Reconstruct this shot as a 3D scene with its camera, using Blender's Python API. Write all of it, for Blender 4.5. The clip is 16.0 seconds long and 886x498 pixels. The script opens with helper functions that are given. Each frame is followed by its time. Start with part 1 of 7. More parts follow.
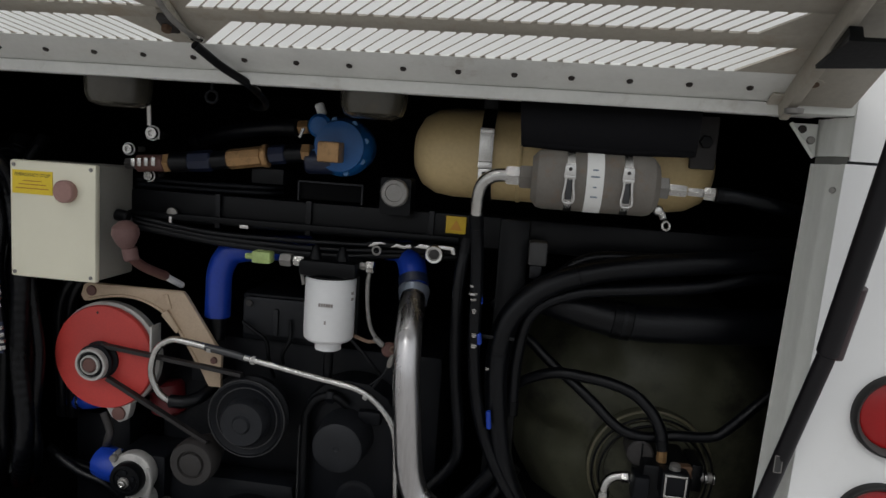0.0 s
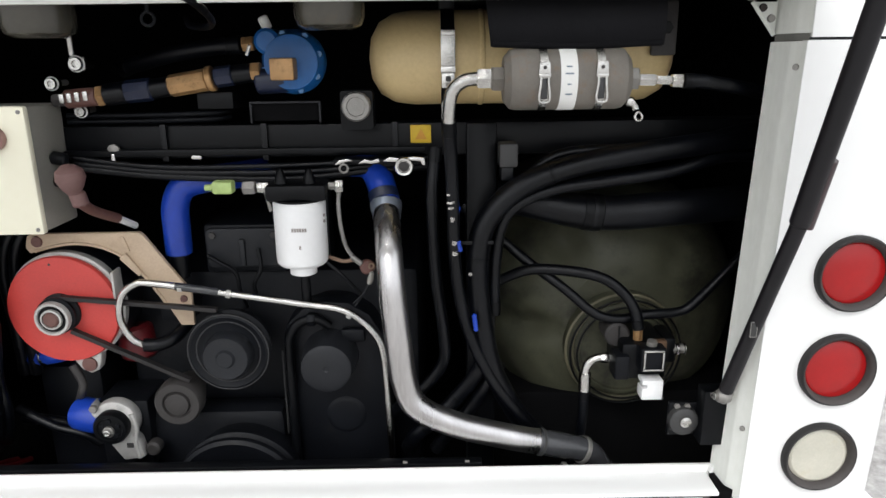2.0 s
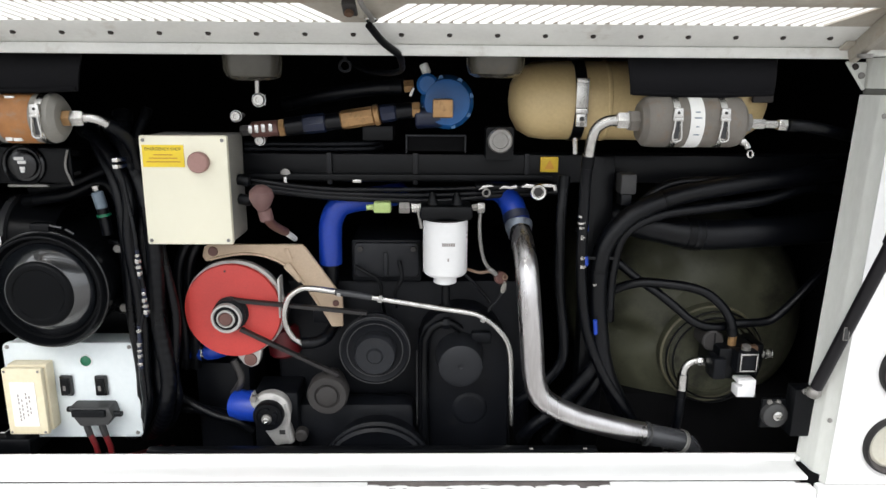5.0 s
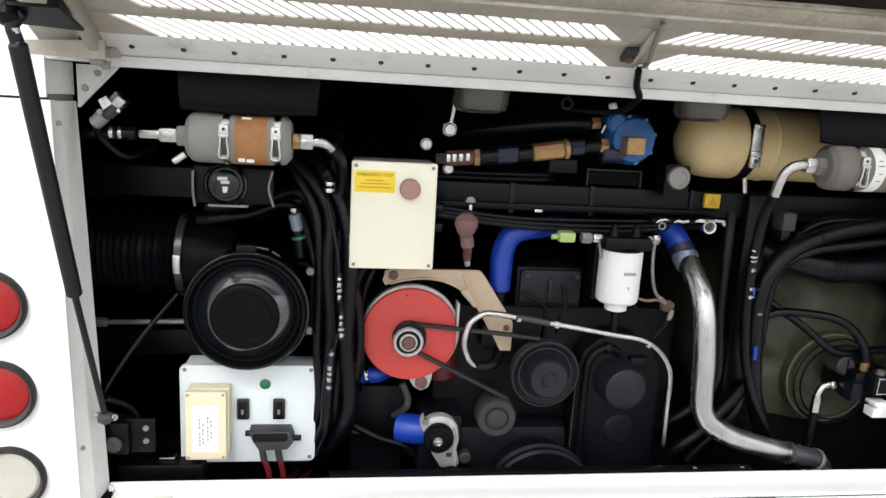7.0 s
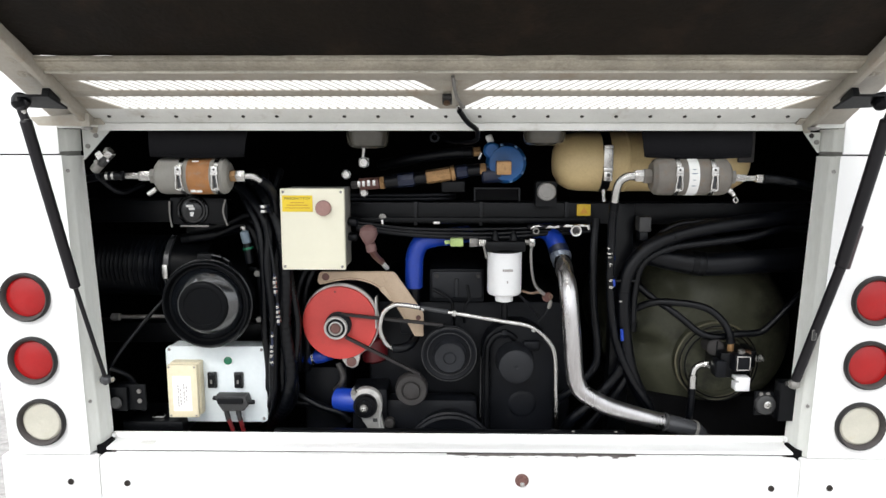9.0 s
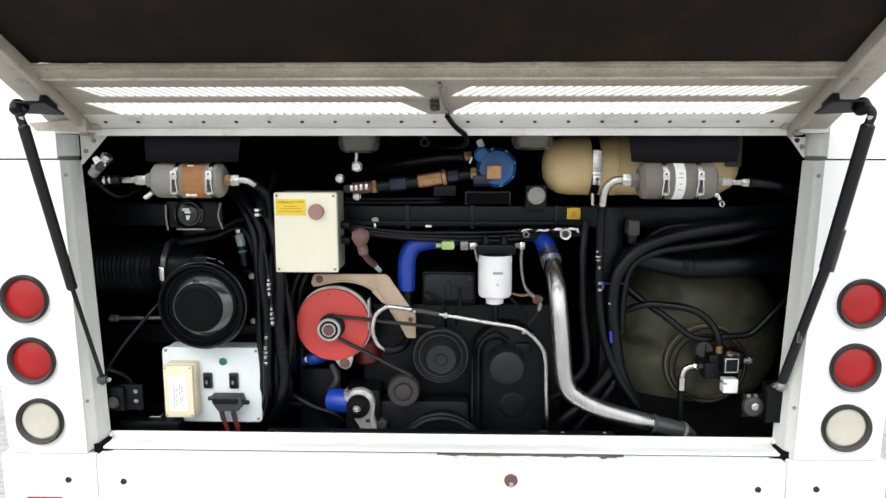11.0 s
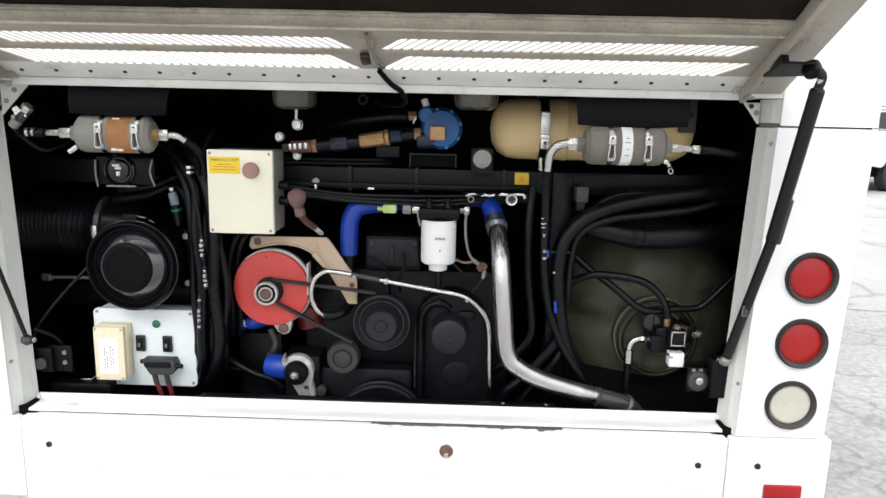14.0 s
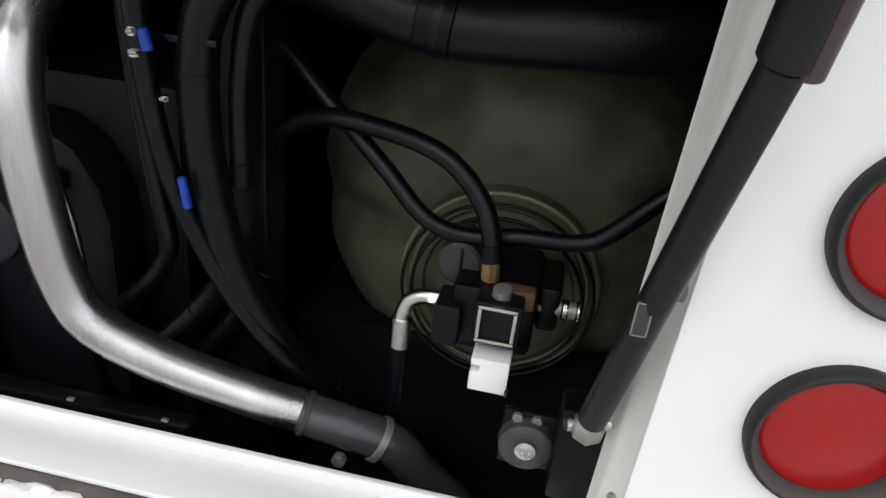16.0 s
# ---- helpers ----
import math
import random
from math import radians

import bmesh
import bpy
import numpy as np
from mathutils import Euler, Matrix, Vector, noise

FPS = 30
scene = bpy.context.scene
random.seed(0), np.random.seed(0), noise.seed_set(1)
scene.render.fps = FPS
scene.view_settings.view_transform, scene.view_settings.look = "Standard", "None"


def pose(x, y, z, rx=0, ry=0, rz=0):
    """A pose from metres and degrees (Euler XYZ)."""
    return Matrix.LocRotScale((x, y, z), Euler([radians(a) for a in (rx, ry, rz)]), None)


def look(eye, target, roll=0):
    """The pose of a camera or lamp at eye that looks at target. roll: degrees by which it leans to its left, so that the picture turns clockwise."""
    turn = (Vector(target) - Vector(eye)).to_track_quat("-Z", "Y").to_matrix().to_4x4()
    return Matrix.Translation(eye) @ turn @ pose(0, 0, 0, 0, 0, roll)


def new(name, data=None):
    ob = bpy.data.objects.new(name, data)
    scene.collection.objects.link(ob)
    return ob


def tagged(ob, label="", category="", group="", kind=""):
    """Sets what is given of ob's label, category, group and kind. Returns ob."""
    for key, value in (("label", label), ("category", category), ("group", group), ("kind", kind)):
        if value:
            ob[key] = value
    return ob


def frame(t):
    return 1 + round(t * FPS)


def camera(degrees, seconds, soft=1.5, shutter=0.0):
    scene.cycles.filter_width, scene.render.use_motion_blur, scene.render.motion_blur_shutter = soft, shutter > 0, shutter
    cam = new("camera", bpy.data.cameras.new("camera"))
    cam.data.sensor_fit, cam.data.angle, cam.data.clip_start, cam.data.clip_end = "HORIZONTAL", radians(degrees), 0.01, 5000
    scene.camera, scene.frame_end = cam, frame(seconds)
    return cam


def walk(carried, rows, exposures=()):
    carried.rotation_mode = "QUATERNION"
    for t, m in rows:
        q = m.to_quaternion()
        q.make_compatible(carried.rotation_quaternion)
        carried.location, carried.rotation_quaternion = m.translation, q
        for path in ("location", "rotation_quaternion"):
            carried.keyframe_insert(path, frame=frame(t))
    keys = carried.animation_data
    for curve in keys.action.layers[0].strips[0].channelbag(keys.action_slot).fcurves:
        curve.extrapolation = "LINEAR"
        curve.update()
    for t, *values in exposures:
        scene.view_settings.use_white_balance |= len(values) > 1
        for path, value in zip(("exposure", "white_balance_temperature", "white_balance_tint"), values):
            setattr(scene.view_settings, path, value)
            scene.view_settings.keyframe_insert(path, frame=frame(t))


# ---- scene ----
cam = camera(65.0, 16.0)
PATH = [
    (0, (0.560, -1.134, 1.458), (0.319, 0.833, 1.193), 4.0),
    (0.2, (0.539, -1.105, 1.452), (0.361, 0.869, 1.185), 0.6),
    (0.5, (0.502, -1.060, 1.438), (0.471, 0.922, 1.167), 1.2),
    (0.7, (0.449, -1.05, 1.436), (0.494, 0.937, 1.216), -0.3),
    (1, (0.395, -1.055, 1.436), (0.367, 0.931, 1.198), 2.4),
    (1.2, (0.402, -1.062, 1.455), (0.289, 0.913, 1.16), 1.7),
    (1.5, (0.459, -1.049, 1.464), (0.305, 0.896, 1.022), 0.8),
    (1.7, (0.469, -1.063, 1.463), (0.368, 0.882, 1.005), -0.2),
    (2, (0.44, -1.129, 1.476), (0.458, 0.796, 0.932), -0.7),
    (2.2, (0.395, -1.205, 1.492), (0.421, 0.723, 0.963), -0.6),
    (2.5, (0.365, -1.284, 1.509), (0.349, 0.657, 1.026), -1.4),
    (2.7, (0.38, -1.302, 1.518), (0.356, 0.638, 1.035), 0.3),
    (3, (0.421, -1.28, 1.518), (0.396, 0.651, 0.995), -1.5),
    (3.2, (0.445, -1.258, 1.515), (0.4, 0.668, 0.977), -0.9),
    (5.3, (0.029, -1.365, 1.505), (0.099, 0.584, 1.059), 1.4),
    (5.5, (-0.05, -1.371, 1.492), (0.069, 0.58, 1.066), 3.1),
    (5.7, (-0.123, -1.352, 1.488), (0.057, 0.597, 1.078), 4),
    (6, (-0.241, -1.303, 1.49), (-0.089, 0.639, 1.036), 0.8),
    (6.2, (-0.366, -1.264, 1.506), (-0.218, 0.671, 1.024), 1.9),
    (6.5, (-0.422, -1.29, 1.505), (-0.328, 0.655, 1.048), 1.8),
    (6.7, (-0.457, -1.315, 1.517), (-0.263, 0.628, 1.086), 1.5),
    (7, (-0.491, -1.358, 1.523), (-0.216, 0.58, 1.112), 3.3),
    (7.2, (-0.461, -1.401, 1.523), (-0.178, 0.538, 1.124), 3.1),
    (7.5, (-0.347, -1.439, 1.523), (-0.153, 0.514, 1.139), 1.7),
    (7.7, (-0.229, -1.454, 1.516), (-0.091, 0.497, 1.098), 2.1),
    (8, (-0.109, -1.532, 1.514), (-0.045, 0.432, 1.145), 1.9),
    (8.2, (-0.054, -1.624, 1.527), (0.003, 0.344, 1.174), 0.4),
    (8.4, (-0.028, -1.728, 1.522), (-0.033, 0.25, 1.229), 1.8),
    (8.5, (-0.009, -1.776, 1.517), (-0.03, 0.199, 1.2), 1.1),
    (8.7, (0.007, -1.831, 1.518), (-0.019, 0.145, 1.214), 0.2),
    (11, (0.067, -1.876, 1.523), (0.014, 0.102, 1.233), 0.0),
    (11.5, (0.064, -1.874, 1.537), (0.006, 0.105, 1.252), -0.0),
    (12, (0.05, -1.876, 1.533), (0.007, 0.103, 1.252), 0.2),
    (12.5, (0.05, -1.875, 1.533), (0.011, 0.105, 1.254), 0.5),
    (13, (0.04, -1.875, 1.531), (0.011, 0.105, 1.251), 0.6),
    (13.5, (0.043, -1.867, 1.53), (0.024, 0.113, 1.243), -0.1),
    (13.8, (0.123, -1.839, 1.533), (0.035, 0.135, 1.224), 0.1),
    (14, (0.226, -1.799, 1.5), (0.185, 0.165, 1.122), 1.3),
    (14.2, (0.348, -1.731, 1.508), (0.199, 0.225, 1.118), 3.1),
    (14.4, (0.428, -1.656, 1.46), (0.358, 0.3, 1.05), 1.3),
    (14.5, (0.490, -1.608, 1.469), (0.449, 0.351, 1.069), 2.4),
    (14.7, (0.536, -1.499, 1.435), (0.567, 0.469, 1.082), 3.1),
    (15, (0.64, -1.275, 1.42), (0.678, 0.675, 0.976), 3.5),
    (15.2, (0.694, -1.146, 1.404), (0.756, 0.78, 0.869), 3.4),
    (15.4, (0.753, -1.022, 1.395), (0.842, 0.884, 0.794), 3.5),
    (15.5, (0.771, -0.953, 1.381), (0.85, 0.94, 0.739), 3.3),
    (15.7, (0.817, -0.79, 1.353), (0.72, 1.089, 0.675), 4.5),
    (15.8, (0.842, -0.691, 1.326), (0.667, 1.155, 0.576), 5.1),
    (16, (0.892, -0.485, 1.271), (0.634, 1.286, 0.378), 6.4),
]
EXPOSURES = [(0.0, -0.30), (0.5, 0.20), (1.0, 0.46), (1.5, 0.72), (2.5, 1.0), (13.5, 1.02), (14.0, 0.98), (14.5, 0.86), (15.0, 0.82), (15.5, 0.76), (16.0, 0.58)]
walk(cam, [(t, look(eye, target, roll)) for t, eye, target, roll in PATH], EXPOSURES)

# ---- light ----
world = bpy.data.worlds.new("overcast_sky")
scene.world = world
world.use_nodes = True
wn, wl = world.node_tree.nodes, world.node_tree.links
sky = wn.new("ShaderNodeTexSky")
sky.sky_type, sky.sun_disc = "NISHITA", False
sky.sun_elevation, sky.sun_rotation = radians(48), radians(200)
sky.dust_density, sky.air_density, sky.ozone_density = 4.0, 1.0, 1.0
grey = wn.new("ShaderNodeHueSaturation")
grey.inputs["Saturation"].default_value = 0.18
cloud = wn.new("ShaderNodeMix")
cloud.data_type = "RGBA"
cloud.inputs[0].default_value = 0.8
cloud.inputs[7].default_value = (5.5, 5.7, 5.95, 1)
wl.new(sky.outputs[0], grey.inputs["Color"])
wl.new(grey.outputs[0], cloud.inputs[6])
# an overcast sky is brighter overhead than at the horizon
way, parts3, rise, dome = wn.new("ShaderNodeTexCoord"), wn.new("ShaderNodeSeparateXYZ"), wn.new("ShaderNodeMapRange"), wn.new("ShaderNodeMix")
rise.inputs[3].default_value, rise.inputs[4].default_value = 0.80, 1.70
dome.data_type, dome.blend_type = "RGBA", "MULTIPLY"
dome.inputs[0].default_value = 1.0
wl.new(way.outputs["Generated"], parts3.inputs[0])
wl.new(parts3.outputs["Z"], rise.inputs[0])
wl.new(cloud.outputs[2], dome.inputs[6])
wl.new(rise.outputs[0], dome.inputs[7])
wl.new(dome.outputs[2], wn["Background"].inputs["Color"])
wn["Background"].inputs["Strength"].default_value = 0.139
sun = new("sun", bpy.data.lights.new("sun", "SUN"))
sun.data.energy, sun.data.angle, sun.data.color = 0.8, radians(25), (1.0, 0.985, 0.965)
sun.matrix_world = look((-2.0, -5.5, 6.5), (0, 0, 0))


# ---- materials ----
def node(nt, kind, **values):
    n = nt.nodes.new(kind)
    for key, value in values.items():
        n.inputs[key].default_value = value
    return n


def mat(name, colour, rough=0.5, metal=0.0, vary=0.25, scale=18.0, grain=0.15, bump=0.1, dirt=None, dirt_amount=0.35, spec=0.5, coat=0.0, streak=None):
    """Two scales of colour variation, stains of another colour, uneven gloss and fine relief."""
    m = bpy.data.materials.new(name)
    m.use_nodes = True
    nt = m.node_tree
    link = nt.links.new
    bsdf = nt.nodes["Principled BSDF"]
    co = nt.nodes.new("ShaderNodeTexCoord")
    at = co.outputs["Object"]
    if streak:
        mp = nt.nodes.new("ShaderNodeMapping")
        mp.inputs["Scale"].default_value = streak
        link(at, mp.inputs["Vector"])
        at = mp.outputs["Vector"]
    big = node(nt, "ShaderNodeTexNoise", Scale=scale * 0.35, Detail=6.0, Roughness=0.62)
    fine = node(nt, "ShaderNodeTexNoise", Scale=scale * 9.0, Detail=4.0, Roughness=0.6)
    link(at, big.inputs["Vector"])
    link(at, fine.inputs["Vector"])
    info = nt.nodes.new("ShaderNodeObjectInfo")
    c = [max(0.0, v) for v in colour]
    ramp = nt.nodes.new("ShaderNodeValToRGB")
    ramp.color_ramp.elements[0].position, ramp.color_ramp.elements[1].position = 0.3, 0.72
    ramp.color_ramp.elements[0].color = (*[v * (1 - vary) for v in c], 1)
    ramp.color_ramp.elements[1].color = (*[min(1.0, v * (1 + vary * 0.6)) for v in c], 1)
    link(big.outputs["Fac"], ramp.inputs["Fac"])
    g = nt.nodes.new("ShaderNodeMix")
    g.data_type, g.blend_type = "RGBA", "OVERLAY"
    g.inputs[0].default_value = grain
    link(ramp.outputs["Color"], g.inputs[6])
    link(fine.outputs["Fac"], g.inputs[7])
    out = g.outputs[2]
    if dirt:
        spots = node(nt, "ShaderNodeTexNoise", Scale=scale * 0.8, Detail=9.0, Roughness=0.72)
        shift = nt.nodes.new("ShaderNodeVectorMath")
        link(at, shift.inputs[0])
        link(info.outputs["Random"], shift.inputs[1])
        link(shift.outputs[0], spots.inputs["Vector"])
        cut = nt.nodes.new("ShaderNodeMapRange")
        cut.inputs[1].default_value, cut.inputs[2].default_value = 0.66 - 0.3 * dirt_amount, 0.8 - 0.2 * dirt_amount
        cut.inputs[4].default_value = min(1.0, dirt_amount * 1.6)
        link(spots.outputs["Fac"], cut.inputs[0])
        d = nt.nodes.new("ShaderNodeMix")
        d.data_type = "RGBA"
        link(cut.outputs[0], d.inputs[0])
        link(out, d.inputs[6])
        d.inputs[7].default_value = (*dirt, 1)
        out = d.outputs[2]
    link(out, bsdf.inputs["Base Color"])
    gloss = nt.nodes.new("ShaderNodeMapRange")
    gloss.inputs[3].default_value, gloss.inputs[4].default_value = max(0.03, rough - 0.13), min(1.0, rough + 0.15)
    link(big.outputs["Fac"], gloss.inputs[0])
    link(gloss.outputs[0], bsdf.inputs["Roughness"])
    bsdf.inputs["Metallic"].default_value = metal
    bsdf.inputs["Specular IOR Level"].default_value = spec
    bsdf.inputs["Coat Weight"].default_value = coat
    if bump:
        b = node(nt, "ShaderNodeBump", Strength=bump, Distance=0.002)
        link(fine.outputs["Fac"], b.inputs["Height"])
        link(b.outputs[0], bsdf.inputs["Normal"])
    return m


WHITE = mat("white_body_paint", (0.80, 0.80, 0.79), 0.32, vary=0.04, scale=3, grain=0.03, bump=0.02, dirt=(0.55, 0.53, 0.49), dirt_amount=0.12, coat=0.3)
FRAME_WHITE = mat("grimy_white_frame_paint", (0.70, 0.70, 0.665), 0.45, vary=0.12, scale=14, bump=0.12, dirt=(0.30, 0.24, 0.17), dirt_amount=0.3)
# white lid paint darkened for the underside's shade, with stains on top
LID_WHITE = mat("stained_shaded_lid_paint", (0.375, 0.345, 0.29), 0.5, vary=0.16, scale=12, bump=0.12, dirt=(0.28, 0.21, 0.14), dirt_amount=0.42)
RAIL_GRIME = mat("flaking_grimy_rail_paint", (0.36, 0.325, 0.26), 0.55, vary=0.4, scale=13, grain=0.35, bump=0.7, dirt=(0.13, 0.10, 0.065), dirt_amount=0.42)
JAMB = mat("grimy_grey_white_jamb_paint", (0.66, 0.67, 0.63), 0.45, vary=0.12, scale=9, grain=0.2, bump=0.15, dirt=(0.27, 0.25, 0.20), dirt_amount=0.22, streak=(1, 1, 0.35))
# dark grey carries the shade of the open slit under the jamb head
JAMB_SHADE = mat("dark_jamb_gap_shade", (0.16, 0.16, 0.145), 0.7, vary=0.3, scale=20, bump=0.3)
LID_BEAD = mat("scuffed_cream_bead_paint", (0.50, 0.47, 0.40), 0.5, vary=0.3, scale=20, grain=0.3, bump=0.5, dirt=(0.2, 0.16, 0.1), dirt_amount=0.4)
INSULATION = mat("black_foil_insulation", (0.0094, 0.0067, 0.0042), 0.7, vary=0.65, scale=9, grain=0.45, bump=1.0, dirt=(0.026, 0.016, 0.010), dirt_amount=0.48, spec=0.14)
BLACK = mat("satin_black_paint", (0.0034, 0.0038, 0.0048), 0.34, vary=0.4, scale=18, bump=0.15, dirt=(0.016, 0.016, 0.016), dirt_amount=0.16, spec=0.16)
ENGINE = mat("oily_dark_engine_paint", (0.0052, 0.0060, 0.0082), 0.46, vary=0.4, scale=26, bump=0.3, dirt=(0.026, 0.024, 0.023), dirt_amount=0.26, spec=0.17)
RUST_BOLT = mat("rusted_bolt", (0.10, 0.055, 0.03), 0.7, 0.2, vary=0.4, scale=40, bump=0.3)
SCREW = mat("rusted_black_screw", (0.035, 0.028, 0.024), 0.6, 0.3, vary=0.3, scale=40, bump=0.1)
BELT = mat("dusty_belt_rubber", (0.026, 0.024, 0.024), 0.55, vary=0.3, scale=30, bump=0.15, spec=0.3)
# cover plastic again, its gloss raised to put a highlight on the ring
RING_HIGHLIGHT = mat("ring_highlight_plastic", (0.0045, 0.0056, 0.0075), 0.17, vary=0.35, scale=8, bump=0.03, dirt=(0.014, 0.014, 0.015), dirt_amount=0.15, spec=1.0, coat=1.0)
# purple tint carries the red lamp's reflection on the strut sleeve
LOCK_SLEEVE = mat("red_lamp_tint_sleeve", (0.060, 0.040, 0.043), 0.35, vary=0.3, scale=16, bump=0.1, dirt=(0.12, 0.10, 0.10), dirt_amount=0.2)
SENSOR_STEEL = mat("blue_grey_flared_steel", (0.22, 0.25, 0.30), 0.32, 0.6, vary=0.25, scale=40, bump=0.1, dirt=(0.08, 0.085, 0.10), dirt_amount=0.3)
SENSOR = mat("blue_grey_sensor_plastic", (0.17, 0.22, 0.27), 0.4, vary=0.15, scale=30)
DULL_PINK = mat("grimy_pink_rubber", (0.175, 0.095, 0.088), 0.6, vary=0.2, scale=24, bump=0.15, dirt=(0.10, 0.05, 0.045), dirt_amount=0.3)
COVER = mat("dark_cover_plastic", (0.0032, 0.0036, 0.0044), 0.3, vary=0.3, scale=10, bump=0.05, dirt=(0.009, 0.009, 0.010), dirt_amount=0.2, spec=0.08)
STRUT_BLACK = mat("dusty_black_strut_paint", (0.010, 0.009, 0.011), 0.42, vary=0.25, scale=14, bump=0.08, dirt=(0.03, 0.027, 0.028), dirt_amount=0.22, spec=0.3)
PALE_EDGE = mat("pale_steel_edge", (0.06, 0.06, 0.062), 0.4, 0.4, vary=0.4, scale=20, bump=0.1)
SEAL_FOAM = mat("perished_brown_seal", (0.13, 0.115, 0.11), 0.8, vary=0.5, scale=30, bump=0.5, dirt=(0.22, 0.20, 0.19), dirt_amount=0.4, spec=0.2)
ENGINE_BROWN = mat("dull_brown_grey_steel", (0.038, 0.035, 0.034), 0.55, vary=0.3, scale=16, bump=0.2, dirt=(0.02, 0.018, 0.016), dirt_amount=0.3, spec=0.35)
# darker than real black paint, so deep shade sits in the colour
DARK = mat("near_black_deep_shade", (0.004, 0.004, 0.0045), 0.9, vary=0.35, scale=6, bump=0.3, dirt=(0.012, 0.011, 0.010), dirt_amount=0.2, spec=0.08)
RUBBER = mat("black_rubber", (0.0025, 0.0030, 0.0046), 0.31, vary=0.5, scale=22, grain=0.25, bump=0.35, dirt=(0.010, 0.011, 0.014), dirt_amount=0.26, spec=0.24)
GROMMET = mat("dusty_grommet_rubber", (0.012, 0.011, 0.011), 0.55, vary=0.3, scale=20, bump=0.12, dirt=(0.05, 0.046, 0.044), dirt_amount=0.3, spec=0.35)
GROMMET_LIP = mat("dust_filled_grommet_lip", (0.055, 0.049, 0.047), 0.6, vary=0.35, scale=12, bump=0.1, dirt=(0.03, 0.026, 0.024), dirt_amount=0.3, spec=0.3)
GLOSSY = mat("glossy_black_plastic", (0.0040, 0.0045, 0.0055), 0.20, vary=0.2, scale=8, bump=0.12, dirt=(0.016, 0.016, 0.017), dirt_amount=0.15, spec=0.55)
CREAM = mat("cream_enclosure_plastic", (0.83, 0.80, 0.64), 0.42, vary=0.05, scale=8, grain=0.05, bump=0.05, dirt=(0.5, 0.42, 0.28), dirt_amount=0.12)
YELLOWED = mat("yellowed_box_plastic", (0.72, 0.645, 0.46), 0.42, vary=0.08, scale=10, bump=0.05, dirt=(0.4, 0.3, 0.16), dirt_amount=0.2)
PANEL = mat("light_grey_panel_plastic", (0.70, 0.75, 0.76), 0.4, vary=0.06, scale=9, bump=0.06, dirt=(0.3, 0.28, 0.24), dirt_amount=0.18)
PAPER = mat("paper_label", (0.80, 0.80, 0.78), 0.7, vary=0.04, scale=20, bump=0.05)
YELLOW = mat("yellow_label", (0.84, 0.62, 0.03), 0.5, vary=0.06, scale=20, bump=0.03)
INK = mat("black_ink", (0.03, 0.03, 0.03), 0.6, vary=0.1, bump=0.0)
INK_BROWN = mat("faded_brown_ink", (0.13, 0.075, 0.035), 0.6, vary=0.1, bump=0.0)
INK_FADED = mat("faded_grey_ink", (0.34, 0.31, 0.29), 0.6, vary=0.2, bump=0.0)
INK_RED = mat("faded_orange_ink", (0.55, 0.26, 0.03), 0.6, vary=0.1, bump=0.0)
RED = mat("red_fan_paint", (0.52, 0.050, 0.042), 0.45, vary=0.12, scale=24, bump=0.08, dirt=(0.2, 0.03, 0.025), dirt_amount=0.2)
DARK_RED = mat("dark_red_paint", (0.11, 0.006, 0.009), 0.4, vary=0.3, scale=12)
FLAP = mat("dull_rubber_sheet", (0.006, 0.006, 0.007), 0.85, vary=0.3, scale=10, bump=0.3, spec=0.08)
GREY_COVER = mat("dusty_slate_engine_cover", (0.0125, 0.0137, 0.0168), 0.5, vary=0.3, scale=30, bump=0.2, dirt=(0.036, 0.035, 0.034), dirt_amount=0.3, spec=0.3)
TAG_DARK = mat("dark_module_plastic", (0.034, 0.034, 0.034), 0.55, vary=0.25, scale=18, bump=0.15, dirt=(0.06, 0.058, 0.055), dirt_amount=0.3)
ORANGE_TAG = mat("faded_orange_tag", (0.62, 0.41, 0.02), 0.55, vary=0.2, scale=30, dirt=(0.25, 0.12, 0.01), dirt_amount=0.3)
JOINT = mat("grey_rubber_joint", (0.036, 0.037, 0.040), 0.17, vary=0.25, scale=16, bump=0.1, dirt=(0.05, 0.05, 0.05), dirt_amount=0.25)
BLUE = mat("blue_silicone_hose", (0.007, 0.043, 0.36), 0.38, vary=0.2, scale=16, bump=0.08, dirt=(0.006, 0.02, 0.12), dirt_amount=0.2)
BLUE_CAST = mat("blue_painted_casting", (0.006, 0.086, 0.275), 0.42, vary=0.26, scale=45, bump=0.25, dirt=(0.01, 0.035, 0.09), dirt_amount=0.3)
BLUE_WORN = mat("scuffed_pale_blue_bolt", (0.06, 0.15, 0.30), 0.4, 0.2, vary=0.4, scale=60, bump=0.2)
BLUE_DARK = mat("dark_blue_fitting", (0.006, 0.011, 0.034), 0.4, vary=0.3, scale=18, bump=0.1)
CHROME = mat("bright_plated_steel", (0.62, 0.61, 0.585), 0.13, 1.0, vary=0.25, scale=60, bump=0.35, dirt=(0.13, 0.10, 0.075), dirt_amount=0.26)
ALU = mat("brushed_aluminium_tube", (0.58, 0.565, 0.565), 0.28, 1.0, vary=0.24, scale=26, grain=0.2, bump=0.12, dirt=(0.27, 0.25, 0.24), dirt_amount=0.26, streak=(1, 1, 0.10))
CAST_ALU = mat("cast_aluminium", (0.50, 0.49, 0.47), 0.5, 0.35, vary=0.2, scale=55, bump=0.4, dirt=(0.08, 0.07, 0.06), dirt_amount=0.35)
ZINC = mat("dull_zinc_plating", (0.27, 0.26, 0.245), 0.45, 0.6, vary=0.25, scale=55, bump=0.15, dirt=(0.1, 0.08, 0.06), dirt_amount=0.3)
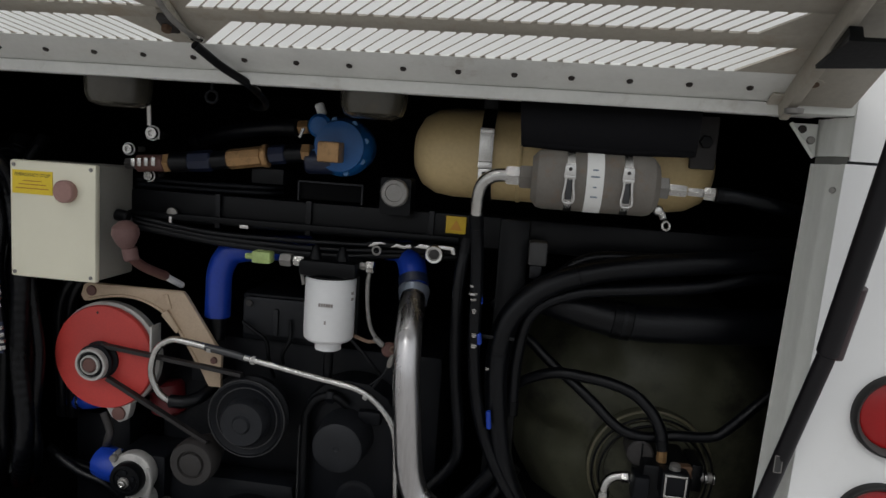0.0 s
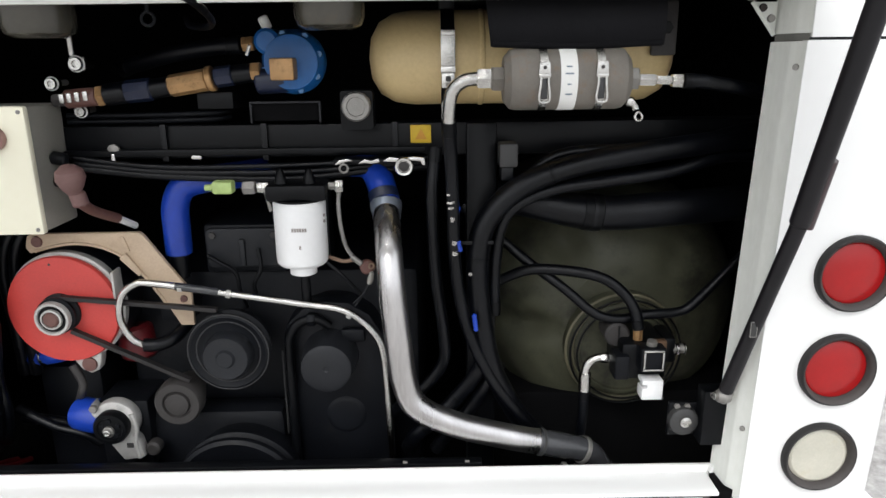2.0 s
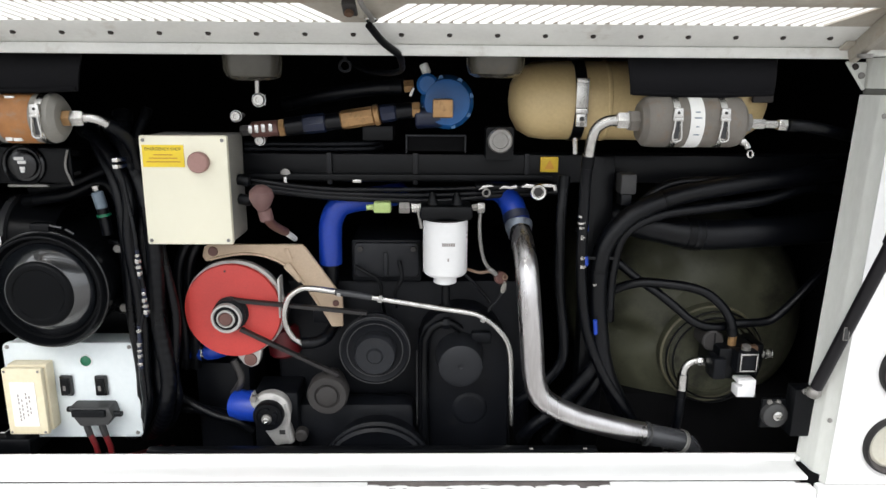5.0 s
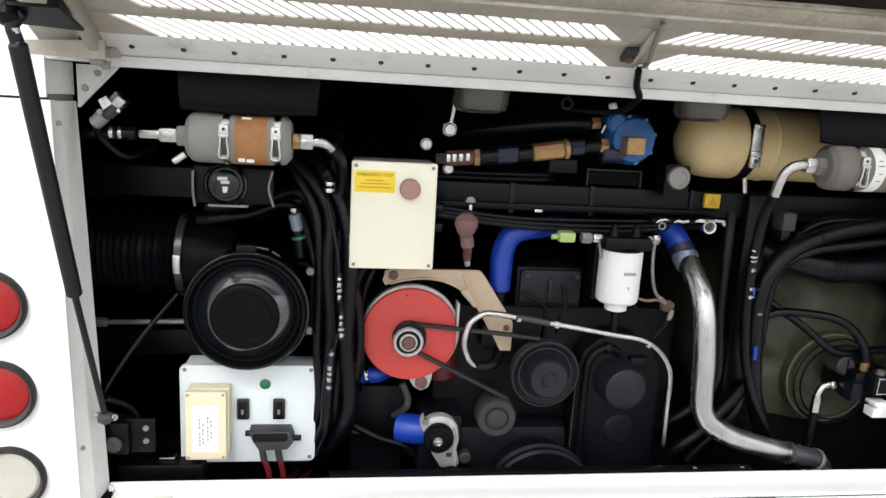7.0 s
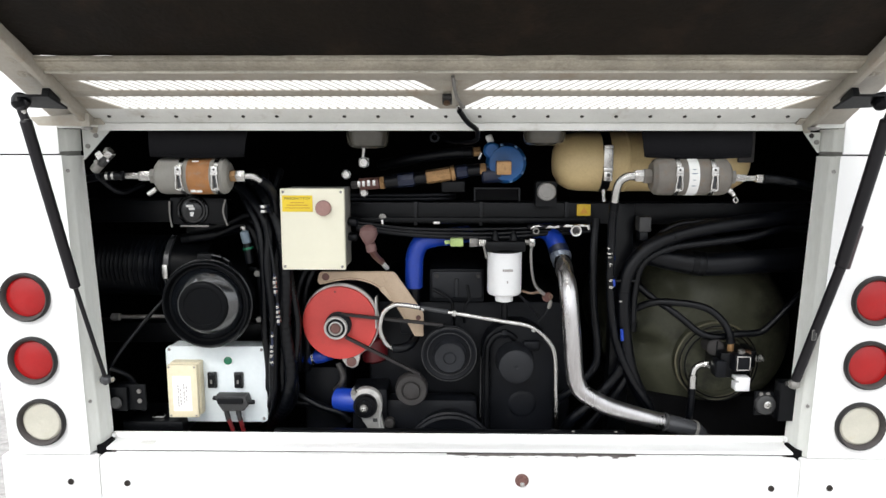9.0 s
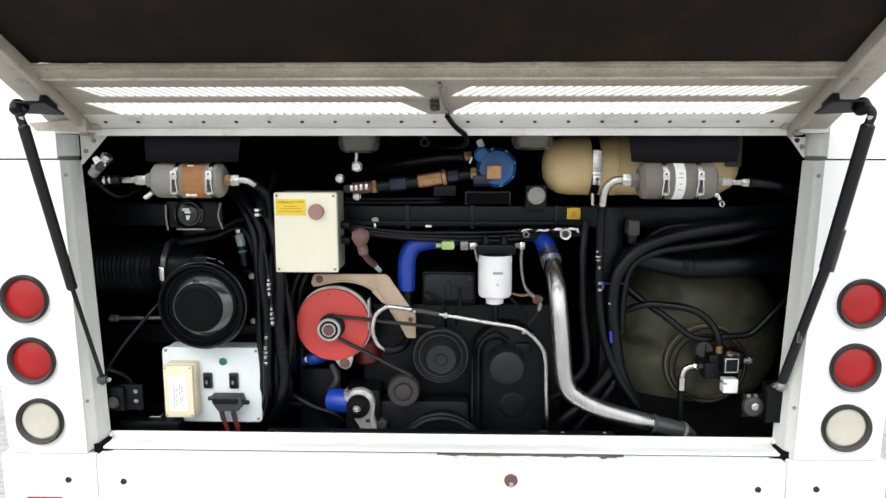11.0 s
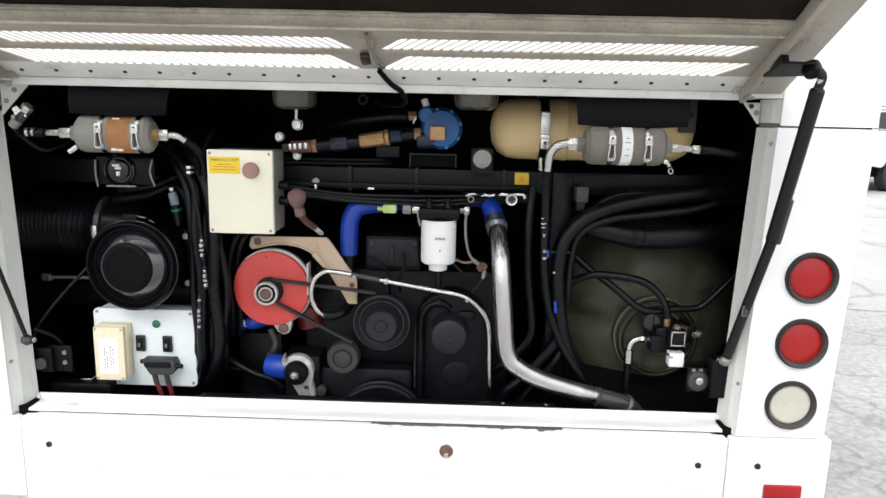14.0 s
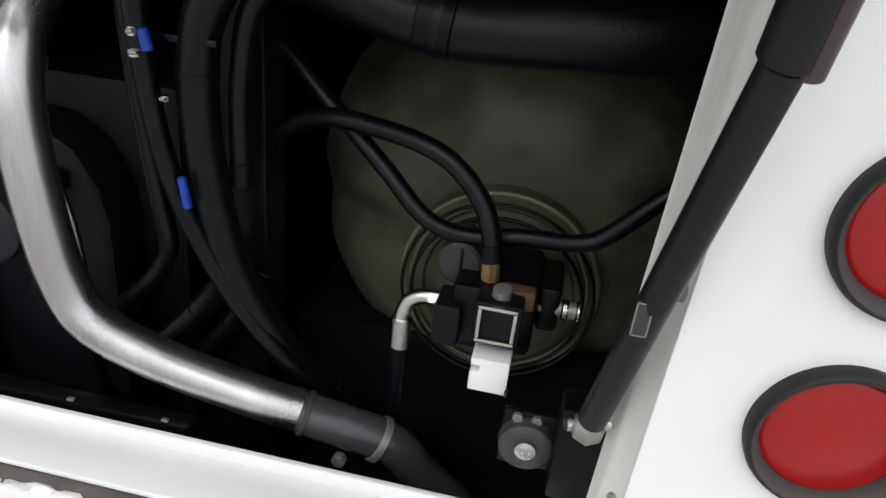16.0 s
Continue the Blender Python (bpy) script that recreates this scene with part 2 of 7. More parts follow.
BRASS = mat("aged_brass", (0.40, 0.235, 0.105), 0.40, 0.5, vary=0.3, scale=60, bump=0.3, dirt=(0.10, 0.06, 0.03), dirt_amount=0.42)
TAN = mat("tan_primed_steel", (0.50, 0.38, 0.27), 0.55, vary=0.1, scale=26, bump=0.1, dirt=(0.27, 0.18, 0.11), dirt_amount=0.28)
BEIGE = mat("beige_tank_paint", (0.56, 0.425, 0.215), 0.5, vary=0.1, scale=14, bump=0.08, dirt=(0.30, 0.21, 0.10), dirt_amount=0.25)
OLIVE = mat("olive_drum_paint", (0.079, 0.080, 0.053), 0.45, vary=0.4, scale=7, bump=0.15, dirt=(0.014, 0.014, 0.011), dirt_amount=0.62, spec=0.25)
OLIVE_LIGHT = mat("olive_rim_highlight", (0.13, 0.12, 0.075), 0.45, vary=0.25, scale=16, bump=0.15, dirt=(0.05, 0.045, 0.03), dirt_amount=0.35)
CAN_GREY = mat("grey_canister_resin", (0.25, 0.24, 0.215), 0.5, vary=0.12, scale=34, bump=0.1, dirt=(0.30, 0.22, 0.14), dirt_amount=0.25)
CAN_BROWN = mat("dusty_brown_canister_resin", (0.165, 0.15, 0.13), 0.55, vary=0.2, scale=36, bump=0.15, dirt=(0.19, 0.11, 0.055), dirt_amount=0.4)
ORANGE = mat("rusty_orange_band", (0.36, 0.155, 0.048), 0.55, vary=0.3, scale=42, bump=0.25, dirt=(0.24, 0.20, 0.155), dirt_amount=0.46)
FILTER_WHITE = mat("white_filter_enamel", (0.80, 0.80, 0.80), 0.3, vary=0.03, scale=10, bump=0.02, dirt=(0.6, 0.58, 0.52), dirt_amount=0.1)
GREEN = mat("lime_green_tag", (0.46, 0.60, 0.22), 0.4, vary=0.3, scale=60, bump=0.1, dirt=(0.16, 0.22, 0.08), dirt_amount=0.35)
GREEN_LAMP = mat("green_indicator", (0.01, 0.16, 0.075), 0.3, vary=0.1, bump=0.0)
PINK = mat("dusty_pink_rubber", (0.36, 0.205, 0.18), 0.6, vary=0.14, scale=18, bump=0.15, dirt=(0.22, 0.12, 0.1), dirt_amount=0.25)
BROWN = mat("brown_plastic_stem", (0.13, 0.06, 0.05), 0.5, vary=0.2, scale=18)
CLOUDY = mat("cloudy_grey_plastic", (0.045, 0.042, 0.034), 0.2, vary=0.4, scale=9, bump=0.1, dirt=(0.075, 0.052, 0.028), dirt_amount=0.5)
WIRE_RED = mat("red_wire_sleeve", (0.14, 0.008, 0.010), 0.45, vary=0.15)
WIRE_TAN = mat("copper_tan_wire", (0.20, 0.13, 0.09), 0.5, vary=0.2)
TYRE = mat("tyre_rubber", (0.02, 0.02, 0.021), 0.8, vary=0.2, scale=8)
GLASS_DARK = mat("tinted_window", (0.028, 0.030, 0.031), 0.10, vary=0.2, scale=2, bump=0.0, spec=0.4)
RIM = mat("bright_alloy_wheel", (0.62, 0.62, 0.63), 0.25, 0.8, vary=0.15, scale=12, bump=0.05)
LENS_RED = mat("red_lamp_lens", (0.33, 0.0068, 0.008), 0.22, vary=0.22, scale=14, grain=0.1, bump=0.05, dirt=(0.17, 0.004, 0.004), dirt_amount=0.2, spec=0.45)
LENS_CLEAR = mat("yellowed_clear_lens", (0.50, 0.48, 0.405), 0.2, vary=0.14, scale=30, grain=0.1, bump=0.08, dirt=(0.46, 0.40, 0.26), dirt_amount=0.3, coat=0.6)


def asphalt(name, colour, grit_low, grit_high, crack_scale):
    m = mat(name, colour, 0.85, vary=0.20, scale=2.2, grain=0.16, bump=0.3, dirt=[v * 0.72 for v in colour], dirt_amount=0.4)
    nt = m.node_tree
    bsdf = nt.nodes["Principled BSDF"]
    old = bsdf.inputs["Base Color"].links[0].from_socket
    co = nt.nodes.new("ShaderNodeTexCoord")
    warp = node(nt, "ShaderNodeTexNoise", Scale=1.3, Detail=5.0)
    add = nt.nodes.new("ShaderNodeMix")
    add.data_type, add.blend_type = "RGBA", "LINEAR_LIGHT"
    add.inputs[0].default_value = 0.45
    nt.links.new(co.outputs["Object"], warp.inputs["Vector"])
    nt.links.new(co.outputs["Object"], add.inputs[6])
    nt.links.new(warp.outputs["Color"], add.inputs[7])
    cracks = node(nt, "ShaderNodeTexVoronoi", Scale=crack_scale)
    cracks.feature = "DISTANCE_TO_EDGE"
    nt.links.new(add.outputs[2], cracks.inputs["Vector"])
    cut = nt.nodes.new("ShaderNodeMapRange")
    cut.inputs[1].default_value, cut.inputs[2].default_value, cut.inputs[3].default_value, cut.inputs[4].default_value = 0.003, 0.028, 0.50, 0.0
    nt.links.new(cracks.outputs["Distance"], cut.inputs[0])
    mix = nt.nodes.new("ShaderNodeMix")
    mix.data_type = "RGBA"
    nt.links.new(cut.outputs[0], mix.inputs[0])
    nt.links.new(old, mix.inputs[6])
    mix.inputs[7].default_value = (0.19, 0.178, 0.168, 1)
    grit = node(nt, "ShaderNodeTexNoise", Scale=26.0, Detail=6.0, Roughness=0.72)
    nt.links.new(co.outputs["Object"], grit.inputs["Vector"])
    pale = nt.nodes.new("ShaderNodeMapRange")
    pale.inputs[1].default_value, pale.inputs[2].default_value, pale.inputs[3].default_value, pale.inputs[4].default_value = 0.36, 0.66, grit_low, grit_high
    nt.links.new(grit.outputs["Fac"], pale.inputs[0])
    speck = nt.nodes.new("ShaderNodeMix")
    speck.data_type, speck.blend_type = "RGBA", "MULTIPLY"
    speck.inputs[0].default_value = 1.0
    nt.links.new(mix.outputs[2], speck.inputs[6])
    nt.links.new(pale.outputs[0], speck.inputs[7])
    nt.links.new(speck.outputs[2], bsdf.inputs["Base Color"])
    chips = node(nt, "ShaderNodeBump", Strength=0.7, Distance=0.012)
    nt.links.new(grit.outputs["Fac"], chips.inputs["Height"])
    nt.links.new(chips.outputs[0], bsdf.inputs["Normal"])
    return m


ASPHALT = asphalt("weathered_asphalt", (0.40, 0.386, 0.372), 0.72, 1.14, 1.55)
PAVING = asphalt("smoother_pale_paving", (0.41, 0.40, 0.385), 0.93, 1.05, 0.42)


# ---- shape helpers ----
def thing(name, at, label, category, group="", kind=""):
    ob = new(name)
    ob.location = at
    ob.empty_display_size = 0.05
    return tagged(ob, label, category, group, kind)


def part(name, bm, material, parent=None, label="", smooth=35):
    """Links a bmesh, laid out in world places, as one mesh object under a thing or under a part."""
    base = Vector((0, 0, 0))
    up = parent
    while up:
        base += Vector(up.location)
        up = up.parent
    bmesh.ops.translate(bm, verts=bm.verts, vec=-base)
    bmesh.ops.recalc_face_normals(bm, faces=bm.faces)
    me = bpy.data.meshes.new(name)
    bm.to_mesh(me)
    bm.free()
    me.materials.append(material)
    if smooth:
        me.polygons.foreach_set("use_smooth", [True] * len(me.polygons))
        me.set_sharp_from_angle(angle=radians(smooth))
    ob = new(name, me)
    ob.parent = parent
    if label:
        tagged(ob, label)
    return ob


def solid(name, bm, material, label, category, group="", kind=""):
    return tagged(part(name, bm, material), label, category, group, kind)


def box(x0, x1, y0, y1, z0, z1, bevel=0.0, bm=None, seg=2):
    bm = bm or bmesh.new()
    made = bmesh.ops.create_cube(bm, size=1.0, matrix=Matrix.Translation(((x0 + x1) / 2, (y0 + y1) / 2, (z0 + z1) / 2)) @ Matrix.Diagonal((x1 - x0, y1 - y0, z1 - z0, 1)))
    if bevel:
        edges = list({e for v in made["verts"] for e in v.link_edges})
        bmesh.ops.bevel(bm, geom=edges, offset=bevel, segments=seg, affect="EDGES", profile=0.5)
    return bm


def frame_of(d):
    d = Vector(d).normalized()
    a = Vector((0, 0, 1)) if abs(d.z) < 0.9 else Vector((0, 1, 0))
    u = d.cross(a).normalized()
    return d, u, u.cross(d)


def lathe(profile, origin, axis, seg=32, bm=None):
    """Turns (along, radius) rows about an axis that starts at origin."""
    bm = bm or bmesh.new()
    d, u, w = frame_of(axis)
    o = Vector(origin)
    rings = []
    for along, r in profile:
        c = o + d * along
        if r < 1e-5:
            rings.append([bm.verts.new(c)])
        else:
            rings.append([bm.verts.new(c + u * (r * math.cos(2 * math.pi * k / seg)) + w * (r * math.sin(2 * math.pi * k / seg))) for k in range(seg)])
    for a, b in zip(rings, rings[1:]):
        for k in range(seg):
            n = (k + 1) % seg
            if len(a) == 1 and len(b) == 1:
                continue
            if len(a) == 1:
                bm.faces.new((a[0], b[k], b[n]))
            elif len(b) == 1:
                bm.faces.new((a[k], a[n], b[0]))
            else:
                bm.faces.new((a[k], a[n], b[n], b[k]))
    for ring, flip in ((rings[0], True), (rings[-1], False)):
        if len(ring) > 2:
            bm.faces.new(ring[::-1] if flip else ring)
    return bm


def rod(p0, p1, r, seg=16, bm=None, bevel=0.0):
    length = (Vector(p1) - Vector(p0)).length
    e = min(bevel, length / 3)
    rows = [(0, r - e), (e, r), (length - e, r), (length, r - e)] if e else [(0, r), (length, r)]
    return lathe(rows, p0, Vector(p1) - Vector(p0), seg, bm)


def smooth_path(points, steps=6):
    p = [Vector(q) for q in points]
    p = [p[0] * 2 - p[1]] + p + [p[-1] * 2 - p[-2]]
    out = []
    for a, b, c, d in zip(p, p[1:], p[2:], p[3:]):
        for k in range(steps):
            t = k / steps
            out.append(0.5 * (2 * b + (c - a) * t + (2 * a - 5 * b + 4 * c - d) * t * t + (3 * b - a - 3 * c + d) * t ** 3))
    return out + [p[-2]]


def sweep(points, r, seg=12, steps=6, bm=None, ribs=0.0, rib_len=0.02):
    """A round hose along a smooth path; ribs: the depth of its corrugation."""
    bm = bm or bmesh.new()
    path = smooth_path(points, steps) if steps else [Vector(q) for q in points]
    if ribs:
        fine = []
        for a, b in zip(path, path[1:]):
            n = max(1, round((b - a).length / (rib_len / 4)))
            fine += [a.lerp(b, k / n) for k in range(n)]
        path = fine + [path[-1]]
    up = None
    rings = []
    for i, c in enumerate(path):
        d = (path[min(i + 1, len(path) - 1)] - path[max(i - 1, 0)]).normalized()
        if up is None:
            _, up, _ = frame_of(d)
        up = (up - d * up.dot(d)).normalized()
        side = d.cross(up)
        rr = r + (ribs * math.cos(i * math.pi / 2) if ribs else 0)
        rings.append([bm.verts.new(c + up * (rr * math.cos(2 * math.pi * k / seg)) + side * (rr * math.sin(2 * math.pi * k / seg))) for k in range(seg)])
    for a, b in zip(rings, rings[1:]):
        for k in range(seg):
            bm.faces.new((a[k], a[(k + 1) % seg], b[(k + 1) % seg], b[k]))
    bm.faces.new(rings[0][::-1])
    bm.faces.new(rings[-1])
    return bm


def plate(outline, y0, y1, bevel=0.0, bm=None):
    """A sheet cut to an (x, z) outline, from y0 back to y1."""
    bm = bm or bmesh.new()
    front = [bm.verts.new((x, y0, z)) for x, z in outline]
    face = bm.faces.new(front)
    made = bmesh.ops.extrude_face_region(bm, geom=[face])
    back = [v for v in made["geom"] if isinstance(v, bmesh.types.BMVert)]
    bmesh.ops.translate(bm, verts=back, vec=(0, y1 - y0, 0))
    if bevel:
        edges = list({e for v in front for e in v.link_edges} | {e for v in back for e in v.link_edges})
        bmesh.ops.bevel(bm, geom=edges, offset=bevel, segments=2, affect="EDGES", profile=0.5)
    return bm


def rounded(x0, x1, z0, z1, r, n=5):
    pts = []
    for cx, cz, a in ((x1 - r, z1 - r, 0), (x0 + r, z1 - r, 90), (x0 + r, z0 + r, 180), (x1 - r, z0 + r, 270)):
        pts += [(cx + r * math.cos(radians(a + 90 * k / n)), cz + r * math.sin(radians(a + 90 * k / n))) for k in range(n + 1)]
    return pts


def ring(centre, axis, r, tube, seg=40, sides=10, bm=None):
    rows = [(tube * math.sin(2 * math.pi * k / sides), r + tube * math.cos(2 * math.pi * k / sides)) for k in range(sides + 1)]
    bm = bm or bmesh.new()
    d, u, w = frame_of(axis)
    o = Vector(centre)
    rings = []
    for k in range(sides):
        along, rr = rows[k]
        rings.append([bm.verts.new(o + d * along + u * (rr * math.cos(2 * math.pi * j / seg)) + w * (rr * math.sin(2 * math.pi * j / seg))) for j in range(seg)])
    for i in range(sides):
        a, b = rings[i], rings[(i + 1) % sides]
        for j in range(seg):
            bm.faces.new((a[j], a[(j + 1) % seg], b[(j + 1) % seg], b[j]))
    return bm


def hexnut(p, axis, r, length, bm=None):
    return lathe([(0, r * 0.9), (length * 0.12, r), (length * 0.88, r), (length, r * 0.9)], p, axis, 6, bm)


def words(name, text, size, m, material, parent, label=""):
    """Lettering as a thin mesh, at the pose m in the world."""
    cu = bpy.data.curves.new(name, "FONT")
    cu.body, cu.size, cu.extrude, cu.align_x, cu.align_y = text, size, 0.0002, "CENTER", "CENTER"
    tmp = bpy.data.objects.new(name, cu)
    me = bpy.data.meshes.new_from_object(tmp)
    bpy.data.objects.remove(tmp)
    bpy.data.curves.remove(cu)
    bm = bmesh.new()
    bm.from_mesh(me)
    bpy.data.meshes.remove(me)
    bmesh.ops.transform(bm, matrix=m, verts=bm.verts)
    return part(name, bm, material, parent, label, smooth=0)


F = (0, -1, 0)   # towards the rear of the coach, where the viewer stands
SIDES = (-1, 1)

# ---- ground ----
bm = bmesh.new()
bmesh.ops.create_grid(bm, x_segments=60, y_segments=60, size=600.0)
solid("ground", bm, ASPHALT, "weathered pale grey asphalt lot with branching cracks", "ground", kind="structure")

slab = bmesh.new()
edge = [(-60 + 6 * k, 4.65 - 0.18 * (-60 + 6 * k) + 0.10 * noise.noise(Vector((k * 0.8, 0, 3)))) for k in range(10)]
edge += [(k * 0.2, 4.46 - 0.18 * k * 0.2 + 0.06 * noise.noise(Vector((k * 0.7, 2, 3)))) for k in range(0, 45)]
edge += [(10 + 6 * k, 4.46 - 0.18 * (10 + 6 * k) + 0.1 * noise.noise(Vector((k * 0.8, 5, 3)))) for k in range(9)]
lo_, hi_ = [slab.verts.new((x, y, 0.004)) for x, y in edge], [slab.verts.new((x, y + 90, 0.004)) for x, y in edge]
for k in range(len(edge) - 1):
    slab.faces.new((lo_[k], lo_[k + 1], hi_[k + 1], hi_[k]))
solid("newer_paving", slab, PAVING, "smoother pale grey paving laid beyond a ragged edge", "paving", kind="structure")

# ---- coach body ----
coach = thing("coach_body", (0, 0, 0), "white painted rear end of a coach with its engine hatch open", "coach", kind="structure")
for s in SIDES:
    # rear quarter panel, with a rounded vertical corner, running back along the side and leaning out a little
    n = 8
    lo_in, hi_in, lo_out, hi_out = (0.982, 1.0105, 1.004, 1.026) if s > 0 else (0.986, 1.0150, 1.012, 1.026)
    seam = 0.651 if s > 0 else 0.645
    for z0, z1, in0, in1, out0, out1, name in ((seam + 0.002, 1.488, lo_out, hi_out, -0.006, 0.026, "quarter_panel"), (1.4925, 3.1, 1.032, 1.032, 0.026, 0.030, "upper_side_panel")):
        bm = bmesh.new()
        rows = []
        for z, edge, lean in ((z0, in0, out0), (z1, in1, out1)):
            prof = [(edge, 0.0)] + [(1.226 + lean + 0.04 * math.sin(radians(90 * k / n)), 0.04 - 0.04 * math.cos(radians(90 * k / n))) for k in range(n + 1)] + [(1.266 + lean, 9.0), (1.23 + lean, 9.0), (1.23 + lean, 0.06), (1.19 + lean, 0.03), (edge, 0.03)]
            rows.append([bm.verts.new((s * x, y, z)) for x, y in prof])
        m_ = len(rows[0])
        for k in range(m_):
            bm.faces.new((rows[0][k], rows[0][(k + 1) % m_], rows[1][(k + 1) % m_], rows[1][k]))
        bm.faces.new(rows[0]); bm.faces.new(rows[1])
        part(name, bm, WHITE, coach)
    # dark line of sealant in the panel joint
    part("panel_joint", box(min(s * 1.03, s * 1.262), max(s * 1.03, s * 1.262), 0.004, 0.02, 1.4875, 1.493), RUBBER, coach)
    part("lower_corner_panel", box(min(s * 0.987, s * 1.266), max(s * 0.987, s * 1.266), -0.004, 0.085, 0.40, seam - 0.0015, 0.006), WHITE, coach)
    part("lower_side_panel", box(min(s * 1.235, s * 1.265), max(s * 1.235, s * 1.265), 0.087, 9.0, 0.40, 0.648, 0.004), WHITE, coach)
    # door jamb: a chamfer off the outer panel, then a deep return into the bay with a rolled edge
    def jamb_strip(name, z0, z1, in0, in1, out0, out1, back, material):
        bm = bmesh.new()
        rows = []
        for k in range(7):
            f = k / 6
            z, xi, xo = z0 + (z1 - z0) * f, in0 + (in1 - in0) * f, out0 + (out1 - out0) * f
            mid = xi + (xo - xi) * 0.22
            rows.append([bm.verts.new((s * x, y, z)) for x, y in ((xo, back), (xo - 0.002, back + 0.006), (mid + 0.002, back + 0.024), (mid - 0.001, back + 0.029), (xi, 0.080), (xi - 0.003, 0.084), (xi - 0.002, 0.088), (xi + 0.006, 0.088), (xo + 0.004, back + 0.036), (xo + 0.004, back + 0.003))])
        n_ = len(rows[0])
        for a, b in zip(rows, rows[1:]):
            for k in range(n_):
                bm.faces.new((a[k], a[(k + 1) % n_], b[(k + 1) % n_], b[k]))
        bm.faces.new(rows[0]); bm.faces.new(rows[-1])
        return part(name, bm, material, coach)
    jamb_strip("jamb", 0.653, 1.4865, lo_in, hi_in, lo_out - 0.0005, hi_out - 0.0005, 0.001, JAMB)
    jamb_strip("jamb_head", 1.499, 1.558, hi_in + 0.003, hi_in + 0.003, hi_out + 0.005, hi_out + 0.005, 0.001, JAMB)
    jamb_strip("head_slit", 1.4870, 1.4985, hi_in + 0.006, hi_in + 0.006, hi_out + 0.004, hi_out + 0.004, 0.004, JAMB_SHADE)
    a, b = sorted((s * 0.930, s * 1.033))
    part("header_end", box(a, b, 0.003, 0.054, 1.5595, 1.60, 0.003), JAMB, coach)
    g = [(0.967, 1.550), (1.0075, 1.550), (1.0075, 1.497)] if s > 0 else [(-0.932, 1.556), (-1.006, 1.556), (-1.006, 1.477)]
    part("gusset", plate(g, 0.076, 0.082), JAMB, coach)
    (ax, az), (bx, bz) = (g[0], g[2])
    part("gusset_flange", sweep([(ax - s * 0.002, 0.074, az), ((ax + bx) / 2 - s * 0.002, 0.074, (az + bz) / 2), (bx - s * 0.002, 0.074, bz)], 0.0035, 8), JAMB, coach)
    for bx, bz in (((0.984, 1.541), (0.999, 1.524)) if s > 0 else ((0.968, 1.541), (0.992, 1.512))):
        part("gusset_bolt", lathe([(0, 0.007), (0.004, 0.006), (0.005, 0.0)], (s * bx, 0.076, bz), F, 10), SCREW if bz > 1.53 and s > 0 else ZINC, coach)
    for bz in (0.80, 1.447):
        f = (bz - 0.653) / 0.834
        part("jamb_bolt", lathe([(0, 0.0052), (0.003, 0.0046), (0.004, 0.0)], (s * (lo_out + (hi_out - lo_out) * f - 0.007), 0.0125, bz), (-s, -1, 0), 10), ZINC, coach)
part("jamb_bolt", lathe([(0, 0.0095), (0.003, 0.0095), (0.0045, 0.006), (0.0045, 0.0)], (1.0078, 0.0125, 1.021), (-0.6, -1, 0), 6), ZINC, coach, "bare zinc bolt head")
part("rear_wall", box(-1.005, 1.005, 0.012, 0.05, 1.60, 3.1), WHITE, coach)
part("hatch_header", box(-1.003, 1.003, 0.055, 0.10, 1.560, 1.60, 0.004), FRAME_WHITE, coach)
part("roof", box(-1.26, 1.26, 0.0, 9.0, 3.1, 3.2, 0.04), WHITE, coach)
part("front_wall", box(-1.23, 1.23, 8.95, 9.0, 0.4, 3.1), WHITE, coach)
part("sill_ledge", box(-0.972, 0.972, 0.012, 0.088, 0.655, 0.664, 0.003), WHITE, coach)
part("sill_shadow_gap", box(-0.955, 0.955, 0.0125, 0.080, 0.640, 0.6515), SEAL_FOAM, coach)
part("sill_upstand", box(-0.982, 0.982, 0.080, 0.088, 0.662, 0.681, 0.002), WHITE, coach)
for s in SIDES:
    a, b = sorted((s * 0.973, s * 0.999))
    # dark block fills the open gap and stands for its shade
    part("gap_seal", box(a, b, 0.014, 0.078, 0.42, 0.668), DARK, coach)
    part("sill_end", plate([(s * 0.9722, 0.650), (s * 0.9722, 0.663), (s * 0.976, 0.680), (s * 0.982, 0.680), (s * 0.979, 0.650)], 0.070, 0.0795), WHITE, coach)
part("underbody", box(-1.2, 1.2, 0.3, 8.9, 0.36, 0.42), DARK, coach)
for k in range(2):
    for s in SIDES:
        part("road_wheel", lathe([(0, 0.3), (0.01, 0.48), (0.05, 0.51), (0.24, 0.51), (0.28, 0.48), (0.28, 0.3)], (s * 0.92, 2.4 + 4.2 * k, 0.51), (s, 0, 0), 32), TYRE, coach)

# rear bumper with its fold-down cover
bumper = thing("rear_bumper", (0, 0, 0.4), "white painted rear bumper cover with scuffed top edge", "bumper")
part("cover_panel", plate(rounded(-0.9805, 0.9805, 0.38, 0.651, 0.012), -0.012, 0.012, 0.003), WHITE, bumper)
part("pull_pocket", box(-0.885, -0.845, 0.030, 0.055, 0.6642, 0.6655, 0.0005), FRAME_WHITE, bumper)
part("crease", box(-0.962, 0.962, -0.016, -0.010, 0.500, 0.506, 0.002), WHITE, bumper)
part("top_edge_primer", plate([(0.0, 0.6512), (0.53, 0.6512), (0.53, 0.6528), (0.0, 0.6528)], -0.0095, 0.0135), SEAL_FOAM, bumper, "bare brown seal strip along the top edge")
part("top_edge_cap", box(0.5305, 0.94, -0.011, 0.0118, 0.6512, 0.6545, 0.001), WHITE, bumper)
part("top_edge_cap", box(-0.94, -0.0005, -0.011, 0.0115, 0.6512, 0.6545, 0.001), WHITE, bumper)
x = 0.01
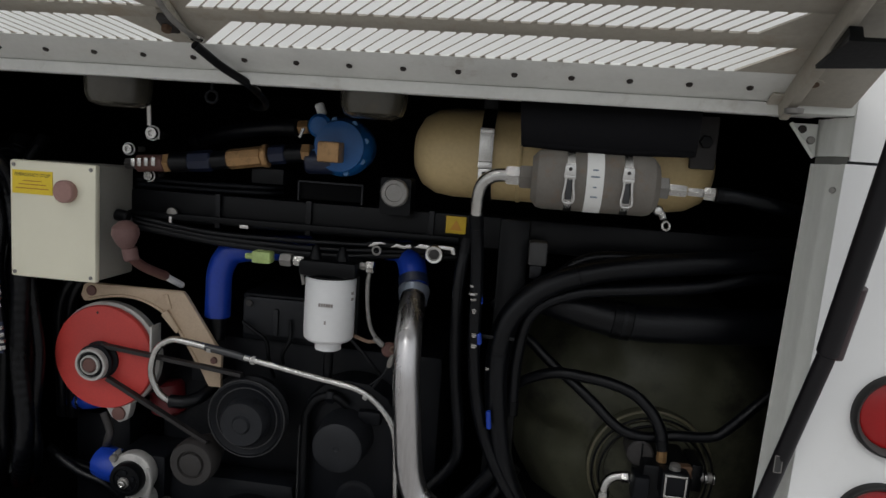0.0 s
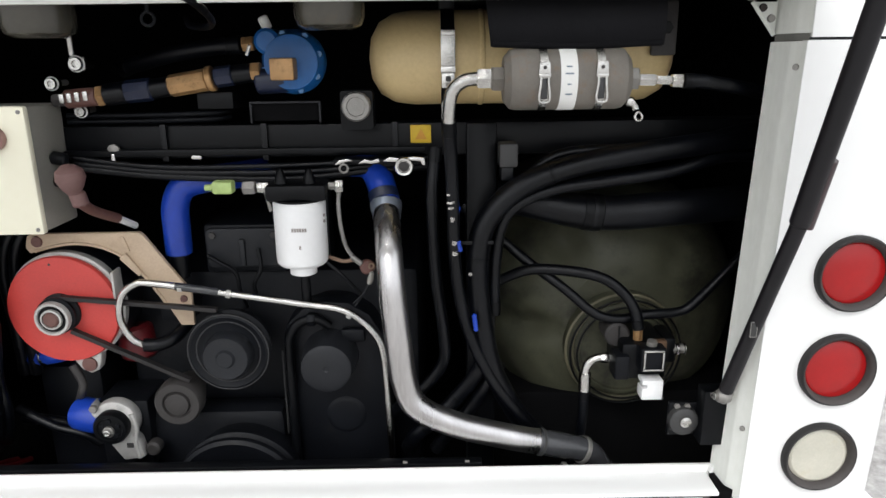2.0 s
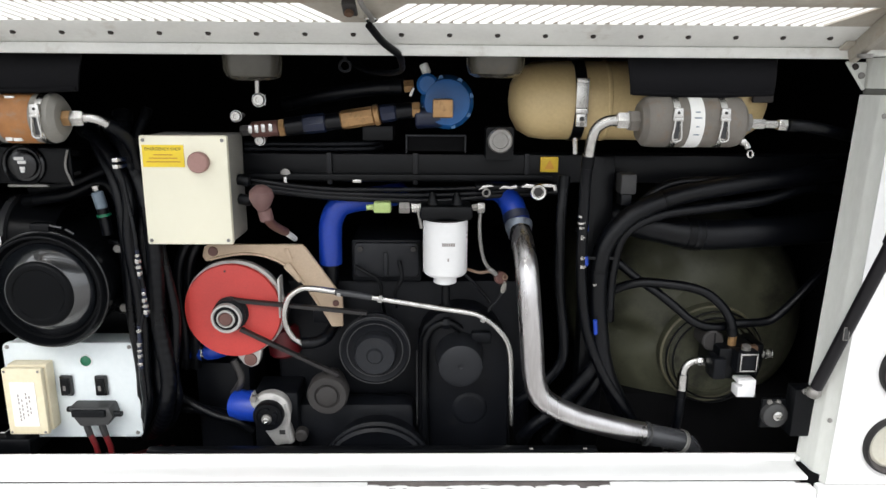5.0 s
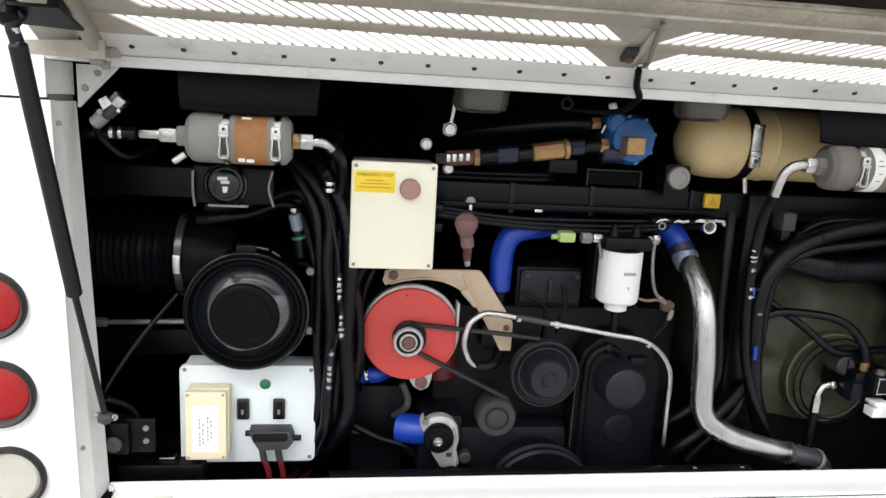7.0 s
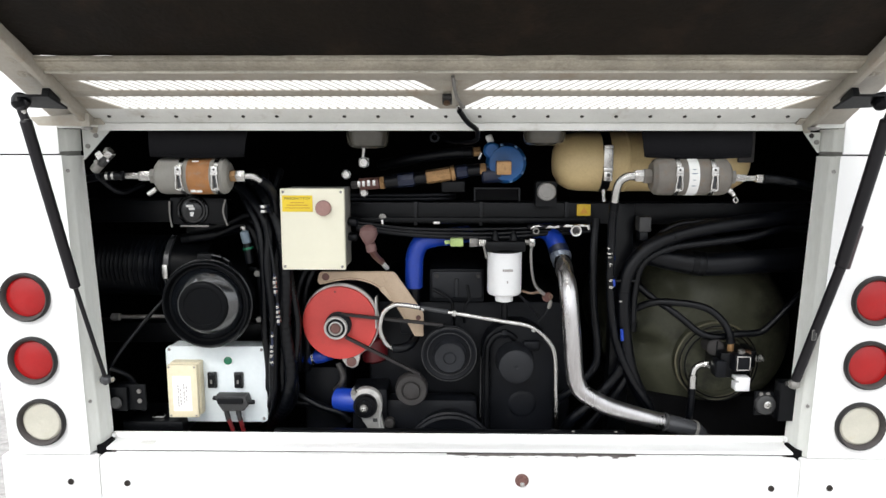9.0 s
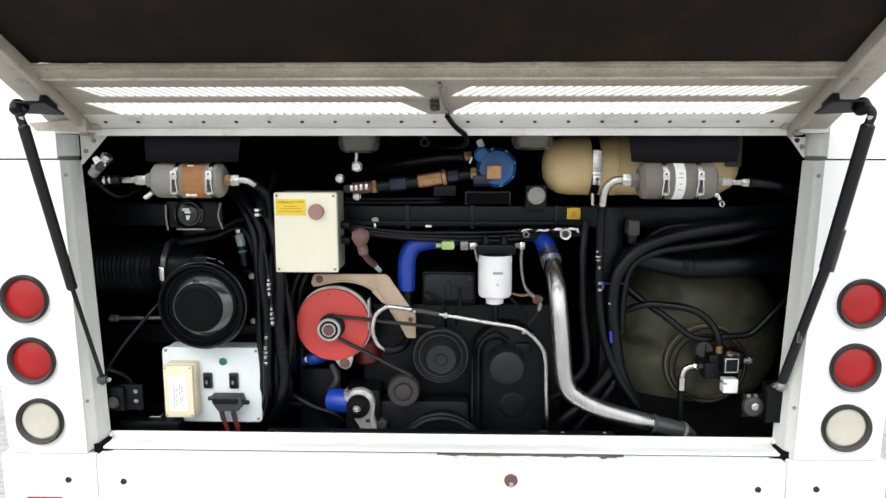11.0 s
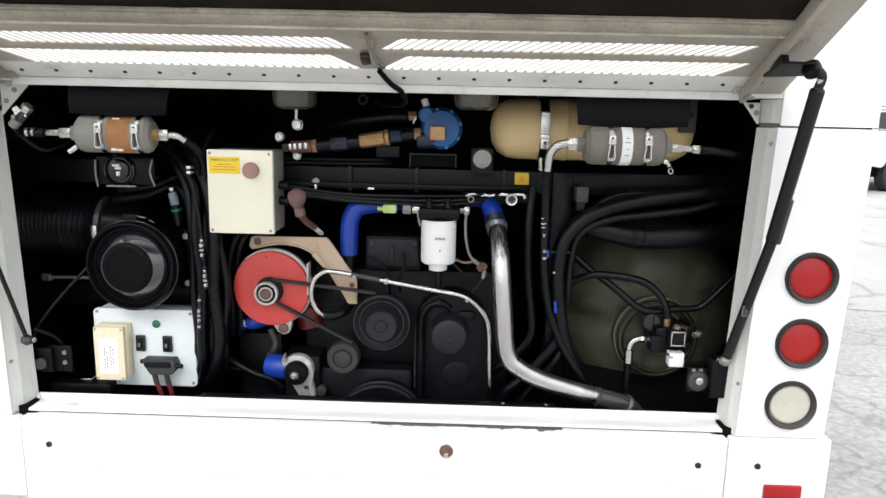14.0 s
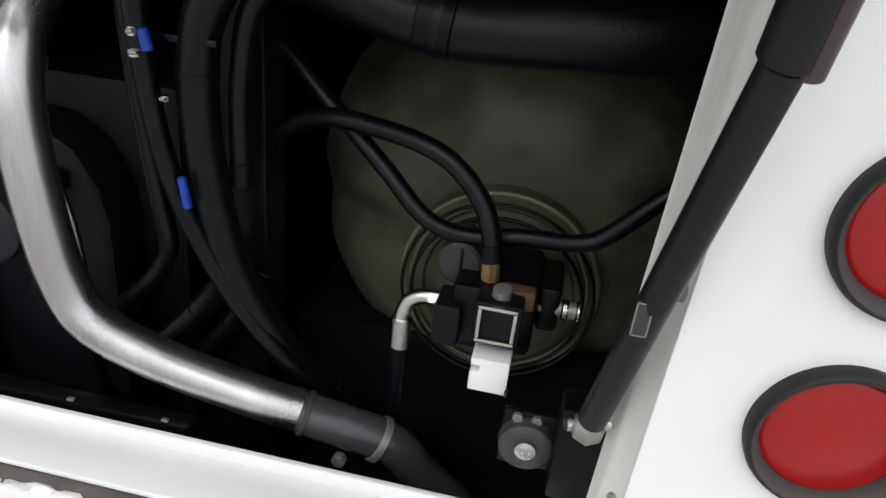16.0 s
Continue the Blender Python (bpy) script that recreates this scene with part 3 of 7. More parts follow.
while x < 0.54:
    # lumps of peeled paint along the top edge
    rr = random.uniform(0.004, 0.013)
    yy = -0.008 + rr * random.uniform(-0.1, 0.3)
    bm = lathe([(0, rr), (rr * 0.25, rr * 0.92), (rr * 0.45, rr * 0.6), (rr * 0.55, 0.0)], (0, 0, 0), (random.uniform(-0.3, 0.3), random.uniform(-0.5, 0.1), 1), 9)
    for v in bm.verts:
        v.co = Vector((v.co.x * 1.9, v.co.y * 0.5, v.co.z * 0.5)) * (1 + 0.35 * noise.noise(Vector((x * 90 + v.co.x * 160, v.co.y * 160, v.co.z * 160))))
    bmesh.ops.translate(bm, verts=bm.verts, vec=(x, yy, 0.6522))
    part("paint_flake", bm, FRAME_WHITE if random.random() < 0.35 else WHITE, bumper)
    x += rr * random.uniform(0.7, 3.2)
for s in SIDES:
    for bx in (1.07, 0.905):
        part("bumper_bolt", lathe([(0, 0.009), (0.003, 0.0085), (0.003, 0.005), (0.0005, 0.005)], (s * bx, -0.006 if bx > 1 else -0.012, 0.568), F, 14), SCREW, bumper)
    rf = part("reflector", box(min(s * 1.092, s * 1.196), max(s * 1.092, s * 1.196), -0.014, -0.004, 0.470, 0.515, 0.004), LENS_RED, bumper, "red rectangular reflector")
lock = thing("cover_lock", (0.21, -0.012, 0.587), "rusty round lock knob on the white bumper cover", "lock")
part("escutcheon", lathe([(0, 0.019), (0.004, 0.019), (0.006, 0.014), (0.014, 0.012), (0.015, 0.0)], (0.21, -0.012, 0.587), F, 20), BROWN, lock)
part("key_slot", box(0.204, 0.216, -0.030, -0.026, 0.575, 0.588, 0.001), CHROME, lock)


def tail_lamp(x, z, lens_material, label):
    lamp = thing("tail_lamp", (x, 0, z), label, "tail lamp", "round tail lamps")
    ru = part("grommet", lathe([(-0.004, 0.062), (0.0, 0.068), (0.008, 0.0684), (0.013, 0.0668), (0.0152, 0.0645), (0.0150, 0.0634), (-0.002, 0.0630)], (x, 0, z), F, 48), GROMMET, lamp, "black rubber grommet")
    part("lip", lathe([(-0.002, 0.0630), (0.0148, 0.0634), (0.0120, 0.0595), (0.0075, 0.0572), (0.003, 0.0555), (-0.003, 0.0545)], (x, 0, z), F, 48), GROMMET_LIP, ru, "dusty sloping inner lip")
    rows = [(0.0, 0.0556), (0.0012, 0.0545), (0.0030, 0.0515)]
    if lens_material is LENS_CLEAR:
        # moulded rings in the clear lens
        for k in range(6):
            r = 0.046 - 0.0075 * k
            rows += [(0.0042 + 0.0004 * k, r + 0.0030), (0.0036 + 0.0004 * k, r)]
    rows += [(0.0062, 0.006), (0.0064, 0.0)]
    part("lens", lathe(rows, (x, 0, z), F, 48), lens_material, lamp)
    return lamp


for s in SIDES:
    tail_lamp(s * 1.1545, 1.103, LENS_RED, "round red tail lamp in a black rubber grommet")
    tail_lamp(s * 1.149, 0.9235, LENS_RED, "round red tail lamp in a black rubber grommet")
    tail_lamp(s * 1.140, 0.749 if s > 0 else 0.744, LENS_CLEAR, "round yellowed clear reversing lamp in a black rubber grommet")

# ---- engine hatch lid, propped open ----
SLOPE = radians(27)
HINGE = Vector((0, -0.004, 1.572))


def lid_matrix():
    return Matrix(((1, 0, 0, 0), (0, -math.cos(SLOPE), math.sin(SLOPE), HINGE.y), (0, math.sin(SLOPE), math.cos(SLOPE), HINGE.z), (0, 0, 0, 1)))


LM = lid_matrix()


def on_lid(bm):
    """From lid places (x, distance from the hinge, height over the lid) to the world."""
    bmesh.ops.transform(bm, matrix=LM, verts=bm.verts)
    return bm


lid = thing("engine_hatch_lid", HINGE, "open white engine hatch lid with slotted vents and black insulated underside", "hatch lid")
part("hinge_flange", on_lid(box(-0.925, 0.925, 0.0, 0.0748, 0.0, 0.004, 0.001)), FRAME_WHITE, lid)
part("hinge_lip", box(-0.925, 0.925, -0.010, 0.0, 1.553, 1.573, 0.003), FRAME_WHITE, lid)
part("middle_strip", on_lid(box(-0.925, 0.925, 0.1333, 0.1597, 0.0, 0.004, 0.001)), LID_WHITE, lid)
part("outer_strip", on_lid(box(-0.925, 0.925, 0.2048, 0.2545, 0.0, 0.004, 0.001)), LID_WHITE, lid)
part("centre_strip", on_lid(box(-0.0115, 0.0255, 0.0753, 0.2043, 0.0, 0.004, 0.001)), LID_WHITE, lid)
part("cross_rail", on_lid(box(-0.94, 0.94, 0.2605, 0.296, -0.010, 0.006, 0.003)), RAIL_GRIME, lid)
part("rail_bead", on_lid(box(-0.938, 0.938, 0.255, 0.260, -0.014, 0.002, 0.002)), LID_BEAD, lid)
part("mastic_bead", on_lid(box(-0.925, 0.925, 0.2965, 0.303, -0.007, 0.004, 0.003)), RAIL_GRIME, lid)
part("skin", on_lid(box(-1.024, 1.024, 0.262, 1.0, 0.034, 0.040)), WHITE, lid)
bm = bmesh.new()
bmesh.ops.create_grid(bm, x_segments=80, y_segments=34, size=1.0)
for v in bm.verts:
    x, d = v.co.x * 0.925, 0.2975 + (v.co.y + 1) / 2 * 0.6525
    v.co = (x, d, 0.004 + 0.010 * noise.noise(Vector((x * 3, d * 3, 1))) + 0.004 * noise.noise(Vector((x * 14, d * 14, 5))))
part("insulation_mat", on_lid(bm), INSULATION, lid, "black stained foil insulation")
for s in SIDES:
    a, b = sorted((s * 0.926, s * 1.022))
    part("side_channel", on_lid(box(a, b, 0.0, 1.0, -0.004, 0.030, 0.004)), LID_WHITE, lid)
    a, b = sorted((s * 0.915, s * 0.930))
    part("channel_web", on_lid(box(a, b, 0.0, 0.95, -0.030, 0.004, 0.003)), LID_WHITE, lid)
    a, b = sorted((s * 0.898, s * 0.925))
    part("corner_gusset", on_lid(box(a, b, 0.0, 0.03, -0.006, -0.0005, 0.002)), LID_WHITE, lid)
    # strut bracket: a black plate hanging from the channel, with a pale stay below it
    bm = bmesh.new()
    low = [bm.verts.new((s * x, d, -0.056)) for x, d in ((0.900, 0.170), (0.985, 0.178), (1.0, 0.19), (1.0, 0.215), (0.985, 0.228), (0.915, 0.228))]
    face = bm.faces.new(low)
    made = bmesh.ops.extrude_face_region(bm, geom=[face])
    bmesh.ops.translate(bm, verts=[v for v in made["geom"] if isinstance(v, bmesh.types.BMVert)], vec=(0, 0, 0.006))
    part("strut_bracket", on_lid(bm), BLACK, lid, "black steel strut bracket")
    part("bracket_boot", on_lid(lathe([(-0.012, 0.010), (-0.006, 0.019), (0.006, 0.021), (0.020, 0.017), (0.026, 0.008), (0.027, 0.0)], (s * 0.990, 0.205, -0.050), (0, 0.2, -1), 20)), BLACK, lid, "black rubber boot")
    part("bracket_foot", on_lid(box(*sorted((s * 0.918, s * 0.935)), 0.172, 0.224, -0.052, -0.0305, 0.002)), BLACK, lid)
    if s < 0:
        bm = plate([(s * 0.905, 1.594), (s * 1.056, 1.585), (s * 1.036, 1.564), (s * 0.905, 1.562)], -0.076, -0.070)
        part("angle_stay", bm, LID_WHITE, lid)
        bm = box(*sorted((s * 0.905, s * 0.985)), -0.070, -0.030, 1.562, 1.566, 0.001)
        part("stay_flange", bm, FRAME_WHITE, lid)
    # bolts through the channel, some with bleeding rust
    for bx, bd, rusty in ((0.972, 0.292, 0), (0.946, 0.290, 0), (0.976, 0.240, 0), (0.950, 0.242, 0), (0.963, 0.236, 0), (0.945, 0.060, 1), (0.982, 0.50, 0), (0.950, 0.52, 0)):
        bolt = part("channel_bolt", on_lid(lathe([(-0.001, 0.0070), (0.0022, 0.0064), (0.0034, 0.0040), (0.0036, 0.0)], (s * bx, bd, -0.004), (0, 0, -1), 12)), RUST_BOLT if rusty else LID_WHITE, lid)
        part("washer", on_lid(lathe([(0, 0.0125), (0.0014, 0.0120)], (s * bx, bd, -0.0038), (0, 0, -1), 16)), LID_WHITE, bolt)
    part("stay_bolt", lathe([(0, 0.014), (0.007, 0.013), (0.009, 0.0)], (s * 0.925, -0.05, 1.561), (0, 0, -1), 12), ZINC, lid)
for k in range(21):
    x = -0.872 + 0.0868 * k
    part("screw", on_lid(lathe([(0, 0.0052), (0.0025, 0.0045), (0.0035, 0.0)], (x, 0.037, 0.0), (0, 0, -1), 10)), SCREW, lid)
# slanted bars between the vent slots, with webs that round off the slot ends
PITCH, SLOTS = 0.0229, 35
for row, (d0, d1, w, deep) in enumerate(((0.0750, 0.1335, 0.0019, 0.0012), (0.1595, 0.2050, 0.0023, 0.0016))):
    for s in SIDES:
        first_x = (0.031 if s > 0 else 0.018) + 0.005 * row
        lean = (d1 - d0) * 1.14
        bm = bmesh.new()
        shapes = (((0, d0), (w, d0), (w + lean, d1), (lean, d1)), ((w, d0), (w + 0.0075, d0), (w + 0.0057, d0 + 0.005)), ((lean, d1), (lean - 0.0057, d1 - 0.005), (lean - 0.0075, d1)))
        for pts in shapes:
            lo_ = [bm.verts.new((x, d, 0.0010)) for x, d in pts]
            hi_ = [bm.verts.new((x, d, 0.0010 + deep)) for x, d in pts]
            bm.faces.new(lo_); bm.faces.new(hi_)
            for k in range(len(pts)):
                n = (k + 1) % len(pts)
                bm.faces.new((lo_[k], lo_[n], hi_[n], hi_[k]))
        if s < 0:
            bmesh.ops.scale(bm, verts=bm.verts, vec=(-1, 1, 1))
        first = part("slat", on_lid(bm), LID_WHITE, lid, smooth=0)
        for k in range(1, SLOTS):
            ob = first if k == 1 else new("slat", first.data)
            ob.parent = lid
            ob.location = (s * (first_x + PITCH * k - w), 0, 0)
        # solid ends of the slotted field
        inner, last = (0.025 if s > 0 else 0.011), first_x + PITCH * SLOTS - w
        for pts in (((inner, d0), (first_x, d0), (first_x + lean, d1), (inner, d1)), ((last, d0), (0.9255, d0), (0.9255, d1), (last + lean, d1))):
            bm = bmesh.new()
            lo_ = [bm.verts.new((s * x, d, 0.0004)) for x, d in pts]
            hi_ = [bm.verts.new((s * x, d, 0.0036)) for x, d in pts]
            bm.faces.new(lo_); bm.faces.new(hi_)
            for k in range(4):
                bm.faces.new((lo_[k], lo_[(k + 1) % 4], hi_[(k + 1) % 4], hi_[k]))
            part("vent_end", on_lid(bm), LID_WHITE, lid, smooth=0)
# latch rod hanging from the middle of the lid
latch = thing("hatch_latch", (0.02, -0.13, 1.62), "worn steel latch with a black rod at the vent grille", "latch")
part("bracket", on_lid(box(-0.012, 0.012, 0.112, 0.148, -0.012, 0.0, 0.003)), ENGINE_BROWN, latch)
part("bracket_nut", on_lid(hexnut((-0.001, 0.130, -0.012), (0, 0, -1), 0.008, 0.008)), RUST_BOLT, latch)
part("hook_plate", on_lid(box(0.012, 0.022, 0.105, 0.205, -0.010, -0.001, 0.002)), LID_BEAD, latch)
part("hook", on_lid(sweep([(0.036, 0.10, -0.010), (0.034, 0.13, -0.020), (0.024, 0.165, -0.022), (0.018, 0.20, -0.016), (0.014, 0.235, -0.008)], 0.0045)), ZINC, latch)
part("hook_eye", on_lid(ring((0.034, 0.105, -0.012), (0, 0.3, 1), 0.009, 0.003, 20, 8)), CHROME, latch)
part("release_rod", sweep([(0.03, -0.10, 1.600), (0.05, -0.05, 1.575), (0.075, -0.01, 1.556), (0.080, 0.03, 1.543)], 0.007), BLACK, latch)


def strut(s):
    ob = thing("gas_strut", (s * 0.967, 0.045, 0.858), "black gas strut holding the hatch lid open" if s < 0 else "black gas strut with a locking sleeve holding the hatch lid", "gas strut", "hatch struts")
    lo = Vector((s * 0.967, 0.030, 0.858))
    mid, hi = (Vector((-0.973, -0.085, 1.165)), Vector((-0.982, -0.215, 1.575))) if s < 0 else (Vector((1.002, -0.089, 1.212)), Vector((1.004, -0.222, 1.575)))
    part("rod", rod(lo + (mid - lo) * 0.04, mid, 0.006 if s < 0 else 0.013, 16), STRUT_BLACK, ob)
    part("cylinder", rod(mid - (mid - lo).normalized() * (0.02 if s < 0 else 0.0), hi, 0.0135 if s < 0 else 0.0158, 24, bevel=0.004), STRUT_BLACK, ob)
    part("ball_joint", lathe([(-0.016, 0.0), (-0.012, 0.011), (0.0, 0.016), (0.012, 0.011), (0.016, 0.0)], lo, (s, 0, 0), 16), ZINC if s > 0 else JOINT, ob)
    part("upper_eye", sweep([hi, hi + Vector((s * 0.004, -0.004, 0.025)), hi + Vector((-s * 0.008, 0.0, 0.042))], 0.010), STRUT_BLACK, ob)
    part("end_neck", rod(hi - (hi - mid).normalized() * 0.004, hi + (hi - mid).normalized() * 0.022, 0.007, 12), CHROME, ob)
    part("stud", rod(lo + Vector((-s * 0.02, 0, 0)), lo + Vector((s * 0.02, 0.012, 0)), 0.007), CHROME, ob)
    if s > 0:
        at = lo.lerp(mid, 0.45)
        side = Vector((0.0125, -0.004, 0))
        low, high = mid + side - (hi - mid).normalized() * 0.004, mid + side + (hi - mid).normalized() * 0.115
        part("locking_sleeve", rod(low, high, 0.0085, 14, bevel=0.001), LOCK_SLEEVE, ob, "locking sleeve with the red lamp's reflection in its purple brown")
        part("label", box(at.x - 0.013, at.x - 0.001, at.y - 0.0145, at.y - 0.0120, at.z - 0.014, at.z + 0.014), TAG_DARK, ob, "small dull label with a pale edge")
        for dx, dz, w, h in ((-0.0055, 0, 0.0006, 0.0135), (0.0055, 0, 0.0006, 0.0135), (0, 0.0135, 0.0049, 0.0006), (0, -0.0135, 0.0049, 0.0006)):
            part("label_edge", box(at.x - 0.007 + dx - w, at.x - 0.007 + dx + w, at.y - 0.0149, at.y - 0.0143, at.z + dz - h, at.z + dz + h), ZINC, ob)
    return ob


for s in SIDES:
    strut(s)

# ---- engine bay shell ----
bay = thing("engine_bay_lining", (0, 0.1, 0.5), "near-black lining with the engine bay's deep shade in its colour", "bay lining", kind="structure")
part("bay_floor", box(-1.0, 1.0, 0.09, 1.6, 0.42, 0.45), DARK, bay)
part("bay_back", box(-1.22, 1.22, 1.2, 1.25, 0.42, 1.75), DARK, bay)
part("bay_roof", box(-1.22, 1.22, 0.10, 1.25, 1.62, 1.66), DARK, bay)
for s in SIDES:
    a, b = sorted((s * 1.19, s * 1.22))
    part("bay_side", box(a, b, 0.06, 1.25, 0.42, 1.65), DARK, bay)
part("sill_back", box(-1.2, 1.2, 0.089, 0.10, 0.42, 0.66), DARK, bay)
for x in (0.37, 0.495):
    part("crossbar_clip", box(x - 0.005, x + 0.005, 0.0995, 0.106, 0.6805, 0.685, 0.002), ZINC, bay)
part("front_crossbar", box(-0.515, 0.525, 0.10, 0.125, 0.660, 0.680, 0.003), BLACK, bay)


# ---- things in the bay ----
def hose(name, pts, r, material, label, category="hose", group="", seg=12, ribs=0.0):
    ob = solid(name, sweep(pts, r, seg, ribs=ribs), material, label, category, group)
    if name in ("black_hose", "corrugated_conduit", "large_duct_hose", "air_hose"):
        # pressed ferrules at both ends
        for p, q in ((pts[0], pts[1]), (pts[-1], pts[-2])):
            p, q = Vector(p), Vector(q)
            part("end_ferrule", rod(p, p + (q - p).normalized() * min(0.03, (q - p).length * 0.6), r * 1.1, seg, bevel=0.001), BLACK, ob)
    return ob


def screws(parent, places, r=0.004):
    for x, y, z in places:
        part("screw", lathe([(0, r), (0.0015, r * 0.9), (0.0015, r * 0.35), (0.0005, r * 0.3)], (x, y, z), F, 10), ZINC, parent)


# emergency stop box
ebox = thing("emergency_stop_box", (-0.392, 0.27, 1.154), "cream plastic control box with a faded round stop button", "control box")
part("body", box(-0.482, -0.300, 0.166, 0.285, 1.156, 1.390, 0.006), CAN_GREY, ebox)
part("lid", box(-0.485, -0.298, 0.148, 0.165, 1.154, 1.392, 0.005), CREAM, ebox)
screws(ebox, [(x, 0.1475, z) for x in (-0.475, -0.308) for z in (1.164, 1.382)])
part("stop_button", lathe([(0, 0.0215), (0.002, 0.0225), (0.014, 0.0225), (0.017, 0.020), (0.018, 0.0)], (-0.358, 0.148, 1.336), F, 28), PINK, ebox, "faded pink mushroom button")
lab = part("label", box(-0.478, -0.390, 0.1465, 0.1478, 1.325, 1.372), YELLOW, ebox, "yellow warning label")
words("heading", "EMERGENCY STOP", 0.0092, Matrix.Translation((-0.434, 0.1462, 1.363)) @ pose(0, 0, 0, 90, 0, 0), INK_BROWN, lab)
for z, w in ((1.351, 0.040), (1.344, 0.060), (1.336, 0.072)):
    part("print_line", box(-0.434 - w / 2, -0.434 + w / 2, 0.1458, 0.1464, z - 0.001, z + 0.001), INK_RED, lab)
part("mount", box(-0.45, -0.33, 0.286, 0.34, 1.2, 1.34, 0.003), BLACK, ebox)
part("cable_gland", rod((-0.300, 0.22, 1.29), (-0.272, 0.22, 1.285), 0.013, 12, bevel=0.003), RUBBER, ebox)
part("cable_gland", rod((-0.300, 0.22, 1.245), (-0.272, 0.22, 1.24), 0.013, 12, bevel=0.003), RUBBER, ebox)

# switch panel with two rockers
fuse = thing("switch_panel", (-0.705, 0.25, 0.672), "light grey switch panel with two black rocker switches", "switch panel")
part("enclosure", box(-0.850, -0.558, 0.196, 0.26, 0.676, 0.908, 0.006), PANEL, fuse)
part("cover", plate(rounded(-0.857, -0.552, 0.672, 0.912, 0.014), 0.180, 0.195, 0.002), PANEL, fuse)
screws(fuse, [(x, 0.1795, z) for x in (-0.845, -0.564) for z in (0.684, 0.902)], 0.005)
part("indicator", lathe([(0, 0.013), (0.003, 0.0125), (0.004, 0.009), (0.006, 0.006), (0.0065, 0.0)], (-0.667, 0.180, 0.868), F, 20), GREEN_LAMP, fuse, "round green indicator lamp")
part("indicator_bezel", lathe([(0, 0.0155), (0.002, 0.015), (0.002, 0.0132)], (-0.667, 0.180, 0.868), F, 24), FILTER_WHITE, fuse)
for x in (-0.716, -0.635):
    rk = part("rocker_switch", box(x - 0.014, x + 0.014, 0.170, 0.180, 0.783, 0.833, 0.003), GLOSSY, fuse)
    part("rocker", box(x - 0.009, x + 0.009, 0.163, 0.172, 0.789, 0.827, 0.003), BLACK, rk)
    part("legend", box(x - 0.003, x + 0.003, 0.1622, 0.1628, 0.800, 0.812), ZINC, rk)
plug = part("connector", plate([(-0.700, 0.769), (-0.606, 0.769), (-0.598, 0.744), (-0.612, 0.724), (-0.676, 0.722), (-0.690, 0.745)], 0.136, 0.180, 0.004), TAG_DARK, fuse, "dark grey two-pole power connector")
part("connector_cap", box(-0.690, -0.612, 0.128, 0.138, 0.748, 0.766, 0.004), BLACK, plug)
part("latch_ear", rod((-0.606, 0.150, 0.748), (-0.582, 0.150, 0.748), 0.007, 12, bevel=0.002), BLACK, plug)
part("latch_ear", rod((-0.708, 0.150, 0.760), (-0.690, 0.150, 0.760), 0.007, 12, bevel=0.002), BLACK, plug)
for x, x2 in ((-0.672, -0.655), (-0.636, -0.622)):
    cb = hose("power_cable", [(x + 0.004, 0.158, 0.695), (x2 - 0.002, 0.16, 0.66), (x2 + 0.004, 0.17, 0.62), (x2 + 0.03, 0.25, 0.58), (x2 + 0.05, 0.40, 0.52)], 0.0068, WIRE_RED, "red power cable in a grey sleeve from the connector", "cable", "power cables")
    part("sleeve", sweep([(x, 0.155, 0.726), (x + 0.002, 0.156, 0.710), (x + 0.005, 0.159, 0.688)], 0.0078, 12), TAG_DARK, cb, "dark grey cable sleeve")
cream = thing("relay_box", (-0.79, 0.18, 0.705), "yellowed plastic relay box with a white paper label", "junction box")
part("body", box(-0.832, -0.742, 0.146, 0.179, 0.708, 0.872, 0.004), YELLOWED, cream)
part("lid", box(-0.836, -0.746, 0.130, 0.145, 0.705, 0.869, 0.004), YELLOWED, cream)
screws(cream, [(x, 0.1295, z) for x in (-0.829, -0.753) for z in (0.712, 0.862)], 0.003)
pl = part("paper_label", box(-0.820, -0.764, 0.1285, 0.1298, 0.727, 0.836), PAPER, cream, "white paper label with faded writing")
for x, parts in ((-0.8035, (0.744, 0.753, 0.762, 0.771, 0.786, 0.795, 0.804)), (-0.7965, (0.749, 0.758, 0.770, 0.779, 0.792)), (-0.786, (0.756, 0.766, 0.776, 0.785, 0.799, 0.808)), (-0.779, (0.762, 0.772, 0.790, 0.800))):
    for z in parts:
        part("writing", box(x - 0.0016, x + 0.0016, 0.1278, 0.1284, z - 0.0034, z + 0.0030), INK_FADED, pl)
# air filter
af = thing("air_filter_housing", (-0.700, 0.3, 1.058), "glossy black round air filter housing with a domed cover", "air filter")
C = (-0.700, 0.0, 1.058)
part("canister", lathe([(-0.62, 0.105), (-0.60, 0.116), (-0.20, 0.121), (-0.16, 0.126), (-0.128, 0.127)], C, F, 48), GLOSSY, af)
part("cover", lathe([(-0.127, 0.128), (-0.108, 0.128), (-0.103, 0.1245), (-0.103, 0.1195), (-0.110, 0.1165), (-0.119, 0.112), (-0.119, 0.107), (-0.115, 0.1045), (-0.0905, 0.0735), (-0.087, 0.0715), (-0.084, 0.069), (-0.082, 0.064), (-0.082, 0.056), (-0.0845, 0.0535), (-0.0840, 0.030), (-0.0835, 0.0)], C, F, 72), COVER, af)
# same plastic as the cover; extra gloss here makes the ring's highlight
part("cover_ring", lathe([(-0.1155, 0.1054), (-0.1140, 0.1048), (-0.0890, 0.0745), (-0.0890, 0.0725)], C, F, 72), RING_HIGHLIGHT, af, "sloping ring of the cover, gloss raised for a highlight")
part("clamp_band", ring((C[0], 0.122, C[2]), F, 0.129, 0.0045, 64), GLOSSY, af)
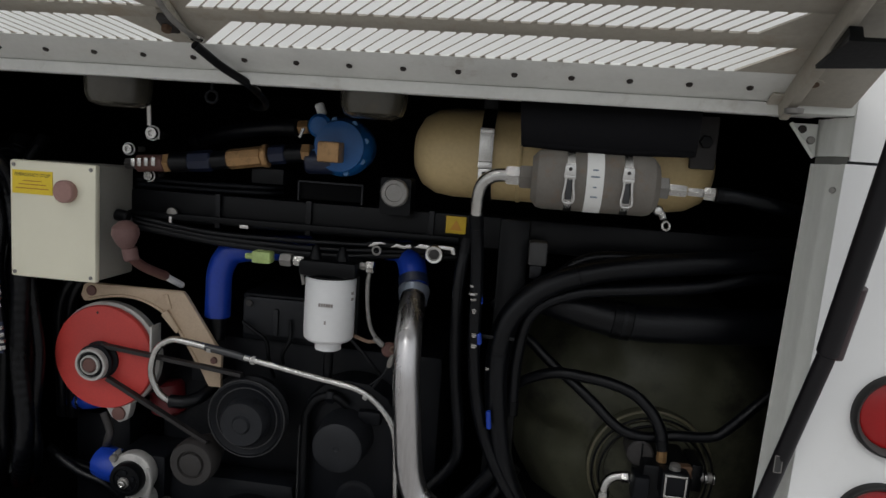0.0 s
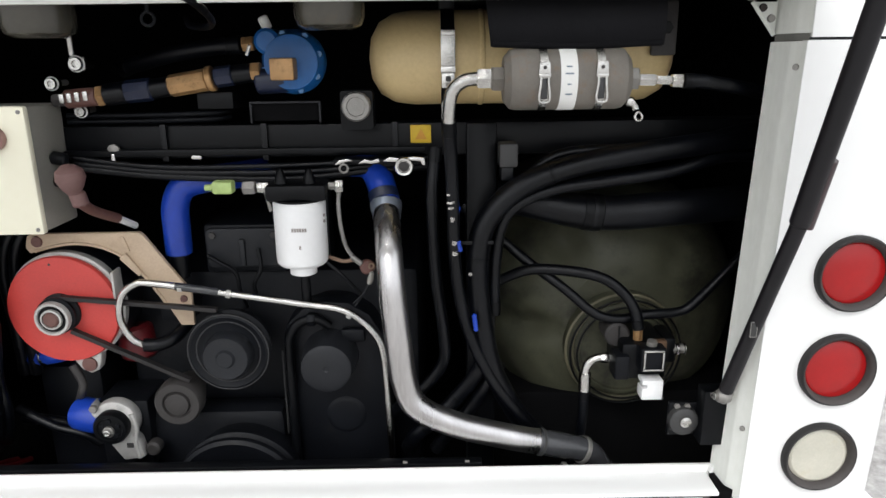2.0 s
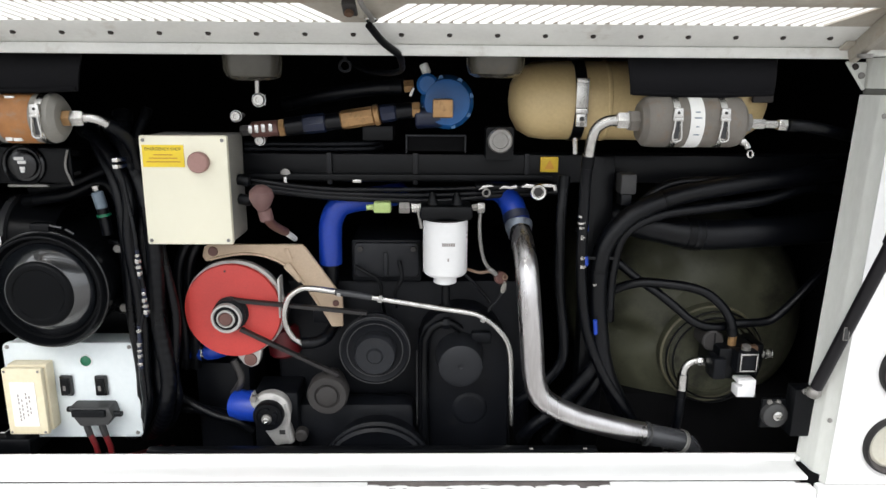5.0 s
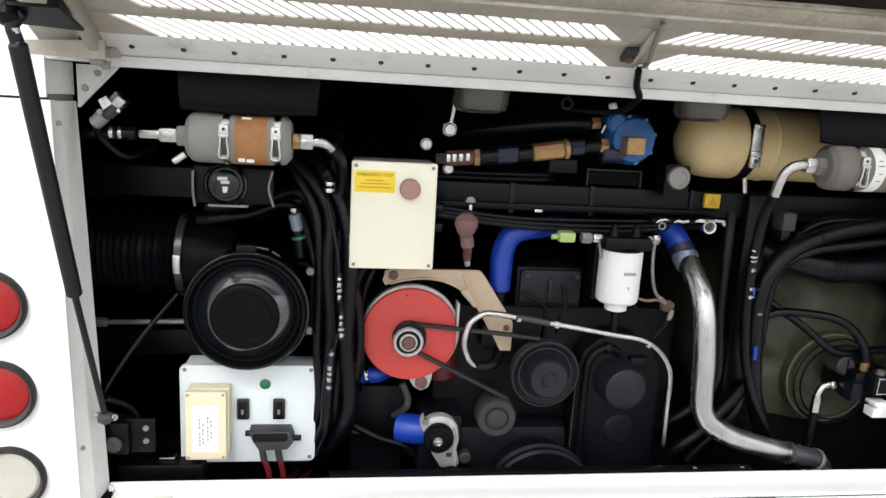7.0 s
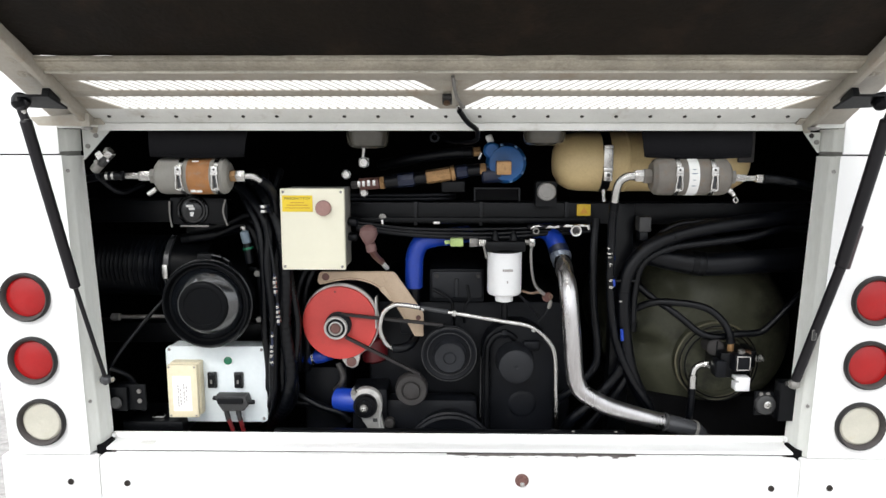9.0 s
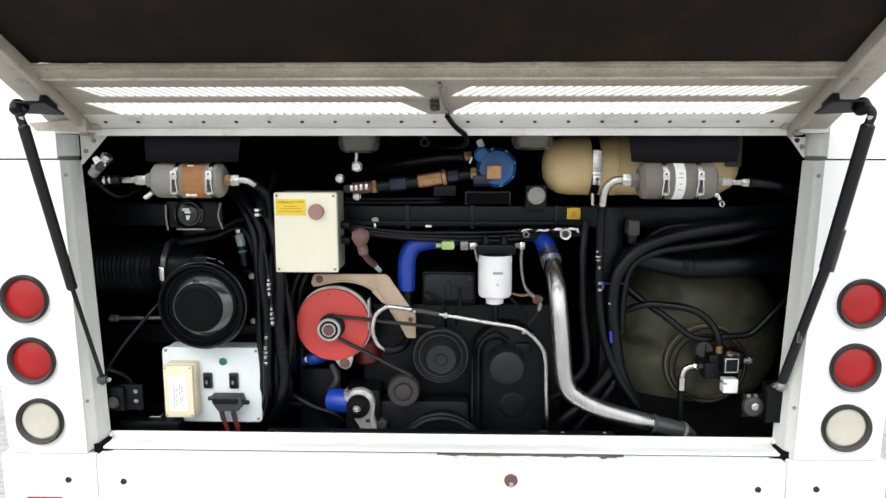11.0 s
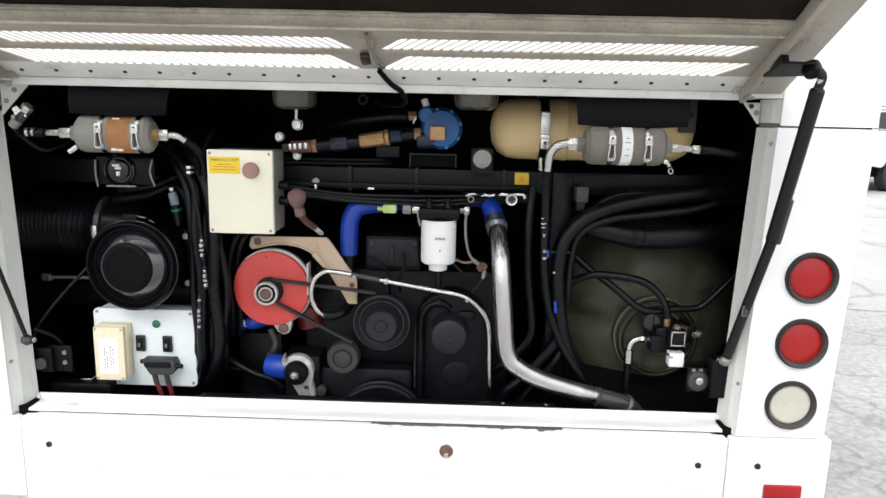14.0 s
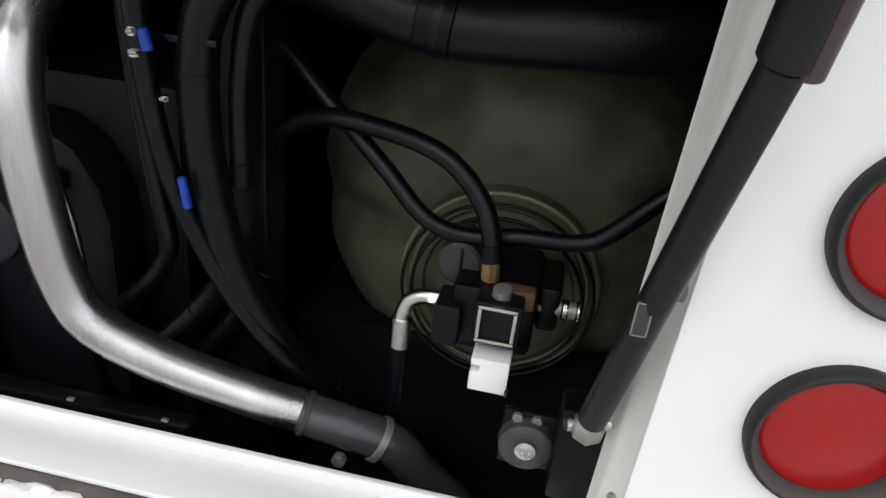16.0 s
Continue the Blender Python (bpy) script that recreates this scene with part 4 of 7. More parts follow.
part("rim_wire", ring((C[0], 0.1035, C[2]), F, 0.1225, 0.0018, 72, 8), BLACK, af)
part("clamp_block", box(-0.722, -0.680, 0.118, 0.145, 1.186, 1.206, 0.004), BLACK, af)
part("clamp_screw", rod((-0.69, 0.124, 1.203), (-0.655, 0.124, 1.196), 0.003, 8), JOINT, af)
part("clamp_screw", rod((-0.648, 0.126, 1.192), (-0.632, 0.126, 1.182), 0.003, 8), JOINT, af)
part("neck", lathe([(0, 0.085), (0.05, 0.090), (0.11, 0.093)], (-0.76, 0.36, 1.12), (-1, 0, 0.05), 32), COVER, af)
part("mount_stay", sweep([(-0.60, 0.22, 1.145), (-0.572, 0.20, 1.14), (-0.566, 0.20, 1.08), (-0.570, 0.20, 0.99), (-0.60, 0.22, 0.98)], 0.006), BLACK, af)
for z in (1.135, 0.995):
    part("stay_nut", hexnut((-0.57, 0.195, z), F, 0.010, 0.010), ZINC, af)
duct = thing("intake_duct", (-0.98, 0.36, 1.13), "black corrugated intake duct with a steel hose clamp", "air duct")
part("bellows", sweep([(-1.19, 0.38, 1.125), (-1.06, 0.37, 1.13), (-0.94, 0.36, 1.13), (-0.875, 0.36, 1.128)], 0.094, 32, ribs=0.0045, rib_len=0.015), RUBBER, duct)
part("hose_clamp", lathe([(0, 0.101), (0.001, 0.103), (0.016, 0.103), (0.017, 0.101)], (-0.883, 0.36, 1.128), (1, 0, 0), 40), JOINT, duct, "dull dark steel hose clamp")
part("worm_housing", box(-0.884, -0.866, 0.249, 0.262, 1.105, 1.150, 0.003), CHROME, duct, "bright worm screw housing")


def canister(x0, x1, y, z, r, main, band_x, band_m, strap_x, name_label):
    ob = thing("inline_canister", ((x0 + x1) / 2, y, z - r), name_label, "canister", "inline air canisters")
    L = x1 - x0
    part("shell", lathe([(0, r * 0.72), (0.010, r * 0.95), (0.020, r), (L - 0.020, r), (L - 0.010, r * 0.95), (L, r * 0.72)], (x0, y, z), (1, 0, 0), 40), main, ob)
    part("band", lathe([(0, r * 0.98), (0.0005, r * 1.012), (band_x[1] - band_x[0], r * 1.012), (band_x[1] - band_x[0] + 0.0005, r * 0.98)], (band_x[0], y, z), (1, 0, 0), 40), band_m, ob)
    for sx in strap_x:
        st = part("strap", lathe([(0, r * 0.99), (0.0005, r * 1.035), (0.0135, r * 1.035), (0.014, r * 0.99)], (sx - 0.006, y, z), (1, 0, 0), 40), CHROME, ob, "steel strap with a toggle latch")
        yl = y - r * 1.03
        top = plate([(sx - 0.0105, z + 0.004), (sx - 0.0085, z + 0.029), (sx + 0.0085, z + 0.029), (sx + 0.0105, z + 0.004)], yl - 0.0045, yl + 0.006, 0.0012)
        lt = part("latch_plate", top, CHROME, st)
        part("latch_fold", box(sx - 0.0095, sx + 0.0095, yl - 0.0075, yl - 0.0047, z + 0.0045, z + 0.010, 0.001), CHROME, lt)
        part("latch_rivet", lathe([(0, 0.0032), (0.0015, 0.0028), (0.002, 0.0)], (sx, yl - 0.0045, z + 0.020), F, 10), ENGINE_BROWN, lt)
        part("latch_tongue", box(sx - 0.0052, sx + 0.0052, yl - 0.0010, yl + 0.004, z - 0.030, z + 0.003, 0.001), JOINT, st, "dark latch tongue")
        part("wire_loop", sweep([(sx - 0.0060, yl - 0.005, z + 0.005), (sx - 0.0066, yl - 0.005, z - 0.008), (sx - 0.0086, yl - 0.004, z - 0.024), (sx - 0.0078, yl - 0.003, z - 0.0325), (sx - 0.003, yl - 0.002, z - 0.0350), (sx + 0.003, yl - 0.002, z - 0.0350), (sx + 0.0078, yl - 0.003, z - 0.0325), (sx + 0.0086, yl - 0.004, z - 0.024), (sx + 0.0066, yl - 0.005, z - 0.008), (sx + 0.0060, yl - 0.005, z + 0.005)], 0.0023, 8, 3), CHROME, st)
        part("clip_wire", sweep([(sx, y, z + r * 1.02), (sx, y + 0.02, z + r + 0.03), (sx, y + 0.07, z + r + 0.05)], 0.006, 8), BLACK, st)
    return ob


canl = canister(-0.808, -0.606, 0.092, 1.430, 0.0505, CAN_GREY, (-0.713, -0.651), ORANGE, (-0.731, -0.633), "grey canister with a rusty orange band and steel straps")
for x0, x1, z0, z1 in ((-0.707, -0.694, 1.3865, 1.3945), (-0.691, -0.676, 1.386, 1.3925), (-0.700, -0.682, 1.4695, 1.4735)):
    part("sticker_scrap", box(x0, x1, 0.056 if z0 < 1.43 else 0.0585, 0.066, z0, z1, 0.0005), PAPER, canl, "torn scrap of white sticker")
part("port", hexnut((-0.828, 0.092, 1.430), (1, 0, 0), 0.022, 0.022), CAN_GREY, canl)
part("fitting", hexnut((-0.862, 0.092, 1.430), (1, 0, 0), 0.015, 0.034), CHROME, canl)
part("fitting", hexnut((-0.900, 0.092, 1.430), (1, 0, 0), 0.009, 0.040), CHROME, canl)
part("hose_end", rod((-0.955, 0.095, 1.430), (-0.905, 0.092, 1.430), 0.013, 14, bevel=0.003), RUBBER, canl)
part("outlet", hexnut((-0.606, 0.092, 1.430), (1, 0, 0), 0.017, 0.016), BRASS, canl)
part("elbow_nut", hexnut((-0.590, 0.092, 1.430), (1, 0, 0), 0.017, 0.026), CHROME, canl)
part("elbow", sweep([(-0.566, 0.092, 1.430), (-0.552, 0.092, 1.430), (-0.538, 0.096, 1.426), (-0.526, 0.106, 1.416)], 0.0105), CHROME, canl)
part("hose_tail", sweep([(-0.528, 0.104, 1.418), (-0.512, 0.13, 1.40), (-0.505, 0.17, 1.36), (-0.505, 0.20, 1.30)], 0.013), RUBBER, canl)
part("drain_valve", rod((-0.812, 0.085, 1.395), (-0.836, 0.080, 1.378), 0.008, 12, bevel=0.002), CHROME, canl)
for x in (-0.952, -0.935, -0.918):
    part("crimp_ring", rod((x - 0.004, 0.095, 1.430), (x + 0.004, 0.095, 1.430), 0.0145, 14, bevel=0.001), CHROME, canl)
hose("air_hose", [(-0.95, 0.095, 1.430), (-1.02, 0.12, 1.42), (-1.10, 0.2, 1.40), (-1.18, 0.3, 1.38)], 0.011, RUBBER, "black air hose on the grey canister")

canr = canister(0.556, 0.766, 0.076, 1.431, 0.0510, CAN_BROWN, (0.645, 0.673), PAPER, (0.618, 0.711), "dusty grey brown canister with a white label band")
for z, w in ((1.452, 0.009), (1.441, 0.014), (1.424, 0.006), (1.408, 0.011)):
    yy = 0.076 - math.sqrt(0.0518 ** 2 - (z - 1.431) ** 2)
    part("print_mark", box(0.659 - w / 2, 0.659 + w / 2, yy - 0.0006, yy + 0.002, z - 0.0012, z + 0.0012), SENSOR, canr)
part("drain_ball", lathe([(-0.008, 0.0), (-0.006, 0.006), (0.0, 0.009), (0.006, 0.006), (0.008, 0.0)], (0.770, 0.066, 1.392), F, 14), CHROME, canr)
part("drain_ring", ring((0.784, 0.058, 1.368), (0.4, -1, 0.2), 0.007, 0.0022, 18, 8), CHROME, canr)
part("port", hexnut((0.536, 0.076, 1.432), (1, 0, 0), 0.022, 0.022), CAN_BROWN, canr)
part("elbow_nut", hexnut((0.512, 0.076, 1.433), (1, 0, 0), 0.018, 0.026), CHROME, canr)
part("elbow", sweep([(0.515, 0.076, 1.433), (0.492, 0.076, 1.430), (0.473, 0.080, 1.416), (0.466, 0.086, 1.392), (0.464, 0.095, 1.360)], 0.0115), CHROME, canr)
part("outlet", hexnut((0.766, 0.076, 1.430), (1, 0, 0), 0.020, 0.018), ZINC, canr)
part("fitting", hexnut((0.784, 0.076, 1.428), (1, 0, -0.03), 0.011, 0.030), CHROME, canr)
part("fitting", hexnut((0.816, 0.076, 1.427), (1, 0, -0.03), 0.008, 0.026), CHROME, canr)
part("swivel", hexnut((0.842, 0.076, 1.426), (1, 0, -0.03), 0.012, 0.018), CHROME, canr)
part("drain_valve", sweep([(0.768, 0.07, 1.395), (0.776, 0.065, 1.388), (0.780, 0.060, 1.378)], 0.006, 10), CHROME, canr)
hose("air_hose", [(0.862, 0.076, 1.425), (0.90, 0.08, 1.423), (0.98, 0.12, 1.41), (1.10, 0.25, 1.39), (1.19, 0.4, 1.38)], 0.012, RUBBER, "black air hose on the dusty canister")

# beige air tank under the bay roof
tank = thing("air_tank", (0.60, 0.290, 1.377), "beige painted horizontal air tank with a steel strap", "air tank")
R = 0.089
part("shell", lathe([(0, 0.0), (0.006, 0.040), (0.022, 0.068), (0.05, 0.084), (0.085, R), (0.507, R), (0.542, 0.084), (0.570, 0.068), (0.586, 0.040), (0.592, 0.0)], (0.313, 0.290, 1.466), (1, 0, 0), 56), BEIGE, tank)
part("weld_seam", lathe([(0, R), (0.003, R + 0.0025), (0.008, R + 0.0025), (0.011, R)], (0.525, 0.290, 1.466), (1, 0, 0), 56), BEIGE, tank)
st = part("strap", lathe([(0, R), (0.0005, R + 0.003), (0.0255, R + 0.003), (0.026, R)], (0.453, 0.290, 1.466), (1, 0, 0), 56), BLACK, tank)
bk = part("strap_plate", box(0.4525, 0.4795, 0.1935, 0.198, 1.452, 1.516, 0.001), CHROME, st, "bright steel strap buckle")
part("buckle_fold", box(0.4525, 0.4795, 0.1915, 0.1945, 1.506, 1.514, 0.001), CHROME, bk)
part("buckle_lip", box(0.4520, 0.4800, 0.1900, 0.1960, 1.440, 1.4515, 0.0015), CHROME, bk)
part("strap_tongue", box(0.4535, 0.4785, 0.1905, 0.200, 1.412, 1.4395, 0.002), CHROME, st)
part("tongue_slot", box(0.4615, 0.4705, 0.1895, 0.1915, 1.425, 1.434), INK, st)
part("strap_bolt", hexnut((0.466, 0.1905, 1.418), F, 0.0055, 0.006), ZINC, st)
part("hanger", box(0.45, 0.48, 0.27, 0.31, 1.555, 1.622, 0.003), BLACK, tank)
part("hanger", box(0.80, 0.83, 0.27, 0.31, 1.555, 1.622, 0.003), BLACK, tank)
# plate added to darken the tank's right end, which lies in darkness
eb = part("end_bracket", box(0.838, 0.884, 0.190, 0.202, 1.466, 1.562, 0.004), ENGINE_BROWN, tank, "added dull brown plate darkening the tank's end")
part("bracket_bolt", hexnut((0.862, 0.190, 1.515), F, 0.012, 0.010), BLACK, eb)
part("drain_cock", rod((0.458, 0.215, 1.385), (0.458, 0.205, 1.350), 0.006, 10), CHROME, tank)
for x0, x1, z0 in ((0.522, 0.832, 1.484), (-0.828, -0.545, 1.484)):
    bm = bmesh.new()
    rows = []
    for k in range(9):
        a = k / 8
        rows.append([bm.verts.new((x + (0.012 * (1 - a) if x < (x0 + x1) / 2 else -0.012 * (1 - a)), 0.062 + 0.05 * a * a + off, z0 + 0.125 * a)) for x, off in ((x0, 0), (x1, 0), (x1, 0.006), (x0, 0.006))])
    for a, b in zip(rows, rows[1:]):
        for k in range(4):
            bm.faces.new((a[k], a[(k + 1) % 4], b[(k + 1) % 4], b[k]))
    bm.faces.new(rows[0]); bm.faces.new(rows[-1])
    flap = solid("rubber_flap", bm, FLAP, "black rubber splash flap hanging from the bay roof", "flap", "splash flaps")
    part("clamp_strip", box(x0 + 0.004, x1 - 0.004, 0.101, 0.107, 1.590, 1.612, 0.001), BLACK, flap)
    for k in range(5):
        part("strip_bolt", hexnut((x0 + 0.03 + (x1 - x0 - 0.06) * k / 4, 0.101, 1.601), F, 0.006, 0.005), ZINC, flap)
    part("hem", sweep([(x0 + 0.016, 0.064, z0 + 0.004), ((x0 + x1) / 2, 0.061, z0), (x1 - 0.016, 0.064, z0 + 0.004)], 0.0055, 10), FLAP, flap)
for x, lo in ((-0.222, 1.506), (0.266, 1.514)):
    cup = thing("reservoir_cup", (x, 0.10, lo), "cloudy grey plastic cup under the hatch header", "cup", "reservoir cups")
    part("bowl", lathe([(0, 0.0), (0.001, 0.040), (0.008, 0.053), (0.022, 0.059), (0.06, 0.0605)], (x, 0.105, lo), (0, 0, 1), 36), CLOUDY, cup)
    part("rim", lathe([(0, 0.0605), (0.0, 0.064), (0.05, 0.064), (0.05, 0.0605)], (x, 0.105, lo + 0.058), (0, 0, 1), 36), CLOUDY, cup)
hose("cup_drain", [(-0.252, 0.25, 1.58), (-0.254, 0.262, 1.52), (-0.258, 0.272, 1.48)], 0.006, CHROME, "thin bright drain tube from the bay roof", "tube")

eye = thing("hanging_eyelet", (-0.037, 0.10, 1.534), "dark steel eyelet under the hatch header", "eyelet")
part("ring", ring((-0.037, 0.10, 1.536), F, 0.011, 0.0028, 24, 8), ENGINE, eye)
part("stem", rod((-0.037, 0.10, 1.547), (-0.037, 0.10, 1.622), 0.004, 10), ENGINE, eye)

# compressor line: bolts, hose ends, brass tee and blue valve housing
def ring_bolt(x, y, z, r=0.014):
    ob = thing("banjo_bolt", (x, y, z), "bright banjo bolt with a drilled head on the air line", "bolt", "bright line bolts")
    part("head", lathe([(-0.02, r), (0.0, r), (0.003, r * 0.85), (0.003, r * 0.5), (-0.002, r * 0.45)], (x, y, z), F, 20), CHROME, ob)
    part("washer", lathe([(-0.006, r * 1.15), (-0.003, r * 1.15)], (x, y, z), F, 20), PAPER, ob)
    part("shank", rod((x, y + 0.02, z), (x, y + 0.06, z), r * 0.5, 10), ZINC, ob)
    return ob


ring_bolt(-0.258, 0.280, 1.463, 0.014)
solid("square_fitting", box(-0.274, -0.242, 0.286, 0.330, 1.449, 1.477, 0.004), CHROME, "square bright fitting under the cup drain", "fitting")
ring_bolt(-0.312, 0.280, 1.426, 0.012)
ring_bolt(-0.258, 0.270, 1.372, 0.011)
line = thing("compressor_line", (-0.05, 0.25, 1.40), "hose line with brass and dark blue fittings", "air line")
part("nut", hexnut((-0.292, 0.245, 1.396), (1, 0, 0.06), 0.013, 0.024), ENGINE_BROWN, line)
for x in (-0.266, -0.252, -0.237, -0.221):
    part("clip", box(x - 0.0048, x + 0.0048, 0.222, 0.262, 1.391 + 0.1 * (x + 0.266), 1.409 + 0.1 * (x + 0.266), 0.002), CHROME, line)
part("sleeve", rod((-0.268, 0.245, 1.398), (-0.205, 0.245, 1.403), 0.018, 18, bevel=0.003), BROWN, line)
part("collar", hexnut((-0.205, 0.245, 1.403), (1, 0, 0.1), 0.021, 0.014), BRASS, line)
part("hose", rod((-0.190, 0.245, 1.405), (-0.150, 0.245, 1.410), 0.021, 18), RUBBER, line)
part("fitting", rod((-0.152, 0.245, 1.410), (-0.100, 0.245, 1.415), 0.022, 8, bevel=0.003), BLUE_DARK, line)
part("hose", rod((-0.100, 0.245, 1.415), (-0.066, 0.245, 1.420), 0.019, 18), RUBBER, line)
part("brass_body", rod((-0.066, 0.242, 1.420), (0.008, 0.242, 1.432), 0.021, 8, bevel=0.003), BRASS, line, "orange brown brass fitting")
part("collar", rod((0.008, 0.242, 1.432), (0.020, 0.242, 1.434), 0.024, 20, bevel=0.002), BRASS, line)
part("fitting", rod((0.022, 0.242, 1.435), (0.058, 0.242, 1.440), 0.020, 8, bevel=0.003), BLUE_DARK, line)
part("hose", rod((0.058, 0.242, 1.440), (0.095, 0.242, 1.444), 0.018, 16), RUBBER, line)
part("tail_nut", hexnut((0.094, 0.235, 1.446), (1, 0, 0.02), 0.018, 0.018), BRASS, line)
part("bracket", box(-0.02, 0.05, 0.25, 0.34, 1.375, 1.408, 0.004), BLACK, line)
valve = thing("blue_valve_housing", (0.16, 0.25, 1.40), "blue painted cast valve housing with a brass square plug", "valve")
part("housing", lathe([(-0.34, 0.050), (-0.27, 0.060), (-0.245, 0.060), (-0.235, 0.055), (-0.222, 0.050), (-0.218, 0.030), (-0.217, 0.0)], (0.172, 0, 1.462), F, 40), BLUE_CAST, valve)
part("boss", lathe([(0, 0.024), (0.05, 0.024), (0.056, 0.018)], (0.128, 0.28, 1.500), F, 24), BLUE_CAST, valve)
part("port", rod((0.10, 0.245, 1.428), (0.165, 0.245, 1.432), 0.026, 20, bevel=0.004), BLUE_DARK, valve)
part("plug_block", box(0.140, 0.184, 0.180, 0.225, 1.430, 1.470, 0.004), BRASS, valve, "square brass plug")
for k in range(8):
    a = radians(45 * k + 15)
    part("housing_bolt", hexnut((0.172 + 0.054 * math.cos(a), 0.238, 1.462 + 0.054 * math.sin(a)), F, 0.0065, 0.008), BLUE_WORN, valve)
part("vent_nipple", rod((0.128, 0.25, 1.522), (0.118, 0.25, 1.545), 0.010, 12, bevel=0.003), PAPER, valve)
part("bleed_lever", rod((0.090, 0.222, 1.474), (0.098, 0.222, 1.494), 0.0035, 8, bevel=0.001), CHROME, valve)
part("side_nut", hexnut((0.075, 0.26, 1.495), (1, 0, 0.1), 0.015, 0.022), BRASS, valve)
hose("black_hose", [(0.075, 0.26, 1.495), (0.0, 0.28, 1.49), (-0.10, 0.32, 1.475), (-0.22, 0.40, 1.45)], 0.016, RUBBER, "black hose on the blue valve housing")
hose("latch_cable", [(0.080, 0.03, 1.543), (0.078, 0.07, 1.530), (0.055, 0.12, 1.523), (0.0, 0.2, 1.528), (-0.04, 0.3, 1.545)], 0.006, RUBBER, "thin black release cable curling under the bay roof", "cable")

# frame rails
rails = thing("chassis_rail", (0.2, 0.30, 1.275), "black steel cross rail of the coach frame", "frame rail", kind="structure")
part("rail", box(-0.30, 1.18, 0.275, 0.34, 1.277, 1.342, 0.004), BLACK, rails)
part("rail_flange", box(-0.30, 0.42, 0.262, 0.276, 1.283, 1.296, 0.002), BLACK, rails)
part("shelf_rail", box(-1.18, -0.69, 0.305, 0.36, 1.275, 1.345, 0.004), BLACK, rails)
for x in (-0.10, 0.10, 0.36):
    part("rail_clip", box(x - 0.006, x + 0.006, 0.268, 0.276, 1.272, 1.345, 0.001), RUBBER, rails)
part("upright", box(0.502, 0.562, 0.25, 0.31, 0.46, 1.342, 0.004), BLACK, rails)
# near-black sheet stands in for the dark space inside an open frame
part("upper_tray", box(0.08, 0.215, 0.266, 0.274, 1.35, 1.385, 0.002), DARK, rails)
for x0, x1, z0, z1 in ((0.078, 0.217, 1.384, 1.388), (0.078, 0.082, 1.346, 1.3838), (0.213, 0.217, 1.346, 1.3838)):
    part("tray_edge", box(x0, x1, 0.258, 0.2655, z0, z1, 0.001), GREY_COVER, rails)
for z in (1.362, 1.350):
    hose("steel_line", [(-0.30, 0.30, z), (-0.15, 0.30, z), (-0.02, 0.30, z + 0.002), (0.02, 0.33, z + 0.004)], 0.0055, ENGINE, "dark steel line along the cross rail", "pipe", "steel lines")
for k, z in enumerate((1.262, 1.252, 1.243)):
    hose("wiring_loom", [(-0.28, 0.26, z + 0.02), (-0.10, 0.262, z), (0.15, 0.262, z - 0.004 * k), (0.30, 0.265, z + 0.006), (0.44, 0.29, z + 0.01)], 0.0055 + 0.001 * k, RUBBER, "black wiring loom slung under the cross rail", "cable", "wiring looms")
pb = thing("round_plug", (0.291, 0.215, 1.34), "dull grey round plug on a black bracket", "plug")
part("bracket", plate(rounded(0.260, 0.322, 1.335, 1.408, 0.006), 0.224, 0.274), BLACK, pb)
part("cap", lathe([(0, 0.028), (0.010, 0.028), (0.014, 0.025), (0.014, 0.018), (0.012, 0.017), (0.012, 0.0)], (0.291, 0.224, 1.379), F, 28), ZINC, pb)
tag = thing("yellow_tag", (0.41, 0.27, 1.30), "yellow square warning tag on the black rail", "tag")
part("plate", box(0.391, 0.432, 0.264, 0.2745, 1.303, 1.338, 0.001), ORANGE_TAG, tag)
part("symbol", plate([(0.400, 1.310), (0.424, 1.310), (0.412, 1.331)], 0.2625, 0.2638), INK_RED, tag)
hb = thing("lever_bracket", (0.33, 0.21, 1.26), "bright steel lever bracket under the rail", "lever")
part("bar", plate([(0.338, 1.276), (0.352, 1.284), (0.372, 1.281), (0.396, 1.284), (0.418, 1.282), (0.421, 1.268), (0.414, 1.268), (0.411, 1.276), (0.394, 1.277), (0.372, 1.274), (0.350, 1.275)], 0.204, 0.212, 0.001), CHROME, hb)
bs = part("boss", lathe([(0, 0.0185), (0.010, 0.0185), (0.013, 0.0165), (0.012, 0.0125), (0.008, 0.011)], (0.379, 0.214, 1.265), F, 24), CHROME, hb)
part("boss_core", lathe([(0, 0.011), (0.008, 0.0105), (0.010, 0.006), (0.010, 0.0)], (0.379, 0.214, 1.265), F, 16), ENGINE_BROWN, bs)
part("clip", plate([(0.243, 1.268), (0.254, 1.278), (0.270, 1.280), (0.282, 1.276), (0.268, 1.275), (0.256, 1.271)], 0.213, 0.219, 0.001), CHROME, hb)
part("clip", plate([(0.288, 1.270), (0.302, 1.279), (0.316, 1.276), (0.330, 1.280), (0.332, 1.273), (0.316, 1.270), (0.302, 1.272)], 0.213, 0.219, 0.001), CHROME, hb)
part("clip_ring", ring((0.262, 0.212, 1.262), F, 0.008, 0.0022, 18, 8), ZINC, hb)
part("arm", box(0.24, 0.42, 0.222, 0.275, 1.268, 1.277, 0.002), BLACK, hb)
bt = thing("p_clip_bolt", (-0.201, 0.244, 1.291), "bright bolt and clip on the black rail", "bolt")
part("head", lathe([(0, 0.012), (0.006, 0.012), (0.008, 0.008), (0.008, 0.0)], (-0.201, 0.27, 1.296), F, 16), ZINC, bt)
part("tail", box(-0.205, -0.197, 0.258, 0.268, 1.262, 1.290, 0.002), CHROME, bt)
